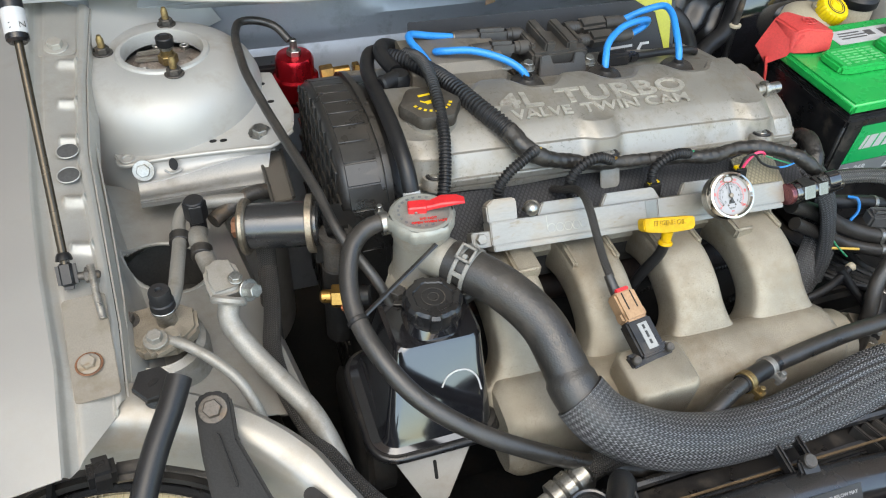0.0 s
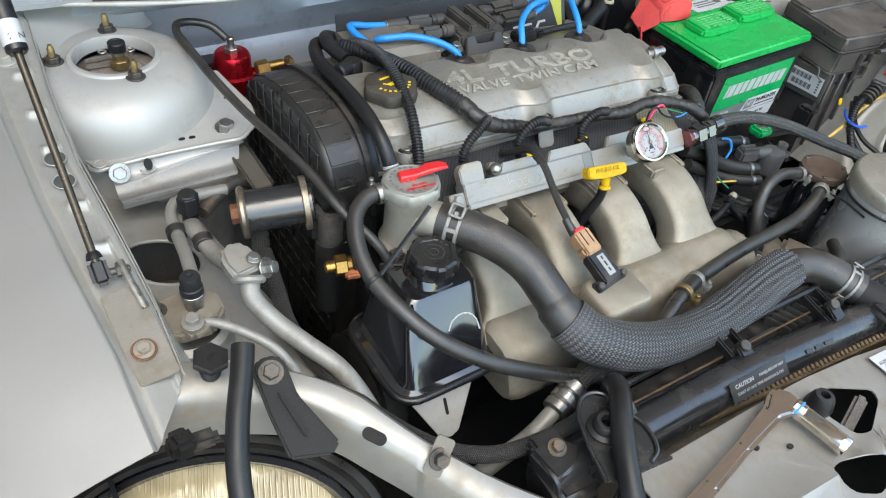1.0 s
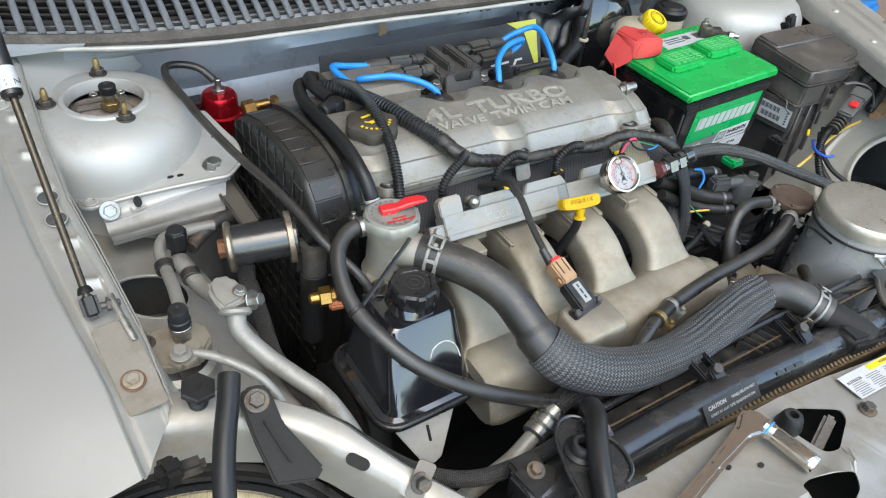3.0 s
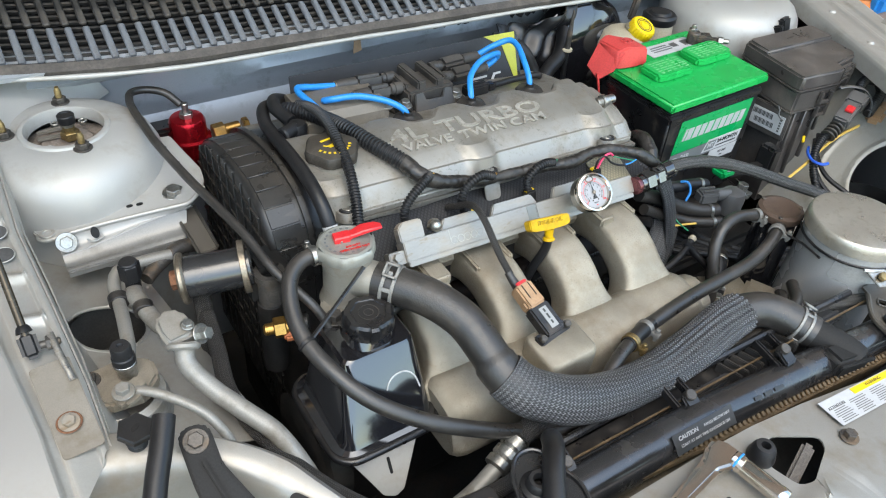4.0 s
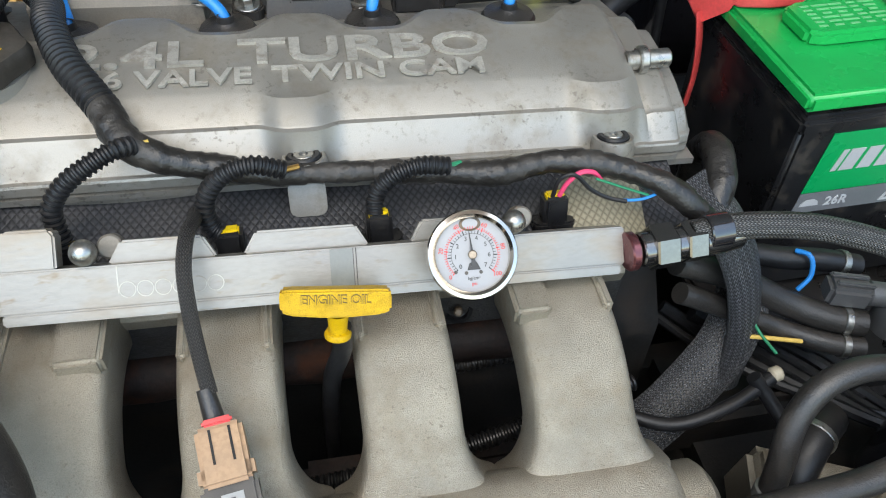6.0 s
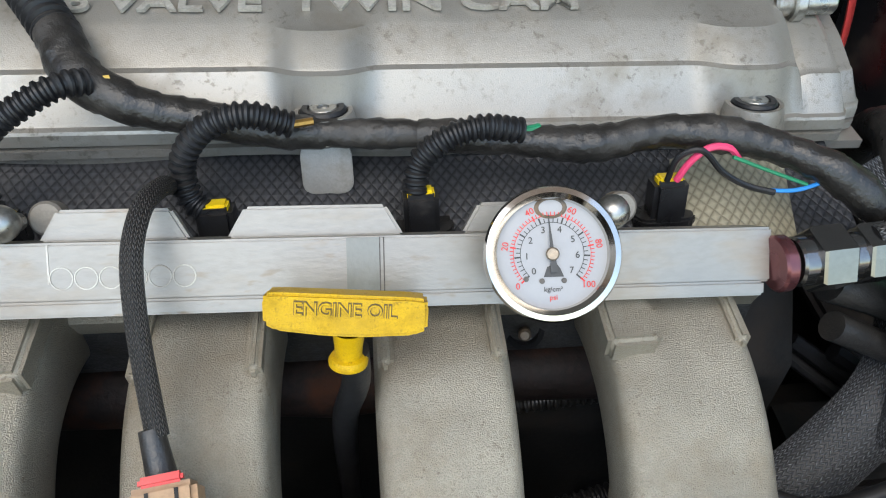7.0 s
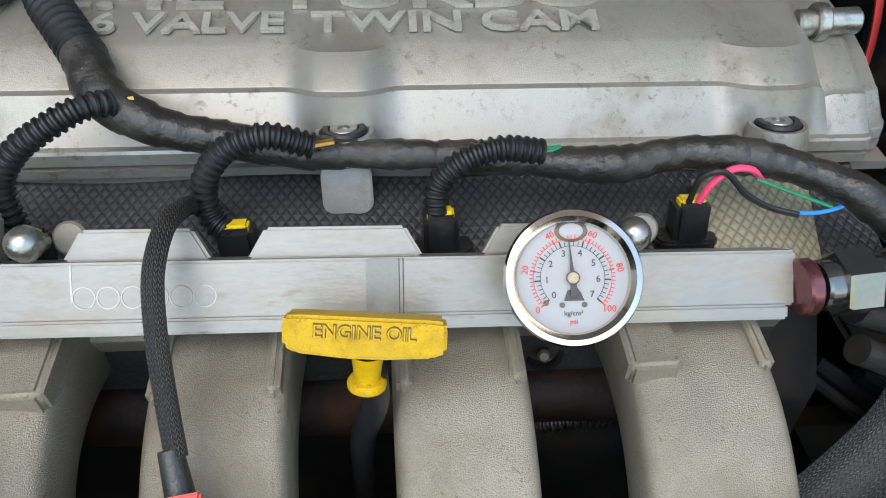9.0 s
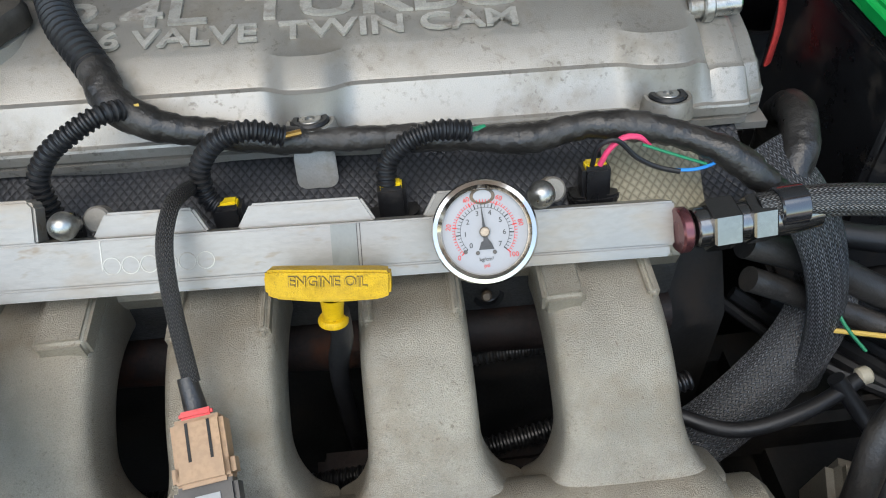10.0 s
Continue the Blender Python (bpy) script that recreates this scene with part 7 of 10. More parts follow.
def headlamp():
    ob = thing("headlamp", (-0.08, 0.40, 0.74), "oval headlamp with a fluted cream lens and black surround", "headlamp")
    m = facing((-0.115, 0.487, 0.738), (1, -0.36, -0.03), (0.20, 0.60, 0.78))
    lens = bmesh.new()
    n, k = 72, 10
    rings = []
    for j in range(k + 1):
        r = j / k
        ring = []
        for i in range(n):
            a = 2 * math.pi * i / n
            x, y = 0.119 * r * math.cos(a), 0.085 * r * math.sin(a)
            ring.append(lens.verts.new((x, y, 0.030 * (1 - r * r) + 0.0022 * math.sin(x * 900))))
        rings.append(ring)
    for p, q in zip(rings, rings[1:]):
        for i in range(n):
            lens.faces.new((p[i], p[(i + 1) % n], q[(i + 1) % n], q[i]))
    bmesh.ops.remove_doubles(lens, verts=lens.verts[:], dist=1e-5)
    part("lens", joined((lens, m)), LENS, ob)
    for i in range(46):
        x = -0.116 + 0.005 * i
        h = 0.084 * math.sqrt(max(0, 1 - (x / 0.119) ** 2))
        if h > 0.02:
            pts = [m @ Vector((x, h * s, 0.0305 * (1 - (x / 0.119) ** 2 - (h * s / 0.085) ** 2) + 0.0008)) for s in (-0.98, -0.6, 0, 0.6, 0.98)]
            part("flute", tube(pts, 0.0010, 6, 0.02), LENS, ob)
    part("bezel", joined((lathe([(1.0, -0.030), (1.06, -0.028), (1.10, -0.006), (1.09, 0.010), (1.05, 0.016), (0.995, 0.008), (0.98, -0.008)], 72), m @ Matrix.Diagonal((0.119, 0.085, 1, 1)))), TANK, ob)
    part("outer_seal", joined((lathe([(1.10, -0.020), (1.24, -0.026), (1.31, -0.010), (1.28, 0.006), (1.22, 0.010), (1.20, 0.006), (1.17, 0.012), (1.11, 0.008)], 72), m @ Matrix.Diagonal((0.119, 0.085, 1, 1)))), RUBBER_GREY, ob)
    part("housing", joined((lathe([(1.05, -0.02), (1.0, -0.09), (0.5, -0.14), (0, -0.15)], 48), m @ Matrix.Diagonal((0.119, 0.085, 1, 1)))), PLASTIC, ob)
    return ob


headlamp()


def headlamp_bracket():
    ob = thing("headlamp_bracket", (-0.03, 0.50, 0.88), "black plastic headlamp bracket bolted to the panel", "bracket")
    out = [(-0.013, 0.006), (-0.0115, 0.011), (-0.007, 0.0145), (0.0, 0.0155), (0.007, 0.0145), (0.0115, 0.011), (0.013, 0.006), (0.016, -0.020), (0.038, -0.064), (0.030, -0.072), (-0.002, -0.066), (-0.009, -0.030)]
    m = facing((-0.039, 0.530, 0.893), (1, -0.15, 0.0), (-0.06, 0.86, 0.45))
    part("plate", joined((prism(out, 0.009, 0.002), m)), MATTBLACK, ob)
    part("rib", joined((joined((box(0.003, 0.040, 0.006, 0.001), pose(0.008, -0.034, 0.010, 0, 0, 18)), ), m)), MATTBLACK, ob)
    bolt("bolt", m @ Vector((0, 0.002, 0.010)), m.to_3x3() @ Vector((0, 0, 1)), 0.0066, DARKSTEEL, ob)
    return ob


headlamp_bracket()
solo("bonnet_buffer", joined((tube([(-0.056, 0.537, 0.934), (-0.064, 0.520, 0.927), (-0.080, 0.490, 0.914), (-0.094, 0.455, 0.896), (-0.100, 0.42, 0.87), (-0.10, 0.385, 0.84)], lambda s: 0.0088 - 0.0004 * s, 16), )), RUBBER, "black rubber hose end hooked over the headlamp", "rubber hose")
def rubber_bung():
    ob = thing("rubber_bung", (-0.078, 0.557, 0.885), "black hexagonal rubber plug standing on the panel", "rubber plug")
    m = pose(-0.078, 0.557, 0.893, 6, 4, 10)
    part("head", joined((hexnut(0.0148, 0.0065, 0.0012), m @ pose(0, 0, 0.013))), RUBBER, ob)
    part("stem", joined((lathe([(0, -0.012), (0.0075, -0.010), (0.0085, -0.002), (0.0072, 0.0), (0.0090, 0.003), (0.0076, 0.005), (0.0090, 0.008), (0.0078, 0.010), (0.0085, 0.014)], 22), m)), RUBBER, ob)
    part("hole", joined((prism(ellipse(0.0045, 0.0022, 14), 0.0006), m @ pose(0, 0, 0.0193, 0, 0, 25))), DARK, ob)


rubber_bung()
solo("wiring_clip", joined((box(0.024, 0.014, 0.012, 0.004), pose(-0.102, 0.512, 0.876, 10, 0, -5)), (box(0.018, 0.02, 0.02, 0.004), pose(-0.118, 0.510, 0.884, 0, 10, 10))), PLASTIC, "black plastic clip behind the headlamp", "clip")


# ---- air conditioning ----
def ac_lines():
    ob = thing("receiver_drier", (-0.072, 0.625, 0.80), "dull aluminium air-conditioning receiver can with service port", "receiver drier")
    part("can", joined((lathe([(0, 0.760), (0.036, 0.762), (0.038, 0.80), (0.038, 0.862), (0.036, 0.872), (0.030, 0.876)], 36), pose(-0.074, 0.628, 0))), PIPEALU, ob)
    part("head_block", joined((prism([(-0.030, -0.012), (-0.016, -0.026), (0.014, -0.028), (0.030, -0.012), (0.030, 0.010), (0.010, 0.024), (-0.024, 0.020)], 0.014, 0.003), pose(-0.072, 0.632, 0.876)), (box(0.030, 0.020, 0.012, 0.004), pose(-0.068, 0.610, 0.891, 0, 0, 25))), DIRTYCAST, ob)
    part("service_port", joined((rod(0.008, 0.018, 0.001), pose(-0.065, 0.632, 0.888)), (rod(0.010, 0.005, 0.001), pose(-0.065, 0.632, 0.903)))  , STEEL, ob)
    part("port_cap", joined((lathe([(0.0092, 0), (0.0098, 0.002), (0.0096, 0.008), (0.0086, 0.009), (0.0086, 0.018), (0.0076, 0.0205), (0.003, 0.0205), (0.002, 0.0185), (0, 0.0185)], 24), pose(-0.065, 0.632, 0.906))), RUBBER, ob)
    bolt("bolt", (-0.074, 0.607, 0.899), (0, -0.1, 1), 0.006, PIPEALU, ob)
    bolt("bolt", (-0.095, 0.640, 0.890), (0, -0.1, 1), 0.006, DARKSTEEL, ob)
    low = thing("ac_pipe", (-0.03, 0.58, 0.87), "thin aluminium air-conditioning pipe bent down from the can", "pipe", "air-conditioning pipes")
    part("pipe", tube([(-0.066, 0.610, 0.893), (-0.055, 0.602, 0.893), (-0.037, 0.588, 0.886), (-0.020, 0.570, 0.876), (-0.010, 0.553, 0.860), (-0.006, 0.545, 0.84), (-0.005, 0.54, 0.80)], 0.0044, 14), PIPEALU, low)
    big = thing("ac_pipe", (0.0, 0.6, 0.87), "aluminium air-conditioning pipe with a bolted joint block", "pipe", "air-conditioning pipes")
    part("upper_pipe", tube([(-0.030, 0.747, 0.880), (-0.032, 0.725, 0.889), (-0.026, 0.690, 0.886), (-0.020, 0.660, 0.895), (-0.017, 0.640, 0.900)], 0.0085, 16), PIPEALU, big)
    part("lower_pipe", tube([(-0.014, 0.632, 0.900), (-0.018, 0.622, 0.890), (-0.006, 0.600, 0.872), (0.012, 0.574, 0.858), (0.030, 0.548, 0.845), (0.040, 0.528, 0.828), (0.050, 0.50, 0.800), (0.056, 0.49, 0.78)], 0.0088, 18), PIPEALU, big)
    run = Vector((0.004, -0.026, -0.006)).normalized()
    slab = prism([(-0.0135, -0.016), (0.0135, -0.016), (0.0150, 0.0), (0.0125, 0.014), (0.0060, 0.020), (-0.0060, 0.020), (-0.0125, 0.014), (-0.0150, 0.0)], 0.020, 0.004, 3)
    blk = part("joint_block", joined((slab, facing((-0.0165, 0.650, 0.8950), (1, 0.15, 0.05), -run))), PIPEALU, big)
    part("block_bolt", joined((hexnut(0.0050, 0.004), pose(-0.0070, 0.640, 0.9155, 10, 8, 0)), (rod(0.0062, 0.0012, 0.0003), pose(-0.0070, 0.640, 0.9150, 10, 8, 0))), STEEL, blk)
    part("block_ring", joined((pipe(0.015, 0.008, 0.007, 0.002), along((-0.0165, 0.630, 0.897), (-0.013, 0.638, 0.905)))), PIPEALU, blk)
    bolt("bolt", (0.002, 0.634, 0.905), (0.5, -0.6, 0.4), 0.0062, STEEL, big, 0.010)
    part("port_stem", joined((rod(0.0075, 0.028, 0.001), pose(-0.0295, 0.746, 0.878)), (hexnut(0.0105, 0.020, 0.001), pose(-0.0295, 0.746, 0.896)), (rod(0.0088, 0.004, 0.001), pose(-0.0295, 0.746, 0.914))), RUBBER, big, "black service port cap")
    sm = thing("ac_pipe", (-0.05, 0.70, 0.87), "small bent aluminium pipe beside the service port", "pipe", "air-conditioning pipes")
    part("pipe", tube([(0.015, 0.770, 0.890), (-0.015, 0.768, 0.894), (-0.038, 0.764, 0.895), (-0.046, 0.752, 0.890), (-0.048, 0.730, 0.887), (-0.052, 0.690, 0.893), (-0.058, 0.655, 0.892), (-0.066, 0.640, 0.888)], 0.0062, 14), PIPEALU, sm)
    for p in ((-0.047, 0.738, 0.886), (-0.030, 0.712, 0.889)):
        part("crimp_collar", joined((pipe(0.0095, 0.006, 0.010), along(p, (p[0] - 0.002, p[1] - 0.02, p[2] - 0.002)))), RUBBER_GREY, sm if p[0] < -0.04 else big)
    rub = thing("ac_hose", (0.0, 0.78, 0.87), "black rubber air-conditioning hose behind the service port", "hose")
    part("hose", tube([(-0.016, 0.752, 0.884), (0.0, 0.765, 0.886), (0.03, 0.78, 0.888), (0.06, 0.79, 0.87)], 0.0075, 16), DARKSTEEL, rub)
    return ob


ac_lines()


def braided_line(name, pts, r, label, mat_=None):
    ob = thing(name, pts[len(pts) // 2], label, "hose", "braided hoses")
    part("hose", tube(pts, r, 16, 0.005), mat_ or LOOMBRAID, ob)
    return ob


braided_line("braided_hose", [(0.025, 0.70, 0.86), (0.020, 0.66, 0.85), (0.012, 0.61, 0.845), (0.020, 0.56, 0.835), (0.045, 0.50, 0.822), (0.080, 0.45, 0.812), (0.12, 0.425, 0.806), (0.16, 0.415, 0.808), (0.20, 0.412, 0.812), (0.25, 0.42, 0.81)], 0.0078, "black braided hose running down past the headlamp panel")
braided_line("braided_hose", [(0.026, 0.715, 0.895), (0.024, 0.705, 0.86), (0.02, 0.69, 0.80), (0.02, 0.68, 0.70)], 0.009, "black braided hose dropping beside the engine mount")


def crimped_pipe():
    ob = thing("crimped_pipe", (0.22, 0.44, 0.80), "aluminium pipe with a ribbed crimp fitting into a rubber hose", "pipe")
    part("pipe", tube([(0.105, 0.440, 0.735), (0.14, 0.435, 0.765), (0.175, 0.433, 0.785), (0.205, 0.438, 0.799)], 0.0085, 16), PIPEALU, ob)
    a, b = Vector((0.202, 0.437, 0.798)), Vector((0.246, 0.450, 0.812))
    part("crimp", joined((lathe([(0.009, 0), (0.0135, 0.002), (0.0135, 0.010), (0.0115, 0.012), (0.0135, 0.014), (0.0135, 0.022), (0.0115, 0.024), (0.0135, 0.026), (0.0135, 0.036), (0.010, 0.040)], 28), along(a, b))), STEEL, ob)
    part("rubber_end", tube([(0.232, 0.447, 0.808), (0.262, 0.453, 0.812), (0.30, 0.455, 0.80), (0.34, 0.46, 0.77)], 0.0112, 16), LOOMBRAID, ob)
    return ob


crimped_pipe()


# ---- engine mount and reservoir ----
def engine_mount():
    ob = thing("engine_mount", (0.045, 0.70, 0.90), "black bushed engine mount link with worn steel rings", "engine mount")
    a, b = Vector((0.010, 0.709, 0.908)), Vector((0.074, 0.690, 0.914))
    part("sleeve", joined((rod(0.0205, span(a, b), 0.002, 32), along(a, b))), TANK, ob)
    part("washer_ring", joined((rod(0.0255, 0.007, 0.002, 32), along(a - (b - a) * 0.04, b))), BRONZED, ob, "worn steel washer")
    part("washer_ring", joined((pipe(0.0265, 0.0208, 0.006), along(a.lerp(b, 0.84), b + (b - a)))), BRONZED, ob, "worn steel washer")
    bolt("bolt", a - (b - a) * 0.04, a - b, 0.0095, RUST, ob, 0.008)
    part("mount_bracket", joined((box(0.04, 0.05, 0.05, 0.01), pose(0.085, 0.690, 0.895))), DARK, ob)
    part("post", joined((lathe([(0.0125, 0), (0.0125, 0.028), (0.015, 0.030), (0.015, 0.038), (0.0085, 0.038), (0.0075, 0.030)], 24), pose(0.0835, 0.672, 0.878))), DARKSTEEL, ob)
    # same post, its lower part blackened for the shade of the void
    part("lower_post", joined((rod(0.014, 0.10, 0.003), pose(0.0835, 0.674, 0.778))), DARK, ob)
    return ob


engine_mount()


def pressure_sensor():
    ob = thing("temperature_sender", (0.066, 0.633, 0.88), "brass temperature sender with a black plug", "sensor")
    a, b = Vector((0.060, 0.637, 0.877)), Vector((0.098, 0.625, 0.880))
    part("tip", joined((rod(0.006, 0.012, 0.002), along(a, b))), BRASS, ob)
    part("body", joined((hexnut(0.0105, 0.012, 0.001), along(a.lerp(b, 0.25), b)), (rod(0.008, 0.006, 0.001), along(a.lerp(b, 0.52), b))), BRASS, ob)
    part("plug", joined((rod(0.009, 0.018, 0.002), along(a.lerp(b, 0.66), b + (b - a)))), RUBBER, ob)
    part("seal", joined((rod(0.0093, 0.004, 0.001), along(a.lerp(b, 0.72), b + (b - a)))), RED, ob)
    part("orange_clip", joined((box(0.016, 0.010, 0.012, 0.002), facing(a.lerp(b, 0.60) + Vector((0.001, -0.006, -0.006)), b - a, (0, -0.4, 1))), (box(0.006, 0.012, 0.016, 0.002), facing(a.lerp(b, 0.95), b - a, (0, -0.4, 1)))), ORANGECLIP, ob, "faded orange plug clip")
    return ob


pressure_sensor()


def steering_reservoir():
    ob = thing("steering_fluid_reservoir", (0.13, 0.56, 0.76), "glossy black power steering reservoir with a ribbed cap", "reservoir")
    secs = []
    for z, cx, cy, w, d, r in ((0.893, 0.142, 0.579, 0.042, 0.042, 0.020), (0.886, 0.142, 0.580, 0.048, 0.048, 0.018), (0.8865, 0.141, 0.582, 0.070, 0.058, 0.010), (0.8840, 0.1405, 0.583, 0.076, 0.064, 0.010), (0.8165, 0.1335, 0.565, 0.094, 0.100, 0.010), (0.812, 0.132, 0.564, 0.099, 0.104, 0.014), (0.810, 0.131, 0.564, 0.112, 0.114, 0.022), (0.800, 0.130, 0.563, 0.113, 0.116, 0.022), (0.798, 0.130, 0.563, 0.100, 0.104, 0.020), (0.785, 0.130, 0.564, 0.092, 0.092, 0.02), (0.770, 0.132, 0.566, 0.05, 0.05, 0.02), (0.745, 0.132, 0.566, 0.03, 0.03, 0.012)):
        secs.append([(cx + x, cy + y, z) for x, y in rounded(w, d, r, 6)])
    part("body", loft(secs), GLOSSBLACK, ob, angle=24)
    lip = [(0.131 + x, 0.5635 + y, 0.805) for x, y in rounded(0.113, 0.116, 0.022, 8)]
    part("seam", tube(lip + lip[:1], 0.0042, 10, 0.006), PLASTIC, ob)
    part("faint_mark", tube([(x, 0.5508 - (0.884 - z) * 0.53, z) for x, z in ((0.138, 0.851), (0.143, 0.858), (0.152, 0.8615), (0.162, 0.860), (0.169, 0.853), (0.172, 0.842))], 0.0008, 6, 0.003), PAPER, ob, "pale pen stroke")
    lob = lambda a: 1 + 0.05 * (1 if math.cos(7 * a) > 0.1 else -0.5)
    cap = part("cap", joined((lathe([(0.019, 0), (0.0200, 0.002), (0.0195, 0.008), (0.0185, 0.009), (0.0235, 0.010), (0.0242, 0.013), (0.0238, 0.022), (0.0215, 0.0245), (0.0165, 0.0245), (0.0155, 0.0235), (0, 0.0240)], 84, lob), pose(0.142, 0.578, 0.890))), PLASTIC, ob)
    part("cap_print", joined((pipe(0.0100, 0.0092, 0.0004, 0.0001), pose(0.142, 0.578, 0.9140)), (pipe(0.0048, 0.0040, 0.0004, 0.0001), pose(0.142, 0.578, 0.9140))), PLASTIC_DUSTY, cap)
    part("hose_stub", tube([(0.166, 0.600, 0.868), (0.186, 0.600, 0.882), (0.200, 0.61, 0.87)], 0.006, 12), RUBBER, ob)
    br = thing("reservoir_bracket", (0.125, 0.51, 0.77), "silver pointed bracket below the steering reservoir", "bracket")
    part("plate", joined((prism([(-0.040, 0.028), (0.040, 0.024), (0.010, -0.030), (0.0, -0.034), (-0.012, -0.028)], 0.003, 0.001), facing((0.126, 0.508, 0.772), (1, -0.05, 0.02), (0, 0.55, 0.84)))), PAINT, br)
    part("slot", joined((prism(rounded(0.003, 0.018, 0.0014), 0.0006), facing((0.127, 0.5050, 0.7738), (1, -0.05, 0.02), (0, 0.55, 0.84)))), DARK, br)
    pul = thing("pulley", (0.075, 0.56, 0.70), "dark belt pulley below the reservoir", "pulley")
    part("wheel", joined((lathe([(0, 0), (0.055, 0), (0.062, 0.004), (0.058, 0.010), (0.062, 0.016), (0.062, 0.03), (0, 0.03)], 36), facing((0.070, 0.59, 0.735), (0, 1, 0), (0, 0, 1)))), DARK, pul)
    return ob


steering_reservoir()


# ---- fuel and breather ----
def regulator():
    ob = thing("fuel_pressure_regulator", (0.107, 0.988, 0.87), "red anodised fuel pressure regulator with a steel screw", "regulator")
    c = (0.107, 0.988)
    part("lower_body", joined((lathe([(0, 0), (0.025, 0), (0.0255, 0.002), (0.0255, 0.022), (0.027, 0.023), (0.027, 0.026), (0.0235, 0.028)], 36), pose(*c, 0.862))), REDANO, ob)
    part("upper_body", joined((lathe([(0.0235, 0.0), (0.0225, 0.003), (0.0225, 0.020), (0.020, 0.024), (0.008, 0.025)], 36), pose(*c, 0.890))), REDANO, ob)
    part("screw", joined((hexnut(0.0085, 0.007), pose(*c, 0.914)), (rod(0.0042, 0.014, 0.001), pose(*c, 0.920))), STEEL, ob)
    part("base_block", joined((box(0.056, 0.040, 0.020, 0.003), pose(c[0], c[1], 0.855))), REDANO, ob)
    part("brass_fitting", joined((hexnut(0.011, 0.016, 0.001), along((0.136, 0.985, 0.885), (0.17, 0.985, 0.887))), (rod(0.007, 0.022, 0.001), along((0.150, 0.985, 0.886), (0.18, 0.985, 0.887))), (hexnut(0.009, 0.008, 0.001), along((0.176, 0.985, 0.887), (0.2, 0.985, 0.888)))), BRASS, ob)
    part("mount", joined((box(0.07, 0.03, 0.045, 0.004), pose(0.066, 1.02, 0.87))), PLASTIC, ob)
    line = thing("vacuum_line", (0.07, 0.85, 0.95), "thin black vacuum line running from regulator to engine front", "hose")
    part("hose", tube([(0.103, 0.990, 0.932), (0.090, 1.004, 0.944), (0.070, 1.014, 0.948), (0.053, 1.010, 0.950), (0.0455, 0.990, 0.952), (0.0410, 0.945, 0.960), (0.0405, 0.900, 0.964), (0.0415, 0.875, 0.963), (0.0530, 0.813, 0.952), (0.0665, 0.738, 0.948), (0.074, 0.700, 0.943), (0.083, 0.655, 0.930), (0.105, 0.615, 0.905), (0.12, 0.60, 0.87)], 0.0046, 14), RUBBER_GREY, line)
    return ob


regulator()


def ribbed(name, pts, r, label, pitch=0.0034, depth=0.0012):
    ob = thing(name, pts[len(pts) // 2], label, "wiring loom", "wiring looms")
    part("conduit", tube(pts, r, 14, ring=(pitch, depth)), RUBBER, ob)
    return ob


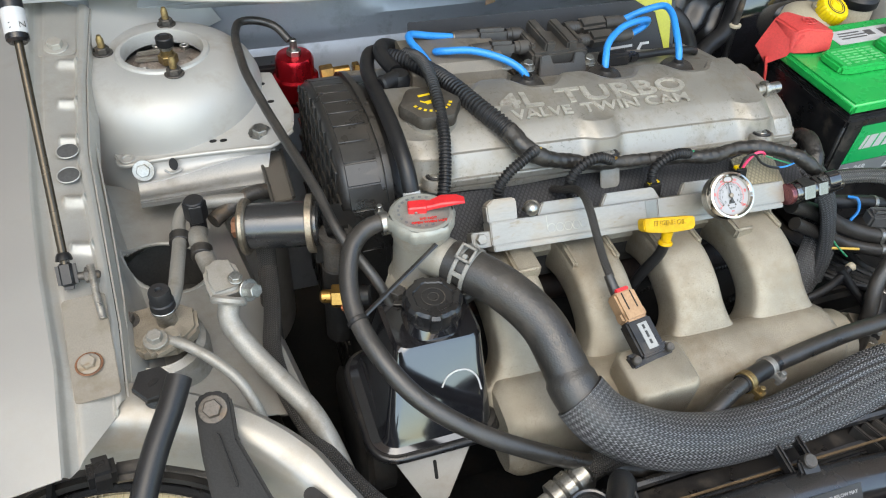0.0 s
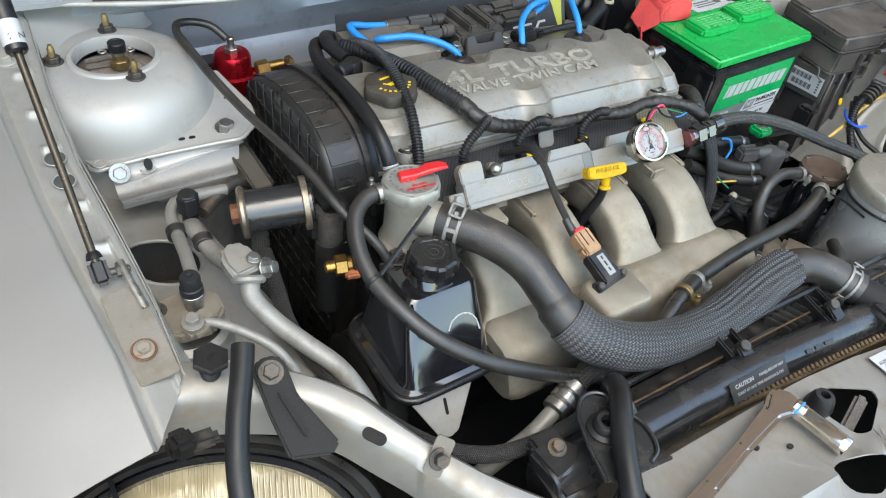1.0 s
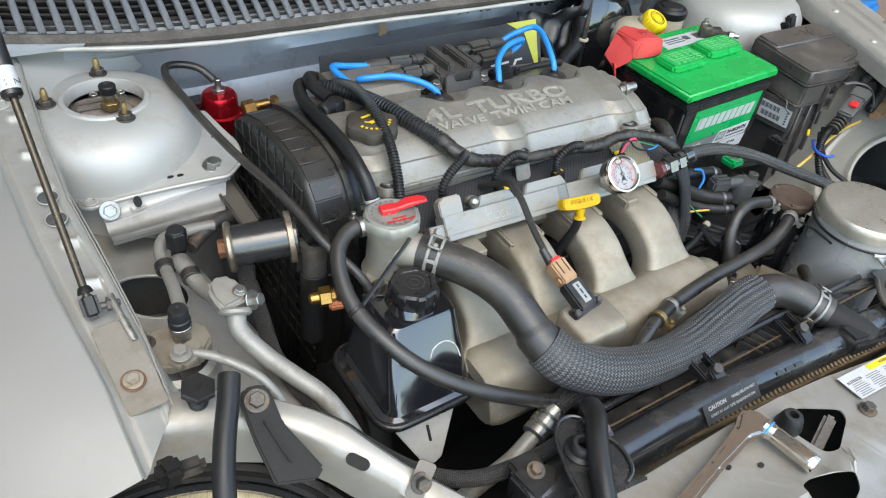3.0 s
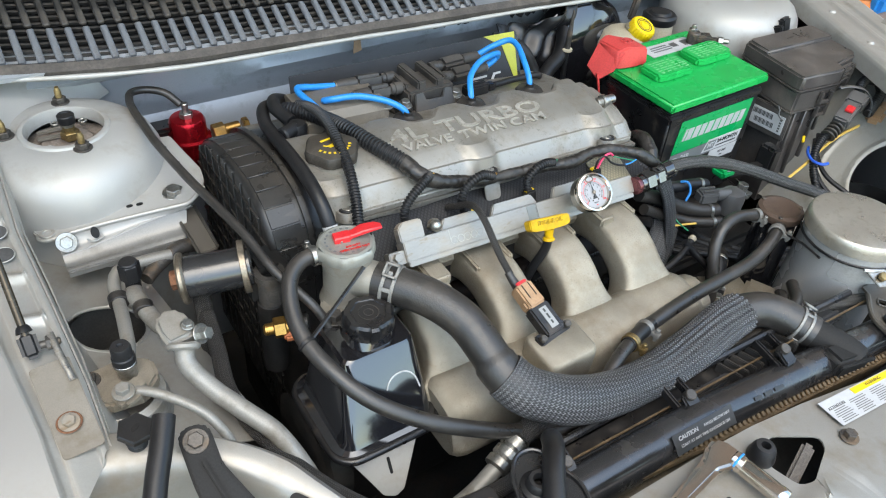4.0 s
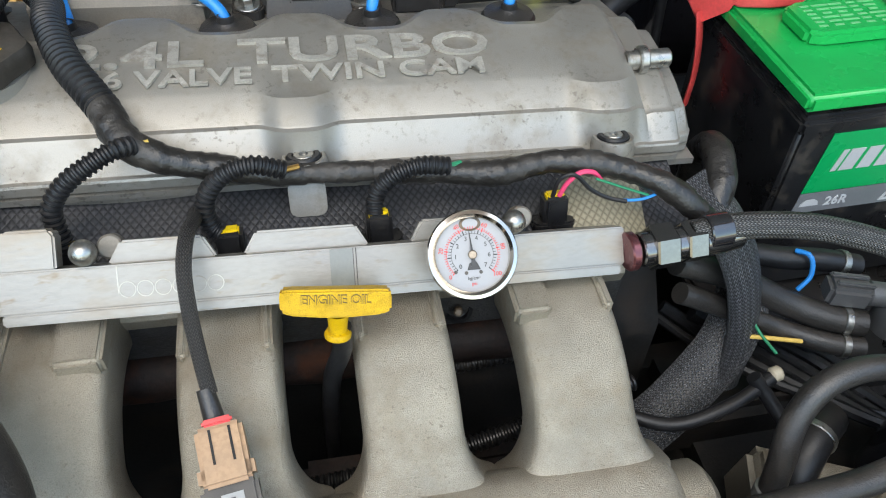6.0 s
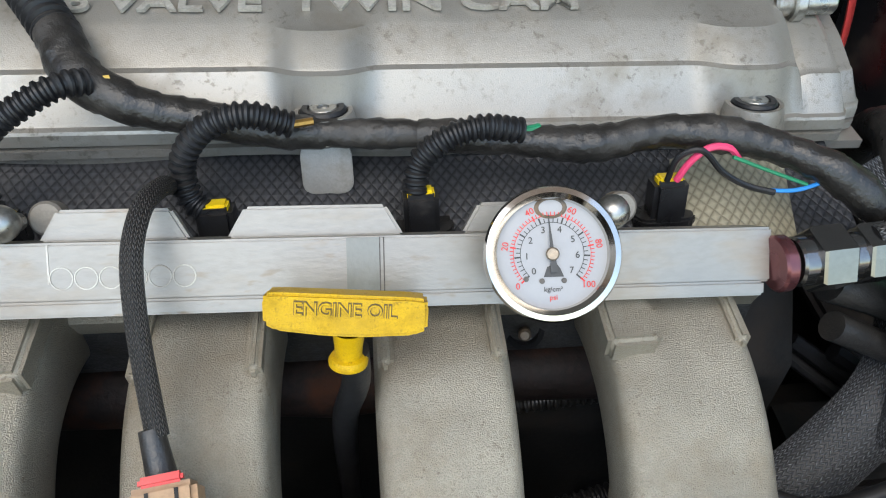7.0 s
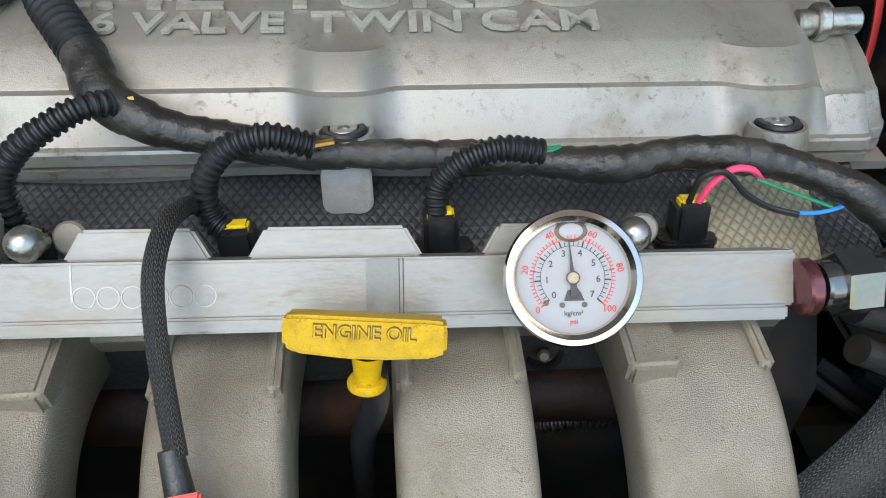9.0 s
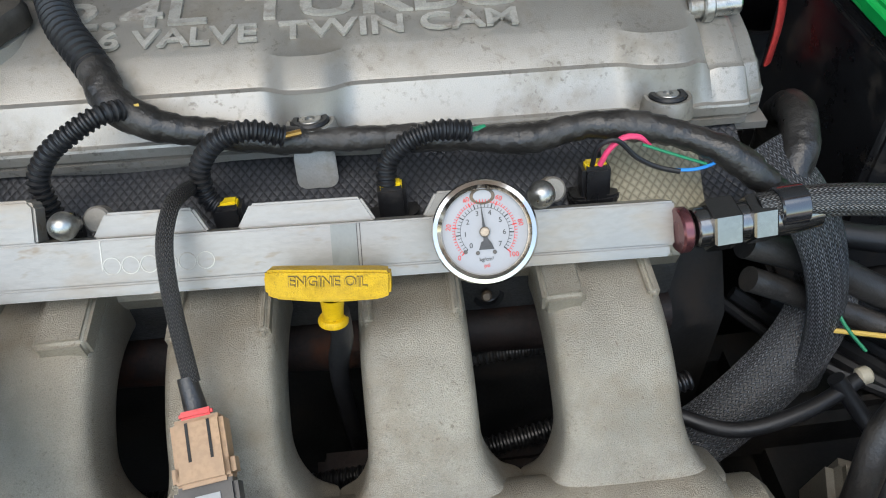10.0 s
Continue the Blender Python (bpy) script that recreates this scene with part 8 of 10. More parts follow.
def wiring():
    ob = thing("engine_loom", (0.40, 0.70, 0.93), "black taped wiring loom lying along the valve cover", "wiring loom", "wiring looms")
    part("ribbed_conduit", tube([(0.190, 0.872, 0.963), (0.205, 0.852, 0.968), (0.222, 0.828, 0.966), (0.2315, 0.790, 0.970), (0.2460, 0.752, 0.966), (0.2570, 0.735, 0.961), (0.2655, 0.7225, 0.9555)], 0.0095, 16, ring=(0.0042, 0.0014)), RUBBER, ob)
    part("taped_trunk", tube([(0.2630, 0.7265, 0.9572), (0.2665, 0.7205, 0.955), (0.274, 0.706, 0.948), (0.292, 0.698, 0.939), (0.320, 0.696, 0.931), (0.345, 0.693, 0.926), (0.375, 0.691, 0.924), (0.410, 0.689, 0.923)], lambda s: 0.0090 + 0.0012 * math.exp(-((s - 0.16) / 0.06) ** 2) - 0.0034 * s + 0.0004 * math.sin(30 * s), 22, 0.002, wrap=(0.012, 0.0009)), TAPE, ob)
    part("taped_branch", tube([(0.405, 0.689, 0.923), (0.440, 0.684, 0.922), (0.475, 0.679, 0.921), (0.505, 0.6805, 0.924), (0.530, 0.6755, 0.924), (0.552, 0.6675, 0.921), (0.571, 0.657, 0.916), (0.590, 0.648, 0.902), (0.612, 0.652, 0.88)], lambda s: 0.0062 + 0.0010 * min(1, s * 4) + 0.0006 * math.sin(26 * s), 22, 0.002, wrap=(0.011, 0.0010)), TAPE, ob)
    part("clip", joined((prism(rounded(0.0215, 0.022, 0.005, 5), 0.0022, 0.0006), facing((0.3665, 0.6915, 0.9060), (1, 0, 0), (0, 0.42, 0.91)))), PIPEALU, ob)
    ribbed("ribbed_loom", [(0.203, 0.862, 0.972), (0.209, 0.845, 0.977), (0.208, 0.81, 0.985), (0.203, 0.765, 0.983), (0.198, 0.725, 0.968), (0.190, 0.693, 0.946), (0.180, 0.668, 0.926), (0.172, 0.650, 0.905), (0.170, 0.64, 0.88)], 0.0060, "thin black ribbed wiring conduit crossing the valve cover")
    bl = thing("breather_hose", (0.15, 0.77, 0.95), "black breather hose arching over the timing cover", "hose")
    part("hose", tube([(0.195, 0.905, 0.952), (0.175, 0.895, 0.958), (0.163, 0.865, 0.958), (0.158, 0.82, 0.963), (0.156, 0.77, 0.966), (0.155, 0.73, 0.963), (0.156, 0.70, 0.948), (0.157, 0.682, 0.925), (0.158, 0.670, 0.90)], 0.0076, 16), RUBBER, bl)
    part("sticker", joined((pipe(0.0080, 0.0072, 0.004), along((0.1568, 0.688, 0.934), (0.157, 0.682, 0.925)))), PAPER, bl)
    pcv = thing("breather_elbow", (0.19, 0.84, 0.95), "black rubber breather elbow on the valve cover", "hose elbow")
    part("elbow", joined((lathe([(0.011, 0), (0.0115, 0.004), (0.0105, 0.006), (0.0115, 0.018), (0.009, 0.024), (0, 0.026)], 24), pose(0.186, 0.826, 0.948)), (rod(0.0085, 0.022, 0.002), along((0.184, 0.826, 0.966), (0.16, 0.815, 0.966)))), RUBBER, pcv)
    part("hose", tube([(0.186, 0.84, 0.965), (0.180, 0.872, 0.968), (0.19, 0.90, 0.962), (0.22, 0.925, 0.94)], 0.008, 14), RUBBER, pcv)
    return ob


wiring()
INJ = ((0.241, 0.668, 0.909), (0.3225, 0.668, 0.908), (0.4045, 0.669, 0.908), (0.5085, 0.670, 0.906))
for k, (x, y, z) in enumerate(INJ):
    inj = thing("fuel_injector", (x, y, z - 0.03), "black fuel injector plug with a yellow clip", "fuel injector", "fuel injectors")
    part("plug", joined((box(0.0145, 0.013, 0.024, 0.002), pose(x, y - 0.001, z - 0.011, -14)), (prism(rounded(0.027, 0.020, 0.006, 4), 0.020, 0.003), pose(x, y - 0.004, z - 0.036, -14))), PLASTIC, inj)
    part("yellow_clip", joined((box(0.011, 0.007, 0.004, 0.001), pose(x, y + 0.001, z, -14))), YELLOWCAP, inj)
    part("body", joined((rod(0.007, 0.03, 0.001), pose(x, y - 0.006, z - 0.058, -14))), DARKSTEEL, inj)
    tails = (((0.280, 0.697, 0.950), (0.2725, 0.690, 0.953), (0.2592, 0.684, 0.949), (0.2467, 0.680, 0.942), (0.2375, 0.676, 0.930), (0.2385, 0.670, 0.909)),
             ((0.3560, 0.682, 0.936), (0.3400, 0.680, 0.943), (0.3245, 0.679, 0.939), (0.3130, 0.677, 0.925), (0.3135, 0.672, 0.910), (0.3200, 0.668, 0.905)),
             ((0.4460, 0.681, 0.928), (0.4297, 0.679, 0.932), (0.4155, 0.677, 0.929), (0.4045, 0.675, 0.919), (0.4025, 0.670, 0.908)))
    if k < 3:
        part("ribbed_pigtail", tube(tails[k], 0.0054, 14, ring=(0.0034, 0.0012)), RUBBER, inj)
        e = Vector(tails[k][0])
        part("wire_end", tube([e, e + Vector((0.008, 0.003, -0.001))], 0.0016, 8, 0.003), (YELWIRE, BRASS, GREENWIRE)[k], inj)
    else:
        part("pink_wire", tube([(0.5100, 0.668, 0.908), (0.5140, 0.668, 0.918), (0.5206, 0.668, 0.9243), (0.5288, 0.668, 0.9232), (0.5337, 0.668, 0.918)], 0.0015, 8, 0.002), PINK, inj)
        part("black_wire", tube([(0.5060, 0.668, 0.908), (0.5085, 0.668, 0.9206), (0.516, 0.667, 0.9240), (0.5270, 0.664, 0.9140), (0.5370, 0.661, 0.9090), (0.548, 0.658, 0.907)], 0.0013, 8, 0.002), RUBBER, inj)
        part("blue_wire", tube([(0.545, 0.660, 0.9068), (0.555, 0.658, 0.9075), (0.5609, 0.657, 0.9097), (0.5697, 0.655, 0.917)], 0.0009, 8, 0.002), BLUE, inj)
        part("green_wire", tube([(0.5287, 0.664, 0.922), (0.545, 0.661, 0.9158), (0.5607, 0.658, 0.9103)], 0.0008, 8, 0.002), GREENWIRE, inj)


def map_sensor():
    ob = thing("pressure_sensor", (0.32, 0.515, 0.85), "black manifold pressure sensor with a tan connector", "sensor")
    m = facing((0.3205, 0.5175, 0.8595), (1, 0.14, 0.0), (-0.15, 0.90, 0.40))
    part("body", joined((joined((box(0.026, 0.034, 0.014, 0.002), pose(0, 0.008, 0.002)), (box(0.044, 0.014, 0.012, 0.002), pose(0, -0.008, -0.004))), m)), PLASTIC, ob)
    part("label", joined((joined((box(0.010, 0.024, 0.0006), pose(0.001, 0.008, 0.0093))), m)), GREYMARK, ob, "small grey printed label")
    part("label_print", joined((joined((box(0.0022, 0.004, 0.0004), pose(0.001, 0.002, 0.0097)), (box(0.0022, 0.006, 0.0004), pose(0.001, 0.009, 0.0097)), (box(0.0022, 0.004, 0.0004), pose(0.001, 0.016, 0.0097))), m)), INK, ob)
    part("connector", joined((joined((box(0.022, 0.028, 0.016, 0.002), pose(0, 0.038, 0.002)), (box(0.026, 0.010, 0.012, 0.002), pose(0, 0.030, 0.002))), m)), TAN, ob, "tan plastic connector")
    part("connector_slot", joined((joined((box(0.0012, 0.016, 0.0006), pose(-0.004, 0.042, 0.0101)), (box(0.0012, 0.016, 0.0006), pose(0.005, 0.042, 0.0101))), m)), DARK, ob)
    part("red_lock", joined((joined((box(0.014, 0.0035, 0.004, 0.001), pose(0, 0.0535, 0.007))), m)), RED, ob)
    for x in (-0.018, 0.018):
        part("screw", joined((joined((rod(0.004, 0.006, 0.001, 14), pose(x, -0.008, 0.002))), m)), DARKSTEEL, ob)
    lm = thing("sensor_loom", (0.31, 0.61, 0.92), "black braided sensor lead draped over the fuel rail", "wiring loom", "wiring looms")
    part("braid", tube([(0.3030, 0.690, 0.905), (0.3060, 0.674, 0.916), (0.3085, 0.660, 0.927), (0.307, 0.642, 0.934), (0.3055, 0.624, 0.930), (0.306, 0.608, 0.917), (0.308, 0.593, 0.902), (0.311, 0.578, 0.889)], 0.0038, 14, 0.003), LOOMBRAID, lm)
    part("heat_shrink", tube([(0.309, 0.580, 0.891), (0.312, 0.568, 0.881), (0.314, 0.560, 0.876)], lambda s: 0.0042 + 0.0014 * s, 14, 0.003), RUBBER_GREY, lm)
    return ob


map_sensor()


def fuel_line():
    ob = thing("fuel_line", (0.73, 0.61, 0.87), "steel-braided fuel line curving to the silver canister", "hose", "braided hoses")
    part("hose", tube([(0.578, 0.631, 0.901), (0.60, 0.632, 0.903), (0.65, 0.629, 0.899), (0.70, 0.620, 0.886), (0.745, 0.606, 0.870), (0.80, 0.584, 0.847), (0.85, 0.560, 0.828), (0.885, 0.525, 0.815), (0.895, 0.48, 0.81), (0.87, 0.425, 0.808), (0.83, 0.400, 0.806), (0.785, 0.394, 0.804), (0.735, 0.405, 0.801), (0.693, 0.419, 0.799), (0.607, 0.427, 0.799), (0.495, 0.436, 0.794), (0.40, 0.442, 0.788), (0.30, 0.442, 0.782)], 0.0080, 16, 0.005), STEELBRAID, ob)
    part("end_collar", joined((pipe(0.0102, 0.0085, 0.014, 0.0008), along((0.586, 0.631, 0.902), (0.61, 0.632, 0.903)))), GLOSSBLACK, ob, "black crimped end collar")
    return ob


fuel_line()


def canister():
    ob = thing("catch_canister", (0.763, 0.456, 0.72), "silver-lidded round canister with a dull grey body", "canister")
    c = (0.771, 0.459)
    part("body", joined((lathe([(0.0592, 0.866), (0.0597, 0.862), (0.0592, 0.842), (0.0594, 0.80), (0.0605, 0.74), (0.062, 0.66), (0, 0.66)], 56), pose(*c, 0))), CANBODY, ob)
    part("lid", joined((lathe([(0.0602, 0.859), (0.0616, 0.860), (0.0616, 0.8705), (0.0608, 0.8750), (0.0592, 0.8778), (0.0578, 0.8786), (0.0570, 0.8788), (0.03, 0.8792), (0, 0.8793)], 64), pose(*c, 0))), SILVERCAN, ob)
    part("tab", joined((prism([(-0.016, 0.010), (0.016, 0.010), (0.010, -0.008), (0.006, -0.016), (-0.006, -0.016), (-0.010, -0.006)], 0.003, 0.0008), facing((0.7425, 0.4015, 0.8425), (0.93, -0.36, 0.0), (0.30, 0.80, 0.40)))), STEEL, ob)
    part("weld_bead", tube([(0.728, 0.4125, 0.848), (0.736, 0.4065, 0.848), (0.745, 0.4030, 0.848), (0.755, 0.4010, 0.848)], 0.0022, 8, 0.003), CANBODY, ob)
    part("tab_bolt", joined((hexnut(0.0058, 0.0055), along((0.7415, 0.3955, 0.8440), (0.7400, 0.390, 0.856)))), BRASSWORN, ob)
    part("cable_tie", joined((pipe(0.0624, 0.0604, 0.003, 0.0003, 56), pose(*c, 0.848))), PLASTIC, ob)
    part("tie_tail", tube([(0.715, 0.523, 0.835), (0.7115, 0.49, 0.842), (0.7065, 0.457, 0.842)], 0.0015, 6), PLASTIC, ob)
    return ob


canister()


def breather_pot():
    ob = thing("breather_pot", (0.745, 0.546, 0.75), "brown-lidded black breather pot with two hose spigots", "canister")
    c = (0.745, 0.546)
    part("body", joined((lathe([(0.026, 0.838), (0.027, 0.82), (0.027, 0.72), (0, 0.72)], 36), pose(*c, 0))), GLOSSBLACK, ob)
    part("lid", joined((lathe([(0.0285, 0.836), (0.0300, 0.839), (0.0295, 0.846), (0.024, 0.8475), (0.0225, 0.8468), (0, 0.848)], 40), pose(*c, 0))), BROWNCAP, ob)
    for a in (100, 215, 330):
        p = (c[0] + 0.026 * math.cos(radians(a)), c[1] + 0.026 * math.sin(radians(a)), 0.846)
        part("screw", joined((rod(0.003, 0.003, 0.0008, 14), pose(*p))), DARKSTEEL, ob)
    h1 = thing("breather_hose", (0.65, 0.55, 0.82), "grey-black breather hose arching to the pot", "hose", "breather hoses")
    part("hose", tube([(0.718, 0.556, 0.836), (0.700, 0.560, 0.841), (0.670, 0.562, 0.845), (0.645, 0.558, 0.840), (0.630, 0.550, 0.822), (0.623, 0.537, 0.797), (0.619, 0.527, 0.770), (0.617, 0.52, 0.74)], 0.0078, 18), RUBBER_GREY, h1)
    clamp("clamp", (0.714, 0.557, 0.838), (-1, 0.1, 0.15), 0.0080, CLAMPZINC, h1, 0.006)
    clamp("clamp", (0.620, 0.530, 0.778), (-0.1, -0.2, -1), 0.0080, CLAMPZINC, h1, 0.008)
    h2 = thing("breather_hose", (0.57, 0.50, 0.82), "grey-black hose from the pot to the manifold front", "hose", "breather hoses")
    part("hose", tube([(0.728, 0.530, 0.834), (0.715, 0.524, 0.836), (0.690, 0.515, 0.829), (0.655, 0.508, 0.822), (0.60, 0.503, 0.822), (0.54, 0.499, 0.824), (0.49, 0.493, 0.826), (0.445, 0.487, 0.826)], 0.0082, 18), RUBBER_GREY, h2)
    clamp("clamp", (0.715, 0.524, 0.836), (-1, -0.4, 0.0), 0.0086, CLAMPZINC, h2, 0.009)
    part("joiner", tube([(0.450, 0.488, 0.826), (0.425, 0.481, 0.830), (0.398, 0.472, 0.834)], 0.0086, 16), PLASTIC, h2)
    clamp("clamp", (0.442, 0.4865, 0.8265), (-1, -0.3, 0.1), 0.0086, CLAMPZINC, h2, 0.007)
    clamp("clamp", (0.408, 0.475, 0.8325), (-1, -0.3, 0.1), 0.0088, BRASSWORN, h2, 0.007)
    part("lower_hose", tube([(0.400, 0.4725, 0.834), (0.38, 0.465, 0.835), (0.35, 0.452, 0.828), (0.31, 0.44, 0.80)], 0.0075, 14), RUBBER_GREY, h2)
    return ob


breather_pot()


def battery():
    ob = thing("battery", (0.805, 0.805, 0.72), "black car battery with a bright green lid and label", "car battery")
    w = Matrix.Translation((0.8045, 0.8105, 0.9215)) @ pose(0, 0, 0, 0, -1.4, 0.2)

    def put_on(bm, x=0, y=0, z=0, rx=0, ry=0, rz=0):
        return joined((bm, w @ pose(x, y, z, rx, ry, rz)))
    part("case", put_on(box(0.198, 0.165, 0.180, 0.004, 3), 0, 0, -0.112), PLASTIC, ob)
    part("case_rim", put_on(box(0.202, 0.169, 0.012, 0.003), 0, 0, -0.030), PLASTIC, ob)
    part("lid", put_on(box(0.208, 0.172, 0.015, 0.004, 3), 0, 0, -0.0085), GREEN, ob)
    for x, y, rz in ((-0.038, -0.006, 0), (0.055, 0.003, 0)):
        vc = part("vent_cover", put_on(prism([(-0.038, -0.018), (-0.028, -0.024), (0.030, -0.024), (0.040, -0.016), (0.040, 0.016), (0.030, 0.024), (-0.028, 0.024), (-0.038, 0.018)], 0.012, 0.003), x, y, -0.002, 0, 0, rz), GREEN, ob)
        bars = bmesh.new()
        for r in range(6):
            for q in range(5):
                put(bars, box(0.007 + 0.003 * ((r * q) % 3), 0.0022, 0.0003), pose(-0.024 + 0.0125 * q, -0.014 + 0.0056 * r, 0.0))
        part("moulded_print", put_on(bars, x, y, 0.0102), GREENPRINT, vc)
    lab = part("top_label", put_on(box(0.100, 0.032, 0.0006), 0.028, 0.051, -0.0006), PAPER, ob, "white top label with printing")
    part("top_print", put_on(joined((box(0.034, 0.003, 0.0003), pose(-0.02, 0.007, 0)), (box(0.044, 0.0024, 0.0003), pose(-0.018, 0.001, 0)), (box(0.040, 0.0024, 0.0003), pose(-0.02, -0.005, 0)), (box(0.018, 0.016, 0.0003), pose(0.036, 0, 0)), (box(0.012, 0.012, 0.0003), pose(0.010, 0.002, 0))), 0.030, 0.052, -0.0002), GREYPOLY, lab)
    # front label: green band with plain white brand bars, grey strip, white patches
    f = w @ facing((0.006, -0.0828, -0.0675), (1, 0, 0), (0, 0, 1))
    fl = part("front_label", joined((prism([(-0.082, -0.026), (0.076, -0.026), (0.079, 0.030), (-0.077, 0.030)], 0.0006), f)), GREEN_LABEL, ob, "green front label with white brand bars")
    for wd, x0 in ((0.0034, -0.0660), (0.0088, -0.0565), (0.0084, -0.0425), (0.0080, -0.0290), (0.0086, -0.0150), (0.0086, -0.0005), (0.0082, 0.0130), (0.0092, 0.0265), (0.0082, 0.0405), (0.0080, 0.0535)):
        part("brand_bar", joined((joined((prism([(-wd * 0.65 - 0.0020, -0.0098), (wd * 0.65 - 0.0020, -0.0098), (wd * 0.65 + 0.0020, 0.0098), (-wd * 0.65 + 0.0020, 0.0098)], 0.0004), pose(x0 * 1.04 + 0.006, 0.004, 0.0006))), f)), WHITE, fl)
    part("grey_strip", joined((prism([(-0.0835, -0.047), (0.074, -0.047), (0.076, -0.027), (-0.082, -0.027)], 0.0005), f)), GREYLABEL, ob)
    part("white_patch", joined((joined((prism([(-0.010, -0.044), (0.070, -0.044), (0.075, -0.023), (0.000, -0.023)], 0.0010)), (prism([(0.008, -0.066), (0.070, -0.066), (0.074, -0.046), (0.012, -0.046)], 0.0009))), f)), PAPER, ob)
    part("patch_block", joined((prism([(-0.006, -0.041), (0.015, -0.041), (0.0195, -0.026), (0.000, -0.026)], 0.0013), f)), GREYLABEL, ob)
    part("patch_print", joined((joined((lettering("24-MONTH", 0.0092, 0.0002, 0.0003), pose(0.0445, -0.0305, 0.0012)), (box(0.046, 0.0022, 0.0002), pose(0.0435, -0.0385, 0.0011)), (lettering("MT-26R", 0.0060, 0.0002), pose(0.041, -0.0535, 0.0011)), (box(0.006, 0.0022, 0.0002), pose(0.041, -0.0605, 0.0010))), f)), INK, ob)
    part("patch_letters", joined((joined((lettering("MT", 0.0110, 0.0002, 0.0003), pose(0.0075, -0.0335, 0.0015))), f)), WHITE, ob)
    part("size_print", joined((joined((lettering("26R", 0.0120, 0.0002, 0.0003), pose(-0.049, -0.0375, 0.0008)), (prism([(-0.079, -0.040), (-0.063, -0.040), (-0.0645, -0.036), (-0.068, -0.0335), (-0.075, -0.0335), (-0.0785, -0.037)], 0.0003), pose(0, 0, 0.0006))), f)), PAPER, ob)
    # terminals
    hood = loft([[(x, y0, z0), (x, y1, z1), (x, y1 - 0.004, z1 + 0.004 + h), (x, y0 + 0.004, z0 + 0.004 + h)] for x, y0, y1, z0, z1, h in ((-0.030, -0.012, 0.030, -0.004, -0.008, 0.012), (-0.026, -0.018, 0.034, -0.004, -0.006, 0.024), (-0.014, -0.023, 0.036, -0.003, -0.003, 0.028), (0.000, -0.026, 0.026, -0.003, -0.003, 0.026), (0.022, -0.026, 0.012, -0.003, -0.003, 0.022), (0.030, -0.020, 0.006, -0.003, -0.003, 0.014))])
    bmesh.ops.bevel(hood, geom=hood.edges[:], offset=0.003, segments=2, affect="EDGES", clamp_overlap=True)
    rc = part("terminal_cover", put_on(hood, -0.074, 0.050, 0.004), REDCOVER, ob, "faded red terminal cover")
    part("plus_sign", put_on(joined((pipe(0.0095, 0.0082, 0.001), pose(0, 0, 0)), (box(0.012, 0.002, 0.001), pose(0, 0, 0.0005)), (box(0.002, 0.012, 0.001), pose(0, 0, 0.0005))), -0.074, 0.050, 0.0325), REDCOVER, rc)
    flap = loft([[(x, y + d, z) for x, y, z in ((-0.094, 0.030, 0.026), (-0.098, 0.078, 0.026), (-0.124, 0.070, -0.006), (-0.117, 0.052, -0.022), (-0.104, 0.036, -0.004))] for d in (0.0, 0.003)])
    part("cover_flap", put_on(flap, 0, 0, 0), REDCOVER, rc)
    part("cover_strap", put_on(tube([(-0.117, 0.056, -0.012), (-0.114, 0.050, -0.035), (-0.112, 0.046, -0.065), (-0.114, 0.044, -0.095)], 0.0070, 10, 0.005, flat=0.3)), REDCOVER, rc)
    part("negative_clamp", put_on(joined((rod(0.010, 0.020, 0.002), pose(0, 0, 0)), (box(0.034, 0.020, 0.012, 0.003), pose(0.010, -0.006, 0.010, 0, 0, -35)), (box(0.020, 0.012, 0.010, 0.002), pose(0.028, -0.020, 0.006, 0, 0, -35))), 0.074, 0.046, -0.002), DARKSTEEL, ob)
    part("clamp_bolt", put_on(joined((hexnut(0.0065, 0.008), pose(0, 0, 0, 90, 0, 50)), (rod(0.004, 0.018, 0.001), pose(0, 0, 0, 90, 0, 50))), 0.104, 0.022, 0.006), STEEL, ob)
    part("clamp_nut", put_on(joined((hexnut(0.0065, 0.006), pose(0, 0, 0)), (rod(0.0036, 0.010, 0.001), pose(0, 0, 0.002))), 0.074, 0.050, 0.016), STEEL, ob)
    part("post_top", put_on(rod(0.0075, 0.006, 0.0015), 0.086, 0.040, 0.008), CLAMPZINC, ob)
    tray = thing("battery_tray", (0.80, 0.80, 0.70), "black battery tray with a green-edged hold-down bolt", "battery tray")
    part("tray", joined((box(0.25, 0.22, 0.012, 0.004), pose(0.805, 0.80, 0.708))), PLASTIC, tray)
    part("hold_down", joined((box(0.030, 0.026, 0.014, 0.004), pose(0.828, 0.695, 0.790))), GREEN_LABEL, tray)
    bolt("bolt", (0.830, 0.694, 0.797), (0, -0.2, 1), 0.007, STEEL, tray)
    part("side_arm", joined((box(0.10, 0.020, 0.012, 0.004), pose(0.88, 0.69, 0.780, 0, 4, -5)), (box(0.02, 0.03, 0.05, 0.004), pose(0.92, 0.685, 0.79))), PLASTIC, tray)
    part("prop", joined((box(0.22, 0.18, 0.27, 0.01), pose(0.805, 0.80, 0.565))), DARK, tray)
    return ob


battery()


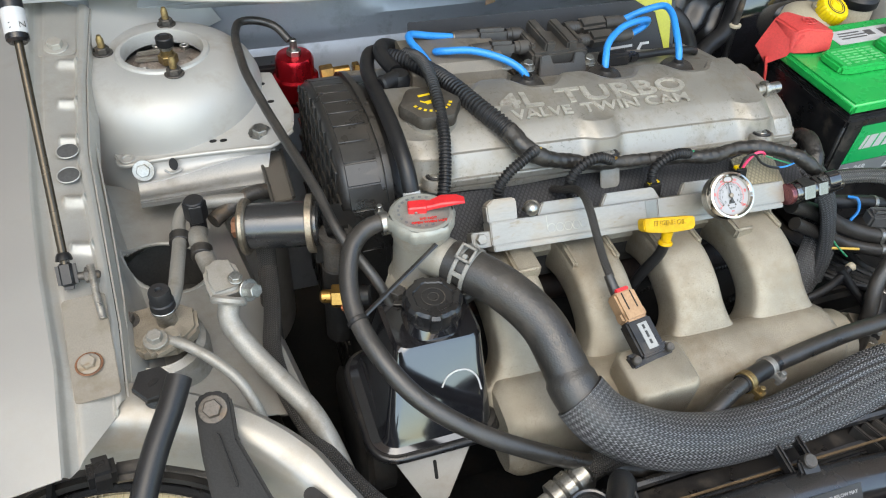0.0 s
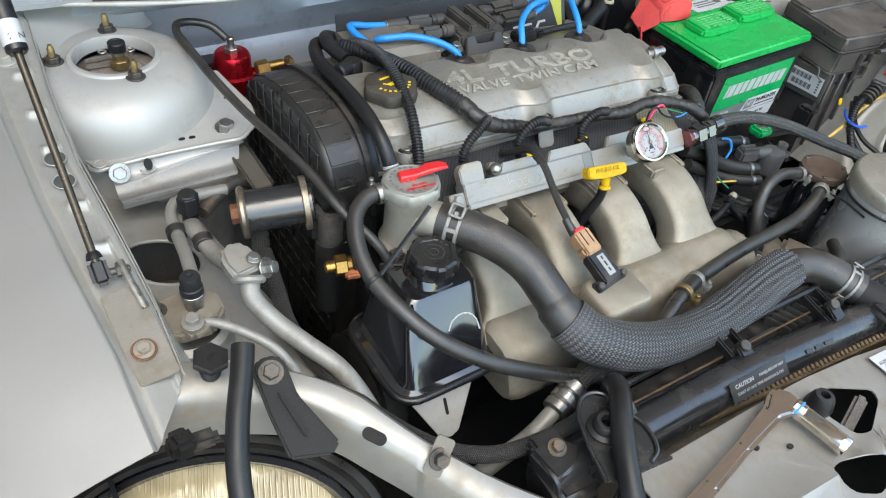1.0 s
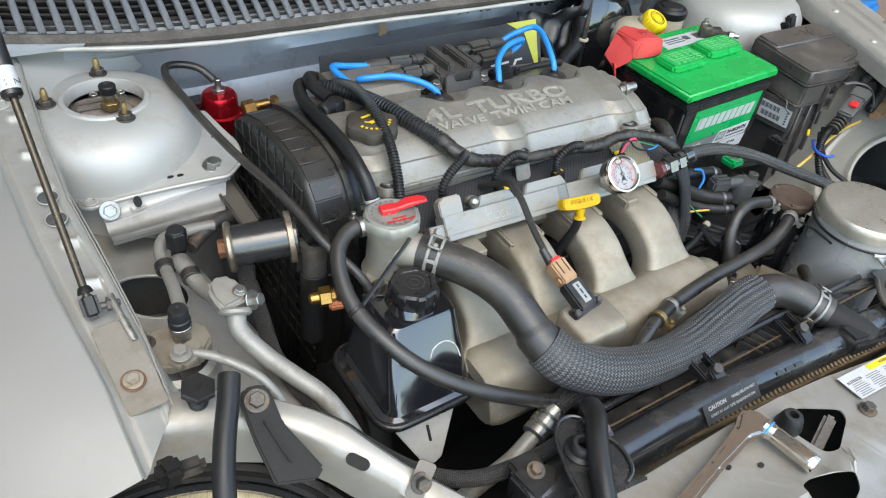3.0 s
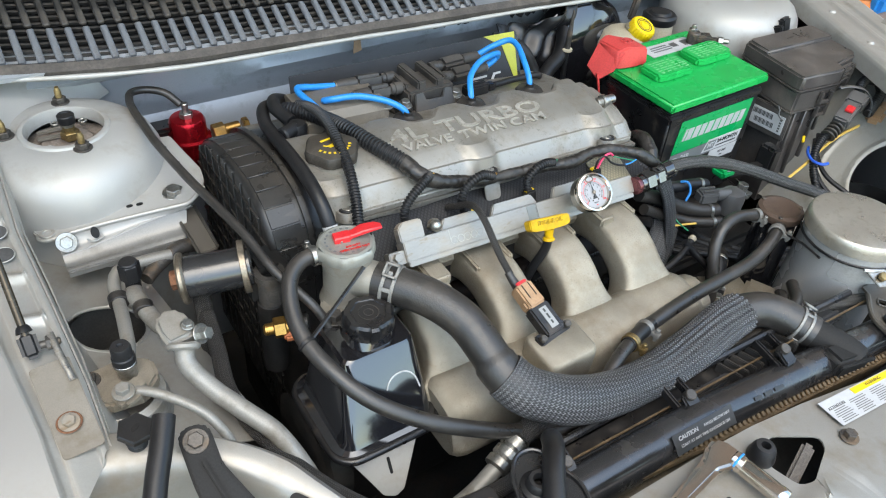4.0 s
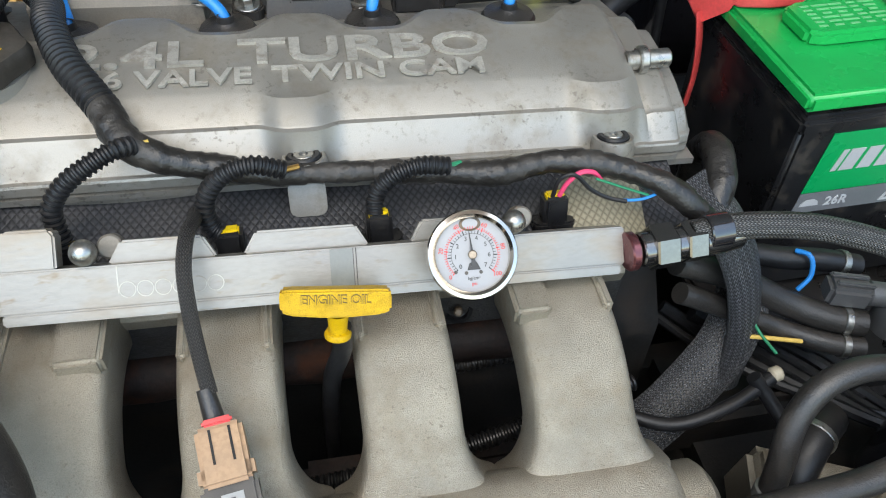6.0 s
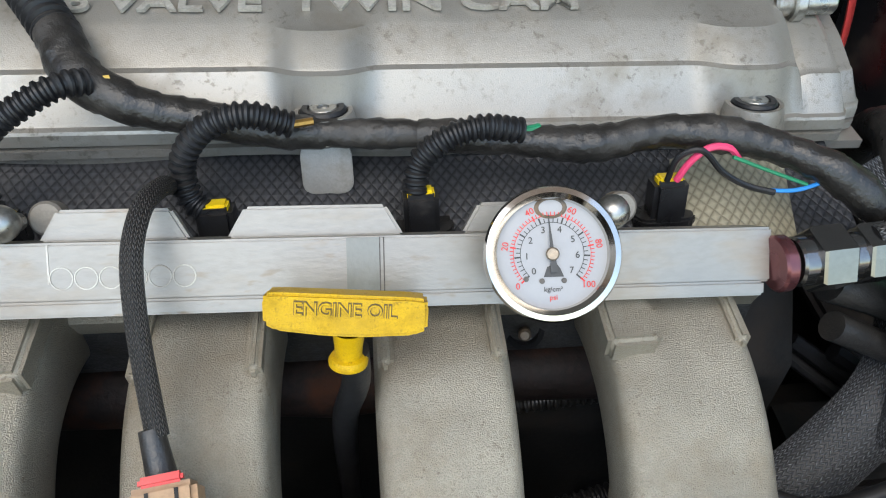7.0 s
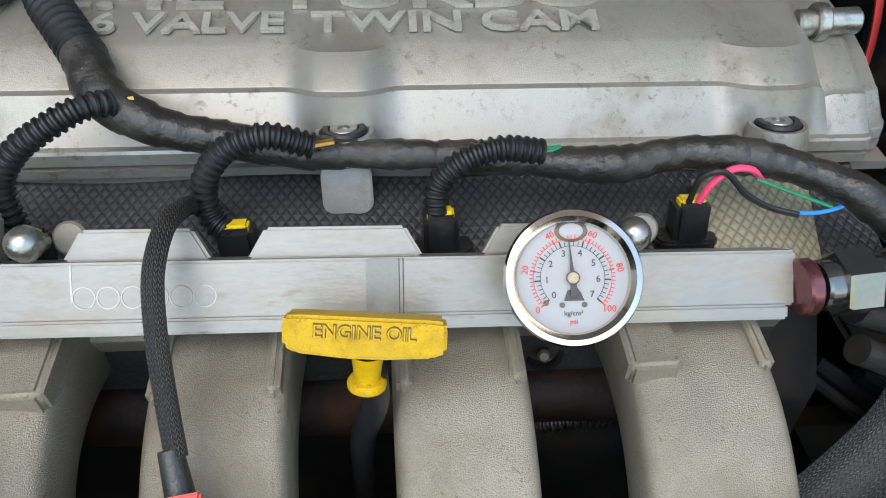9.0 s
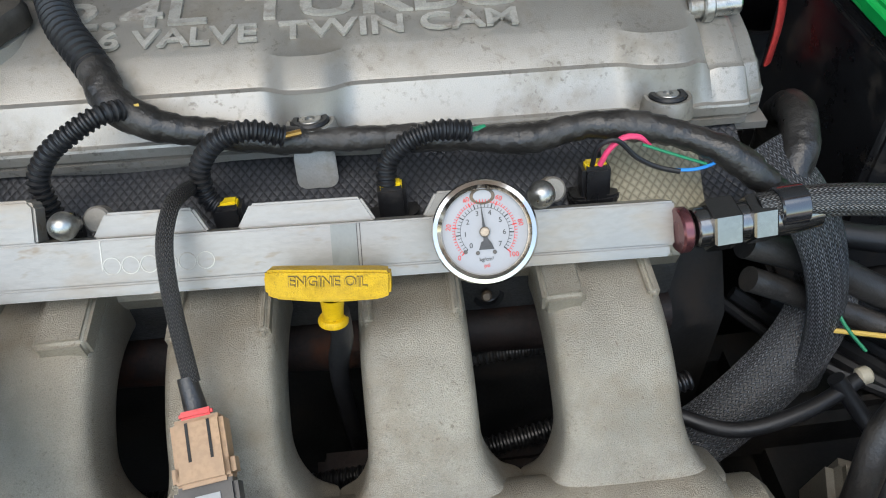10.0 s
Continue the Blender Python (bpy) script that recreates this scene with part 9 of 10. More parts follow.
def fuse_box():
    ob = thing("fuse_box", (1.02, 0.745, 0.70), "dusty black plastic fuse box with a stepped lid", "fuse box")
    c = Vector((1.030, 0.750, 0))
    out = [(0.944, 0.6885), (1.028, 0.6795), (1.038, 0.6850), (1.041, 0.6975), (1.095, 0.7060), (1.106, 0.7120), (1.119, 0.8080), (1.112, 0.8130), (0.968, 0.8190), (0.960, 0.8140), (0.941, 0.6960)]

    def grow(k, pts=out):
        return [(c.x + (x - c.x) * k, c.y + (y - c.y) * k) for x, y in pts]
    part("lid", joined((prism(out, 0.0235, 0.0032, 3), pose(0, 0, 0.9015))), FUSELID, ob)
    part("lid_step", joined((prism([(0.955, 0.7680), (1.1145, 0.7610), (1.1180, 0.8065), (1.111, 0.8115), (0.969, 0.8170), (0.962, 0.8125)], 0.0100, 0.0035, 3), pose(0, 0, 0.9205))), FUSELID, ob)
    part("lid_lip", joined((prism(grow(1.012), 0.0025, 0.0008), pose(0, 0, 0.9000))), FUSELID, ob)
    part("shell", joined((prism(grow(0.985), 0.036, 0.003, 2), pose(0, 0, 0.8640))), FUSELID, ob)
    part("shell_lip", joined((prism(grow(1.0), 0.0030, 0.001), pose(0, 0, 0.8625))), FUSELID, ob)
    low = [(0.952, 0.6960), (1.010, 0.6900), (1.020, 0.6970), (1.085, 0.7120), (1.098, 0.7180), (1.108, 0.8020), (0.968, 0.8080)]
    part("body", loft([[(x, y, 0.8630) for x, y in low], [(x - 0.004, y - 0.002, 0.79) for x, y in low], [(x - 0.012, y - 0.008, 0.70) for x, y in low]][::-1]), FUSELID, ob, angle=25)
    for x, y in ((0.962, 0.6930), (0.985, 0.6905), (1.012, 0.6890), (1.050, 0.7020)):
        part("front_rib", joined((box(0.004, 0.010, 0.130, 0.0012, 1), pose(x - 0.003, y - 0.002, 0.796, -2, 0, -6))), FUSELID, ob)
    for x, y, z in ((1.004, 0.6790, 0.884), (1.010, 0.6810, 0.858)):
        cl = part("clip", joined((joined((box(0.024, 0.005, 0.006, 0.0012), pose(0, 0, -0.007)), (box(0.0045, 0.007, 0.020, 0.001), pose(-0.010, 0, 0)), (box(0.0045, 0.007, 0.020, 0.001), pose(0.010, 0, 0))), pose(x, y, z, 0, 0, -5))), FUSELID, ob)
        part("clip_bar", joined((box(0.013, 0.004, 0.010, 0.001), pose(x, y + 0.001, z + 0.001, 0, 0, -5))), PLASTIC, cl)
    hook = part("side_hook", joined((box(0.030, 0.006, 0.034, 0.0015), pose(1.066, 0.6985, 0.900, 0, 0, 8)), (box(0.006, 0.012, 0.036, 0.0015), pose(1.050, 0.6950, 0.900, 0, 0, 8)), (box(0.006, 0.012, 0.040, 0.0015), pose(1.084, 0.6995, 0.896, 0, 0, 8))), FUSELID, ob)
    for z in (0.910, 0.902, 0.894):
        part("hook_rung", joined((box(0.024, 0.005, 0.0026, 0.0008, 1), pose(1.067, 0.6940, z, 0, 0, 8))), FUSELID, hook)
    part("lid_marks", joined((box(0.016, 0.0014, 0.0008), pose(1.035, 0.789, 0.9306, 0, 0, 6)), (box(0.0014, 0.014, 0.0008), pose(1.055, 0.792, 0.9306, 0, 0, 10)), (box(0.024, 0.0014, 0.0008), pose(1.062, 0.784, 0.9306, 0, 0, 4))), PLASTIC_DUSTY, ob)
    face = facing((0.9440, 0.7240, 0.8360), (0.05, -1, 0), (0.0, 0.0, 1)) @ pose(0, 0, 0, 0, 0, 2)
    part("label_plate", joined((box(0.070, 0.050, 0.006, 0.0015), face @ pose(0, 0, -0.004))), FUSELID, ob)
    lab = part("barcode_label", joined((box(0.060, 0.030, 0.0008), face)), PAPER, ob, "white barcode label")
    bars = bmesh.new()
    for k in range(15):
        put(bars, box(0.0007 + 0.0007 * (k * 7 % 3), 0.0085, 0.0003), pose(-0.026 + 0.0024 * k, 0.0075, 0.0006))
        put(bars, box(0.0007 + 0.0007 * (k * 5 % 3), 0.0085, 0.0003), pose(-0.021 + 0.0024 * k, -0.0060, 0.0006))
    for k in range(5):
        put(bars, box(0.0036, 0.0028, 0.0003), pose(0.0240, -0.010 + 0.0046 * k, 0.0006))
    part("barcode", joined((bars, face)), GREYPOLY, lab)
    part("wire_tie", tube([(0.9400, 0.712, 0.868), (0.9380, 0.706, 0.864), (0.9380, 0.704, 0.855), (0.9390, 0.694, 0.850)], 0.0014, 6, 0.004), GREYPOLY, ob)
    return ob


fuse_box()


def fluid_reservoir():
    ob = thing("brake_fluid_reservoir", (0.845, 0.94, 0.85), "milky brake fluid reservoir with a yellow cap", "reservoir", "fluid reservoirs")
    part("tank", joined((lathe([(0, -0.03), (0.030, -0.028), (0.041, -0.012), (0.042, 0.008), (0.034, 0.024), (0.020, 0.031), (0, 0.032)], 32), pose(0.828, 0.955, 0.885)), (rod(0.020, 0.02, 0.003), pose(0.842, 0.942, 0.905))), MILKY, ob)
    lob = lambda a: 1 + 0.03 * math.cos(24 * a)
    part("cap", joined((lathe([(0.0205, 0), (0.0215, 0.002), (0.0215, 0.014), (0.019, 0.017), (0.008, 0.017), (0.007, 0.019), (0, 0.019)], 72, lob), pose(0.842, 0.938, 0.913, 26, 6, 0))), YELLOWCAP, ob)
    part("cap_print", joined((joined((pipe(0.014, 0.0125, 0.0005, 0.0001), pose(0, 0, 0.0172)), (pipe(0.0105, 0.0098, 0.0005, 0.0001), pose(0, 0, 0.0172))), pose(0.842, 0.938, 0.913, 26, 6, 0))), INK, ob)
    ob2 = thing("clutch_fluid_reservoir", (0.905, 0.955, 0.87), "milky round fluid reservoir with a black screw cap", "reservoir", "fluid reservoirs")
    part("tank", joined((lathe([(0, 0.86), (0.026, 0.862), (0.028, 0.88), (0.026, 0.915)], 32), pose(0.905, 0.955, 0))), MILKY, ob2)
    part("cap", joined((lathe([(0.027, 0), (0.029, 0.003), (0.029, 0.012), (0.025, 0.016), (0.020, 0.0155), (0.016, 0.019), (0, 0.019)], 40), pose(0.905, 0.955, 0.914))), RUBBER, ob2)
    return ob


fluid_reservoir()

# ---- small things between engine and battery ----
def flat_loom():
    ob = thing("flat_braided_loom", (0.63, 0.64, 0.82), "wide flat braided black loom hanging behind the manifold", "wiring loom", "wiring looms")
    part("braid", tube([(0.608, 0.692, 0.886), (0.622, 0.668, 0.874), (0.637, 0.654, 0.848), (0.648, 0.644, 0.812), (0.650, 0.634, 0.780), (0.642, 0.622, 0.750)], 0.0185, 32, 0.004, flat=0.42), LOOMFLAT, ob)
    two = thing("flat_braided_loom", (0.61, 0.62, 0.76), "wide flat braided loom curving down behind the manifold end", "wiring loom", "wiring looms")
    part("braid", tube([(0.664, 0.668, 0.800), (0.655, 0.652, 0.790), (0.640, 0.636, 0.775), (0.616, 0.622, 0.756), (0.588, 0.608, 0.742), (0.560, 0.596, 0.735)], 0.0190, 32, 0.004, flat=0.42), LOOMFLAT, two)
    up = thing("loom_elbow", (0.64, 0.72, 0.89), "black taped loom bend beside the battery", "wiring loom", "wiring looms")
    part("taped_sleeve", tube([(0.618, 0.672, 0.872), (0.628, 0.690, 0.888), (0.634, 0.712, 0.892), (0.640, 0.735, 0.874), (0.645, 0.745, 0.83)], 0.0105, 18, 0.004, wrap=(0.016, 0.0010)), TAPE, up)
    return ob


flat_loom()


def hose_run(name, pts, r, label, material=RUBBER, collars=()):
    ob = thing(name, pts[len(pts) // 2], label, "hose", "small hoses")
    part("hose", tube(pts, r, 14, 0.005), material, ob)
    path, _ = smooth_path(pts, 0.004)
    for s in collars:
        i = min(len(path) - 2, int(s * (len(path) - 1)))
        part("collar", joined((pipe(r + 0.0012, r - 0.0002, 0.005, 0.0004, 16), along(path[i], path[i + 1]))), STEEL, ob)
    return ob


hose_run("coolant_hose", [(0.60, 0.665, 0.84), (0.645, 0.662, 0.82), (0.685, 0.652, 0.798), (0.715, 0.638, 0.790), (0.740, 0.630, 0.788)], 0.0098, "black coolant hose with printed marks", RUBBER_GREY, (0.9,))
hose_run("coolant_hose", [(0.60, 0.650, 0.825), (0.640, 0.648, 0.803), (0.680, 0.638, 0.785), (0.715, 0.622, 0.780), (0.735, 0.616, 0.779)], 0.0075, "thin black coolant hose below its twin", RUBBER_GREY, (0.9,))
hose_run("coolant_hose", [(0.66, 0.690, 0.815), (0.69, 0.681, 0.812), (0.724, 0.672, 0.812), (0.75, 0.668, 0.806)], 0.0085, "black hose ahead of the battery", RUBBER, (0.85,))
hose_run("vacuum_hose", [(0.545, 0.60, 0.775), (0.58, 0.585, 0.772), (0.62, 0.588, 0.778), (0.655, 0.600, 0.785)], 0.0046, "thin black vacuum hose near the manifold end", RUBBER)
hose_run("vacuum_hose", [(0.640, 0.60, 0.79), (0.655, 0.585, 0.770), (0.665, 0.565, 0.755), (0.66, 0.54, 0.74)], 0.0050, "thin black vacuum hose to the throttle body", RUBBER)
hose_run("throttle_hose", [(0.690, 0.575, 0.765), (0.668, 0.560, 0.772), (0.652, 0.545, 0.760), (0.645, 0.53, 0.73)], 0.0130, "short black throttle hose with a clamp", RUBBER, (0.3,))
hose_run("heater_hose", [(0.565, 0.975, 0.935), (0.600, 0.955, 0.925), (0.622, 0.945, 0.895), (0.630, 0.93, 0.85), (0.63, 0.92, 0.78)], 0.0125, "thick black heater hose by the firewall", RUBBER)
hose_run("heater_hose", [(0.72, 0.985, 0.92), (0.690, 0.955, 0.895), (0.655, 0.940, 0.882), (0.628, 0.925, 0.868), (0.61, 0.92, 0.83)], 0.0115, "thick black heater hose curving to the engine", RUBBER)
hose_run("loose_hose", [(0.260, 0.425, 0.812), (0.240, 0.412, 0.850), (0.226, 0.396, 0.866), (0.205, 0.370, 0.866), (0.185, 0.338, 0.858), (0.168, 0.30, 0.84), (0.16, 0.27, 0.80)], 0.0100, "black rubber hose hanging over the radiator bracket", RUBBER)


def camshaft_sensor():
    ob = thing("sensor_connector", (0.75, 0.645, 0.80), "grey-green plug on a round black sensor", "sensor")
    a, b = Vector((0.715, 0.652, 0.806)), Vector((0.775, 0.632, 0.806))
    d = b - a
    part("plug", joined((box(0.030, 0.020, 0.018, 0.003), facing(a.lerp(b, 0.25), d, (0, 1, 0))), (box(0.026, 0.004, 0.003, 0.001), facing(a.lerp(b, 0.25) + Vector((0, 0.004, 0.011)), d, (0, 1, 0))), (box(0.026, 0.004, 0.003, 0.001), facing(a.lerp(b, 0.25) + Vector((0, -0.004, 0.011)), d, (0, 1, 0)))), GREYPOLY, ob)
    part("neck", joined((rod(0.009, 0.024, 0.002), along(a.lerp(b, 0.45), b))), GREYPOLY, ob)
    part("head", joined((lathe([(0.017, -0.03), (0.018, -0.004), (0.015, 0.004), (0.006, 0.007), (0, 0.0075)], 28), pose(0.770, 0.632, 0.806))), GREYPOLY, ob)
    st = thing("bracket_stud", (0.790, 0.632, 0.79), "zinc-plated bolt on a small angle bracket", "bolt")
    part("bracket", joined((box(0.026, 0.022, 0.004, 0.001), pose(0.790, 0.630, 0.802, 0, 12, 20)), (rod(0.006, 0.06, 0.001), pose(0.786, 0.634, 0.745))), STEEL, st)
    bolt("bolt", (0.786, 0.632, 0.806), (0.1, 0, 1), 0.0078, STEEL, st, 0.012)
    tie = thing("blue_wire", (0.705, 0.668, 0.81), "looped blue wire round a hose", "wire")
    part("loop", tube([(0.700, 0.676, 0.822), (0.706, 0.668, 0.824), (0.707, 0.660, 0.812), (0.700, 0.658, 0.800)], 0.0018, 8, 0.003), BLUE, tie)
    gw = thing("ground_wires", (0.64, 0.62, 0.79), "thin green and tan wires near the loom", "wire")
    part("green_wire", tube([(0.652, 0.648, 0.808), (0.658, 0.632, 0.795), (0.668, 0.618, 0.785)], 0.0011, 8), GREENWIRE, gw)
    part("tan_wire", tube([(0.645, 0.632, 0.792), (0.665, 0.628, 0.790), (0.69, 0.624, 0.786)], 0.0016, 8), YELWIRE, gw)
    sp = thing("clear_spacer", (0.657, 0.600, 0.785), "milky hose end with a small collar", "hose end")
    part("collar", joined((rod(0.0052, 0.008, 0.0014), along((0.654, 0.601, 0.786), (0.664, 0.602, 0.788)))), MILKY, sp)
    return ob


camshaft_sensor()


def throttle_body():
    ob = thing("throttle_unit", (0.66, 0.53, 0.72), "cast aluminium throttle unit below the hoses", "throttle")
    part("housing", joined((box(0.085, 0.075, 0.05, 0.008, 3), pose(0.662, 0.528, 0.722, 0, 8, -20)), (box(0.05, 0.05, 0.03, 0.005), pose(0.70, 0.50, 0.735, 0, 0, 25))), SAND, ob)
    part("lever_drum", joined((rod(0.022, 0.012, 0.002), along((0.705, 0.480, 0.742), (0.72, 0.465, 0.745)))), DARKSTEEL, ob)
    part("plug", joined((box(0.030, 0.022, 0.020, 0.003), pose(0.722, 0.470, 0.752, 15, 0, 30))), PLASTIC, ob)
    part("plug_wires", tube([(0.715, 0.468, 0.765), (0.705, 0.452, 0.772), (0.70, 0.44, 0.76)], 0.004, 8), PLASTIC_DUSTY, ob)
    part("red_seal", joined((box(0.012, 0.004, 0.008, 0.001), pose(0.726, 0.458, 0.752))), RED, ob)
    for k in range(3):
        bolt("bolt", (0.635 + 0.028 * k, 0.522 - 0.012 * k, 0.750 - 0.003 * k), (0, 0, 1), 0.006, STEEL, ob)
    return ob


throttle_body()


def gearbox():
    ob = thing("gearbox", (0.75, 0.62, 0.6), "dark grimy gearbox casing deep in the bay", "gearbox")
    part("casing", joined((box(0.34, 0.26, 0.18, 0.04, 3), pose(0.76, 0.60, 0.60))), DARK, ob)
    part("rib", joined((box(0.30, 0.02, 0.05, 0.008), pose(0.74, 0.62, 0.70))), DARK, ob)
    for k in range(6):
        part("cable", tube([(0.60 + 0.02 * k, 0.70 - 0.01 * k, 0.76), (0.66 + 0.02 * k, 0.65, 0.735 - 0.004 * k), (0.74 + 0.02 * k, 0.60 - 0.02 * k, 0.725), (0.86, 0.56 - 0.02 * k, 0.72)], 0.004 + 0.001 * (k % 3), 8), RUBBER, ob)
    return ob


gearbox()


def manifold_below():
    """What the gaps between the runners let through: rusty casting, conduits and black hoses."""
    ob = thing("starter_wiring", (0.40, 0.60, 0.72), "rusty bracket and ribbed conduits in the dark below the runners", "wiring")
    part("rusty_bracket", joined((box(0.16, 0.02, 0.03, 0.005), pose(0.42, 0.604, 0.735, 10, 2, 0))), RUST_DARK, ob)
    part("rusty_casting", joined((lathe([(0, 0), (0.016, 0), (0.018, 0.06), (0.014, 0.10), (0.019, 0.16), (0.015, 0.22), (0.018, 0.30), (0.014, 0.36), (0, 0.36)], 20), along((0.20, 0.662, 0.800), (0.56, 0.660, 0.792)))), RUST_DARK, ob, "rusty casting, darkened for the shade below the runners")
    part("black_boss", joined((lathe([(0, 0), (0.0085, 0), (0.0095, 0.002), (0.0095, 0.016), (0.0070, 0.018), (0.0060, 0.014), (0, 0.014)], 24), along((0.4530, 0.668, 0.822), (0.4490, 0.648, 0.838)))), PLASTIC, ob, "black moulded boss")
    part("boss_pin", joined((rod(0.0030, 0.006, 0.001, 14), along((0.4497, 0.652, 0.835), (0.4480, 0.642, 0.842)))), DARKSTEEL, ob)
    part("conduit", tube([(0.425, 0.665, 0.752), (0.459, 0.660, 0.7636), (0.4986, 0.660, 0.767), (0.530, 0.657, 0.771), (0.545, 0.656, 0.772)], 0.0055, 12, ring=(0.0038, 0.0012)), PLASTIC_DUSTY, ob)
    part("conduit", tube([(0.20, 0.60, 0.74), (0.33, 0.592, 0.752), (0.45, 0.592, 0.775), (0.56, 0.61, 0.79)], 0.006, 12, ring=(0.004, 0.0013)), RUBBER, ob)
    part("conduit", tube([(0.25, 0.575, 0.70), (0.40, 0.58, 0.72), (0.56, 0.59, 0.745)], 0.009, 12), RUBBER, ob)
    return ob


manifold_below()


def right_wiring():
    ob = thing("lamp_loom", (1.0, 0.63, 0.82), "ribbed black lamp wiring with a grey plug", "wiring loom", "wiring looms")
    part("conduit", tube([(1.000, 0.640, 0.852), (0.975, 0.640, 0.842), (0.950, 0.632, 0.828), (0.935, 0.618, 0.812), (0.925, 0.595, 0.790), (0.925, 0.565, 0.77)], 0.0062, 12, ring=(0.004, 0.0010)), RUBBER, ob)
    plug = part("plug", joined((box(0.046, 0.024, 0.020, 0.003), facing((1.024, 0.646, 0.866), (1, 0.25, 0.45), (-0.3, 1, 0))), (box(0.026, 0.028, 0.024, 0.003), facing((1.050, 0.652, 0.878), (1, 0.25, 0.45), (-0.3, 1, 0)))), GREYPOLY, ob, "grey lamp plug")
    part("red_lock", joined((box(0.013, 0.012, 0.004, 0.001), facing((1.020, 0.642, 0.8775), (1, 0.25, 0.45), (-0.3, 1, 0)))), RED, plug)
    for k in range(4):
        part("seal_ring", joined((pipe(0.0115, 0.006, 0.003, 0.0008, 16), along(Vector((0.998, 0.6395, 0.854)).lerp(Vector((0.978, 0.637, 0.845)), k / 3), (0.95, 0.632, 0.83)))), PLASTIC_DUSTY, plug)
    part("coil", tube([(1.060, 0.655, 0.880), (1.085, 0.672, 0.890), (1.108, 0.676, 0.892), (1.120, 0.664, 0.890), (1.112, 0.650, 0.882), (1.085, 0.640, 0.868), (1.065, 0.634, 0.862)], 0.0080, 12, ring=(0.0048, 0.0014)), RUBBER, ob)
    part("strap", tube([(1.030, 0.676, 0.895), (1.050, 0.668, 0.897), (1.068, 0.652, 0.892), (1.072, 0.638, 0.876), (1.064, 0.630, 0.860)], 0.0034, 8, 0.004, flat=0.5), GREYPOLY, ob)
    part("blue_wire", tube([(0.962, 0.650, 0.820), (0.945, 0.640, 0.822), (0.934, 0.628, 0.822), (0.930, 0.616, 0.822), (0.936, 0.606, 0.822), (0.946, 0.604, 0.822)], 0.0022, 8, 0.003), BLUEWIRE, ob)
    part("yellow_tag", joined((box(0.014, 0.004, 0.004, 0.001), pose(0.972, 0.668, 0.822, 0, -20, 35))), YELLOWCAP, ob)
    part("black_wire", tube([(0.985, 0.655, 0.835), (0.960, 0.630, 0.815), (0.950, 0.600, 0.800), (0.955, 0.560, 0.790), (0.97, 0.51, 0.775)], 0.0036, 8), RUBBER, ob)
    part("black_wire", tube([(0.975, 0.652, 0.830), (0.945, 0.622, 0.808), (0.936, 0.590, 0.790), (0.942, 0.55, 0.775), (0.96, 0.50, 0.76)], 0.0036, 8), RUBBER, ob)
    part("black_wire", tube([(0.998, 0.520, 0.818), (0.965, 0.485, 0.812), (0.955, 0.455, 0.812), (0.985, 0.440, 0.822), (1.03, 0.450, 0.842)], 0.0042, 8), RUBBER, ob)
    st = thing("yellow_stick", (0.98, 0.63, 0.82), "thin yellow rod lying across the inner wing", "rod")
    part("rod", tube([(0.8684, 0.6205, 0.800), (0.9334, 0.6293, 0.811), (0.980, 0.638, 0.819), (1.0279, 0.644, 0.826), (1.065, 0.6425, 0.832), (1.102, 0.6396, 0.838)], 0.0023, 8, 0.02), YELWIRE, st)
    rw = thing("red_wire", (1.05, 0.52, 0.79), "thin red wire inside the lamp opening", "wire")
    part("wire", tube([(1.080, 0.535, 0.80), (1.060, 0.520, 0.795), (1.03, 0.505, 0.79), (1.0, 0.49, 0.785)], 0.0020, 8), RED, rw)
    lug = thing("plastic_lug", (1.10, 0.64, 0.86), "tan plastic lamp adjuster on the panel edge", "bracket")
    part("lug", joined((box(0.030, 0.024, 0.020, 0.005), pose(1.094, 0.632, 0.852, 0, -20, 15)), (rod(0.010, 0.016, 0.002), along((1.104, 0.634, 0.856), (1.13, 0.638, 0.868)))), TAN, lug)
    bolt("bolt", (1.128, 0.632, 0.864), (0.6, 0, 0.8), 0.006, STEEL, lug)
    return ob


right_wiring()


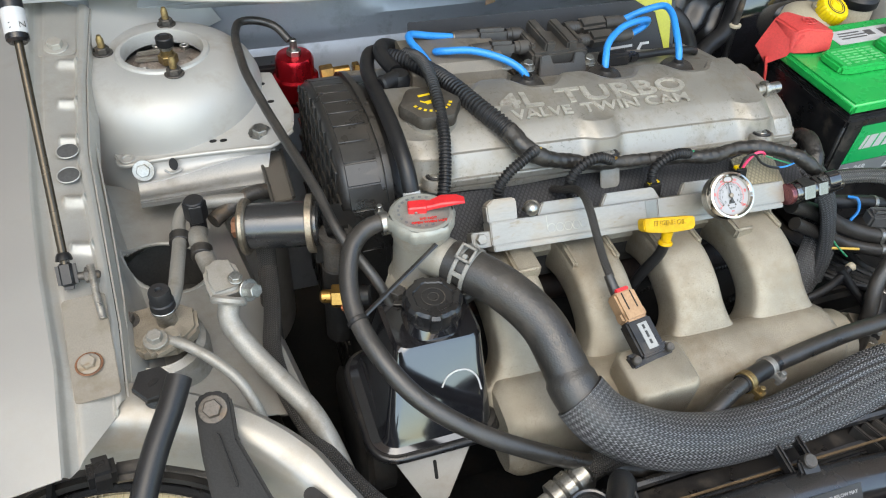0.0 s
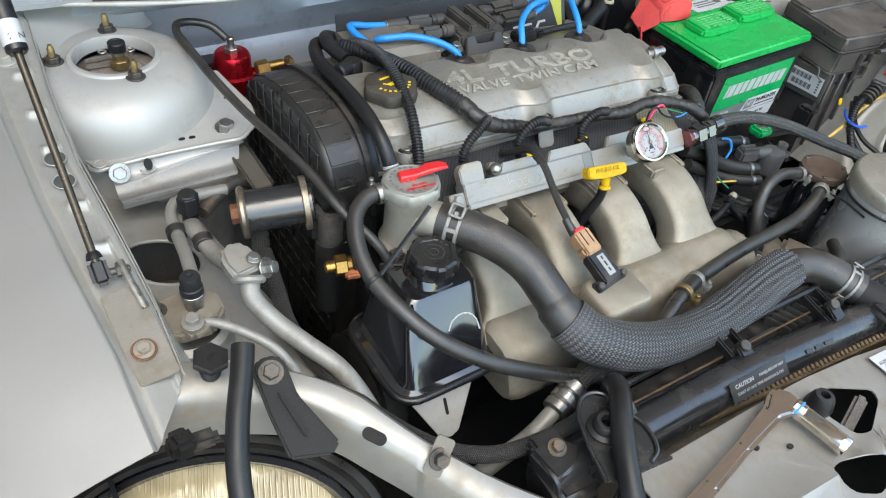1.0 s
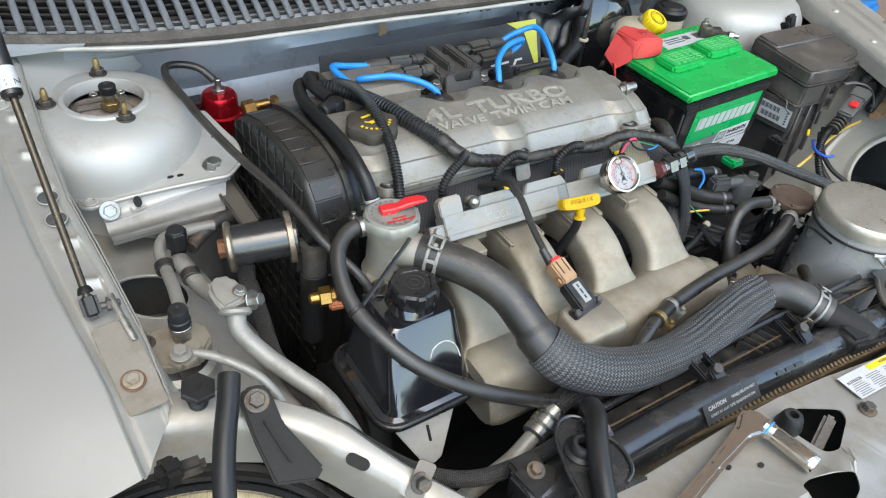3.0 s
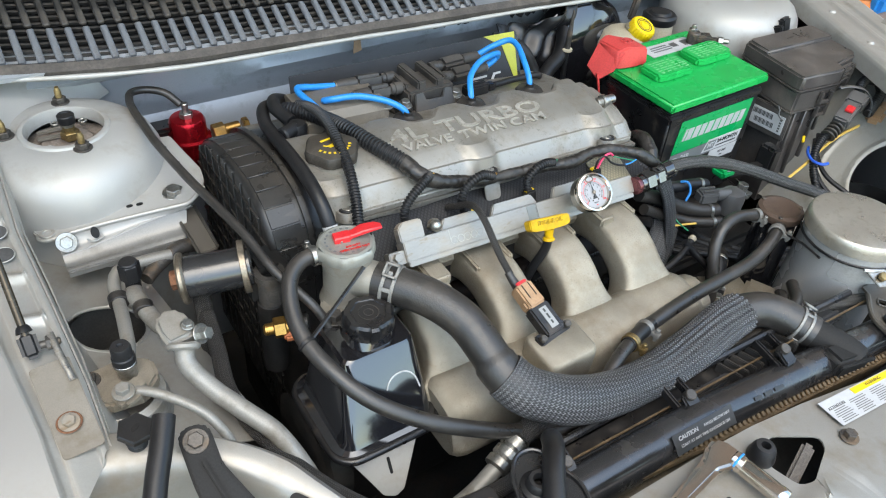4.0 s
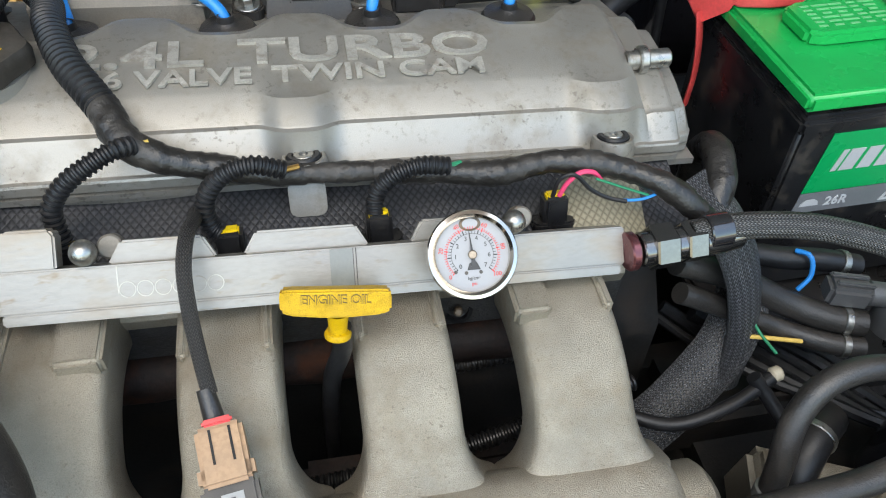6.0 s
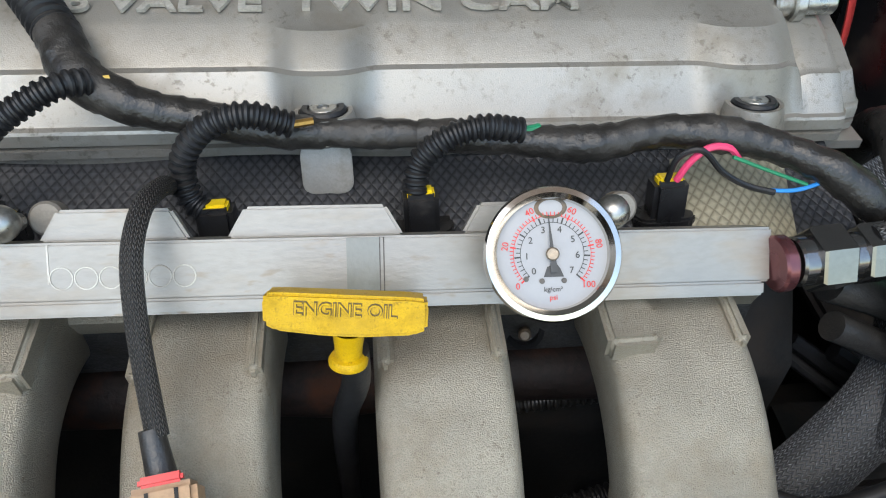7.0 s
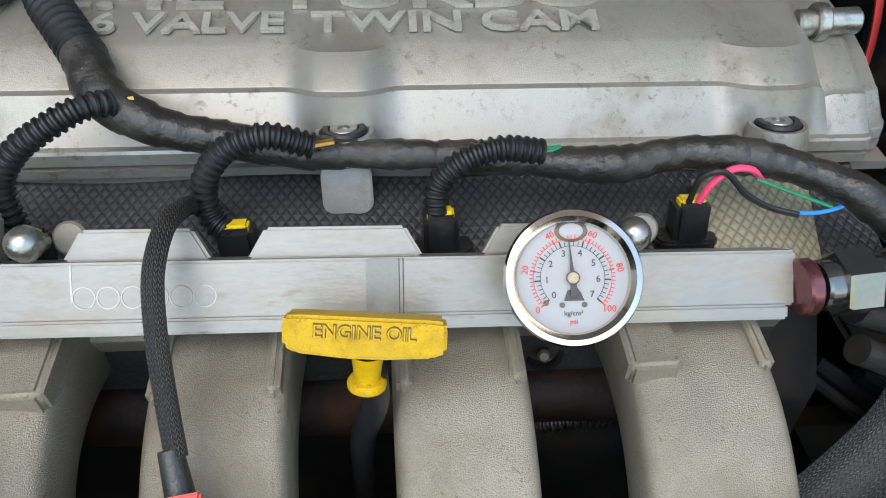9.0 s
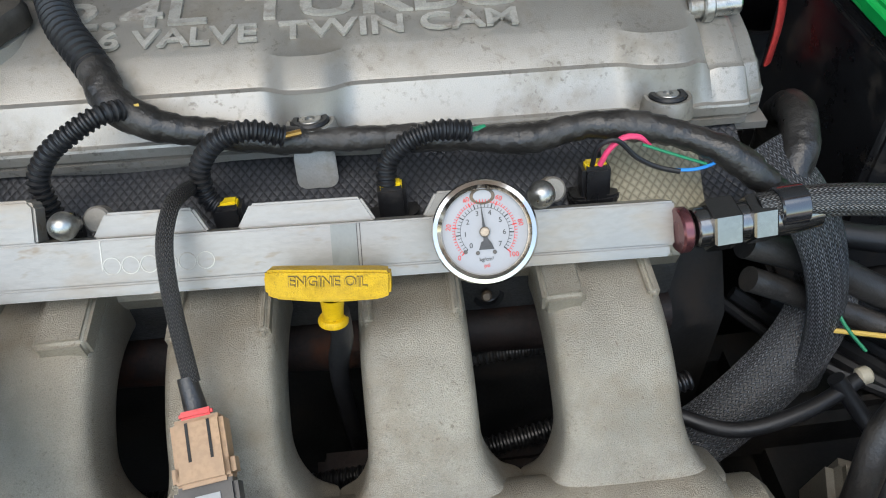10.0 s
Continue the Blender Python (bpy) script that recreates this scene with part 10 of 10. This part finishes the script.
def firewall_things():
    ob = thing("hinge_bracket", (0.88, 0.985, 0.94), "small silver bracket arm standing at the cowl", "bracket")
    part("arm", joined((box(0.016, 0.008, 0.075, 0.003), pose(0.884, 0.992, 0.945, 0, 12, 0))), DARKSTEEL, ob)
    bolt("bolt", (0.879, 0.986, 0.972), (0, -1, 0.2), 0.0065, STEEL, ob)
    sp = thing("cable_ferrule", (0.697, 0.95, 0.93), "steel cable spike in a pale rubber collar", "cable end")
    part("spike", joined((lathe([(0.0048, 0.0), (0.0042, 0.03), (0.0012, 0.065), (0, 0.066)], 14), pose(0.699, 0.950, 0.905))), DARKSTEEL, sp)
    part("collar", joined((lathe([(0.004, 0), (0.0085, 0.001), (0.0085, 0.004), (0.004, 0.005)], 18), pose(0.699, 0.950, 0.903))), MILKY, sp)
    part("cable", tube([(0.699, 0.950, 0.905), (0.699, 0.948, 0.86), (0.70, 0.94, 0.80)], 0.0045, 10), RUBBER, sp)
    dk = thing("brake_booster", (0.76, 1.0, 0.85), "black round brake booster behind the battery", "brake booster")
    part("drum", joined((lathe([(0, -0.045), (0.085, -0.045), (0.105, -0.020), (0.105, 0.0), (0.085, 0.020), (0.03, 0.030), (0, 0.03)], 40), facing((0.775, 1.005, 0.852), (1, 0, 0), (0, 0, 1)))), GLOSSBLACK, dk)
    bag = thing("black_sheeting", (0.70, 1.02, 0.90), "crumpled black plastic sheeting on the firewall", "plastic sheet")
    part("sheet", sheet(lambda u, v: (0.585 + 0.235 * u, 0.992 + 0.014 * math.sin(11 * u + 6 * v) * math.sin(8 * v) + 0.006 * math.sin(31 * u - 17 * v), 0.80 + 0.150 * v - 0.012 * math.sin(7 * u) * v), 48, 36, 0.002), PLASTIC, bag)
    cl = thing("relay_clip", (1.045, 0.83, 0.93), "small black clip fixed to the strut tower", "clip")
    part("body", joined((box(0.026, 0.012, 0.024, 0.003), pose(1.066, 0.826, 0.932, -15, 0, 12)), (box(0.012, 0.016, 0.018, 0.002), pose(1.048, 0.822, 0.926, -15, 0, 12))), PLASTIC, cl)
    cb = thing("earth_cable", (0.93, 0.82, 0.91), "black battery earth cable reaching the fuse box", "cable")
    part("cable", tube([(0.905, 0.826, 0.922), (0.918, 0.822, 0.912), (0.93, 0.815, 0.90), (0.945, 0.81, 0.88)], 0.006, 12), RUBBER, cb)
    return ob


firewall_things()
# loose things on the floor beyond the car
toy = thing("orange_toy", (3.95, 2.15, 0.0), "orange and blue plastic toy on the garage floor", "toy")
part("ring", joined((lathe([(0.07, 0), (0.11, 0.0), (0.125, 0.03), (0.11, 0.065), (0.07, 0.065), (0.055, 0.03), (0.07, 0)], 28), pose(3.93, 2.17, 0.0))), ORANGEPLASTIC, toy)
part("base", joined((box(0.20, 0.08, 0.10, 0.025), pose(3.99, 2.05, 0.052))), BLUE, toy, "blue base")
wheel = thing("bicycle_wheel", (1.9, 2.1, 0.0), "small white-tyred bicycle wheel lying on the floor", "bicycle wheel")
part("tyre", joined((lathe([(0.20, 0), (0.215, 0.005), (0.22, 0.015), (0.215, 0.026), (0.20, 0.03), (0.195, 0.015), (0.20, 0)], 40), pose(1.9, 2.1, 0.0))), WHITE, wheel)
for k in range(10):
    a = radians(36 * k)
    part("spoke", joined((rod(0.002, 0.195, 0, 6), along((1.9, 2.1, 0.015), (1.9 + math.cos(a), 2.1 + math.sin(a), 0.015)))), STEEL, wheel)
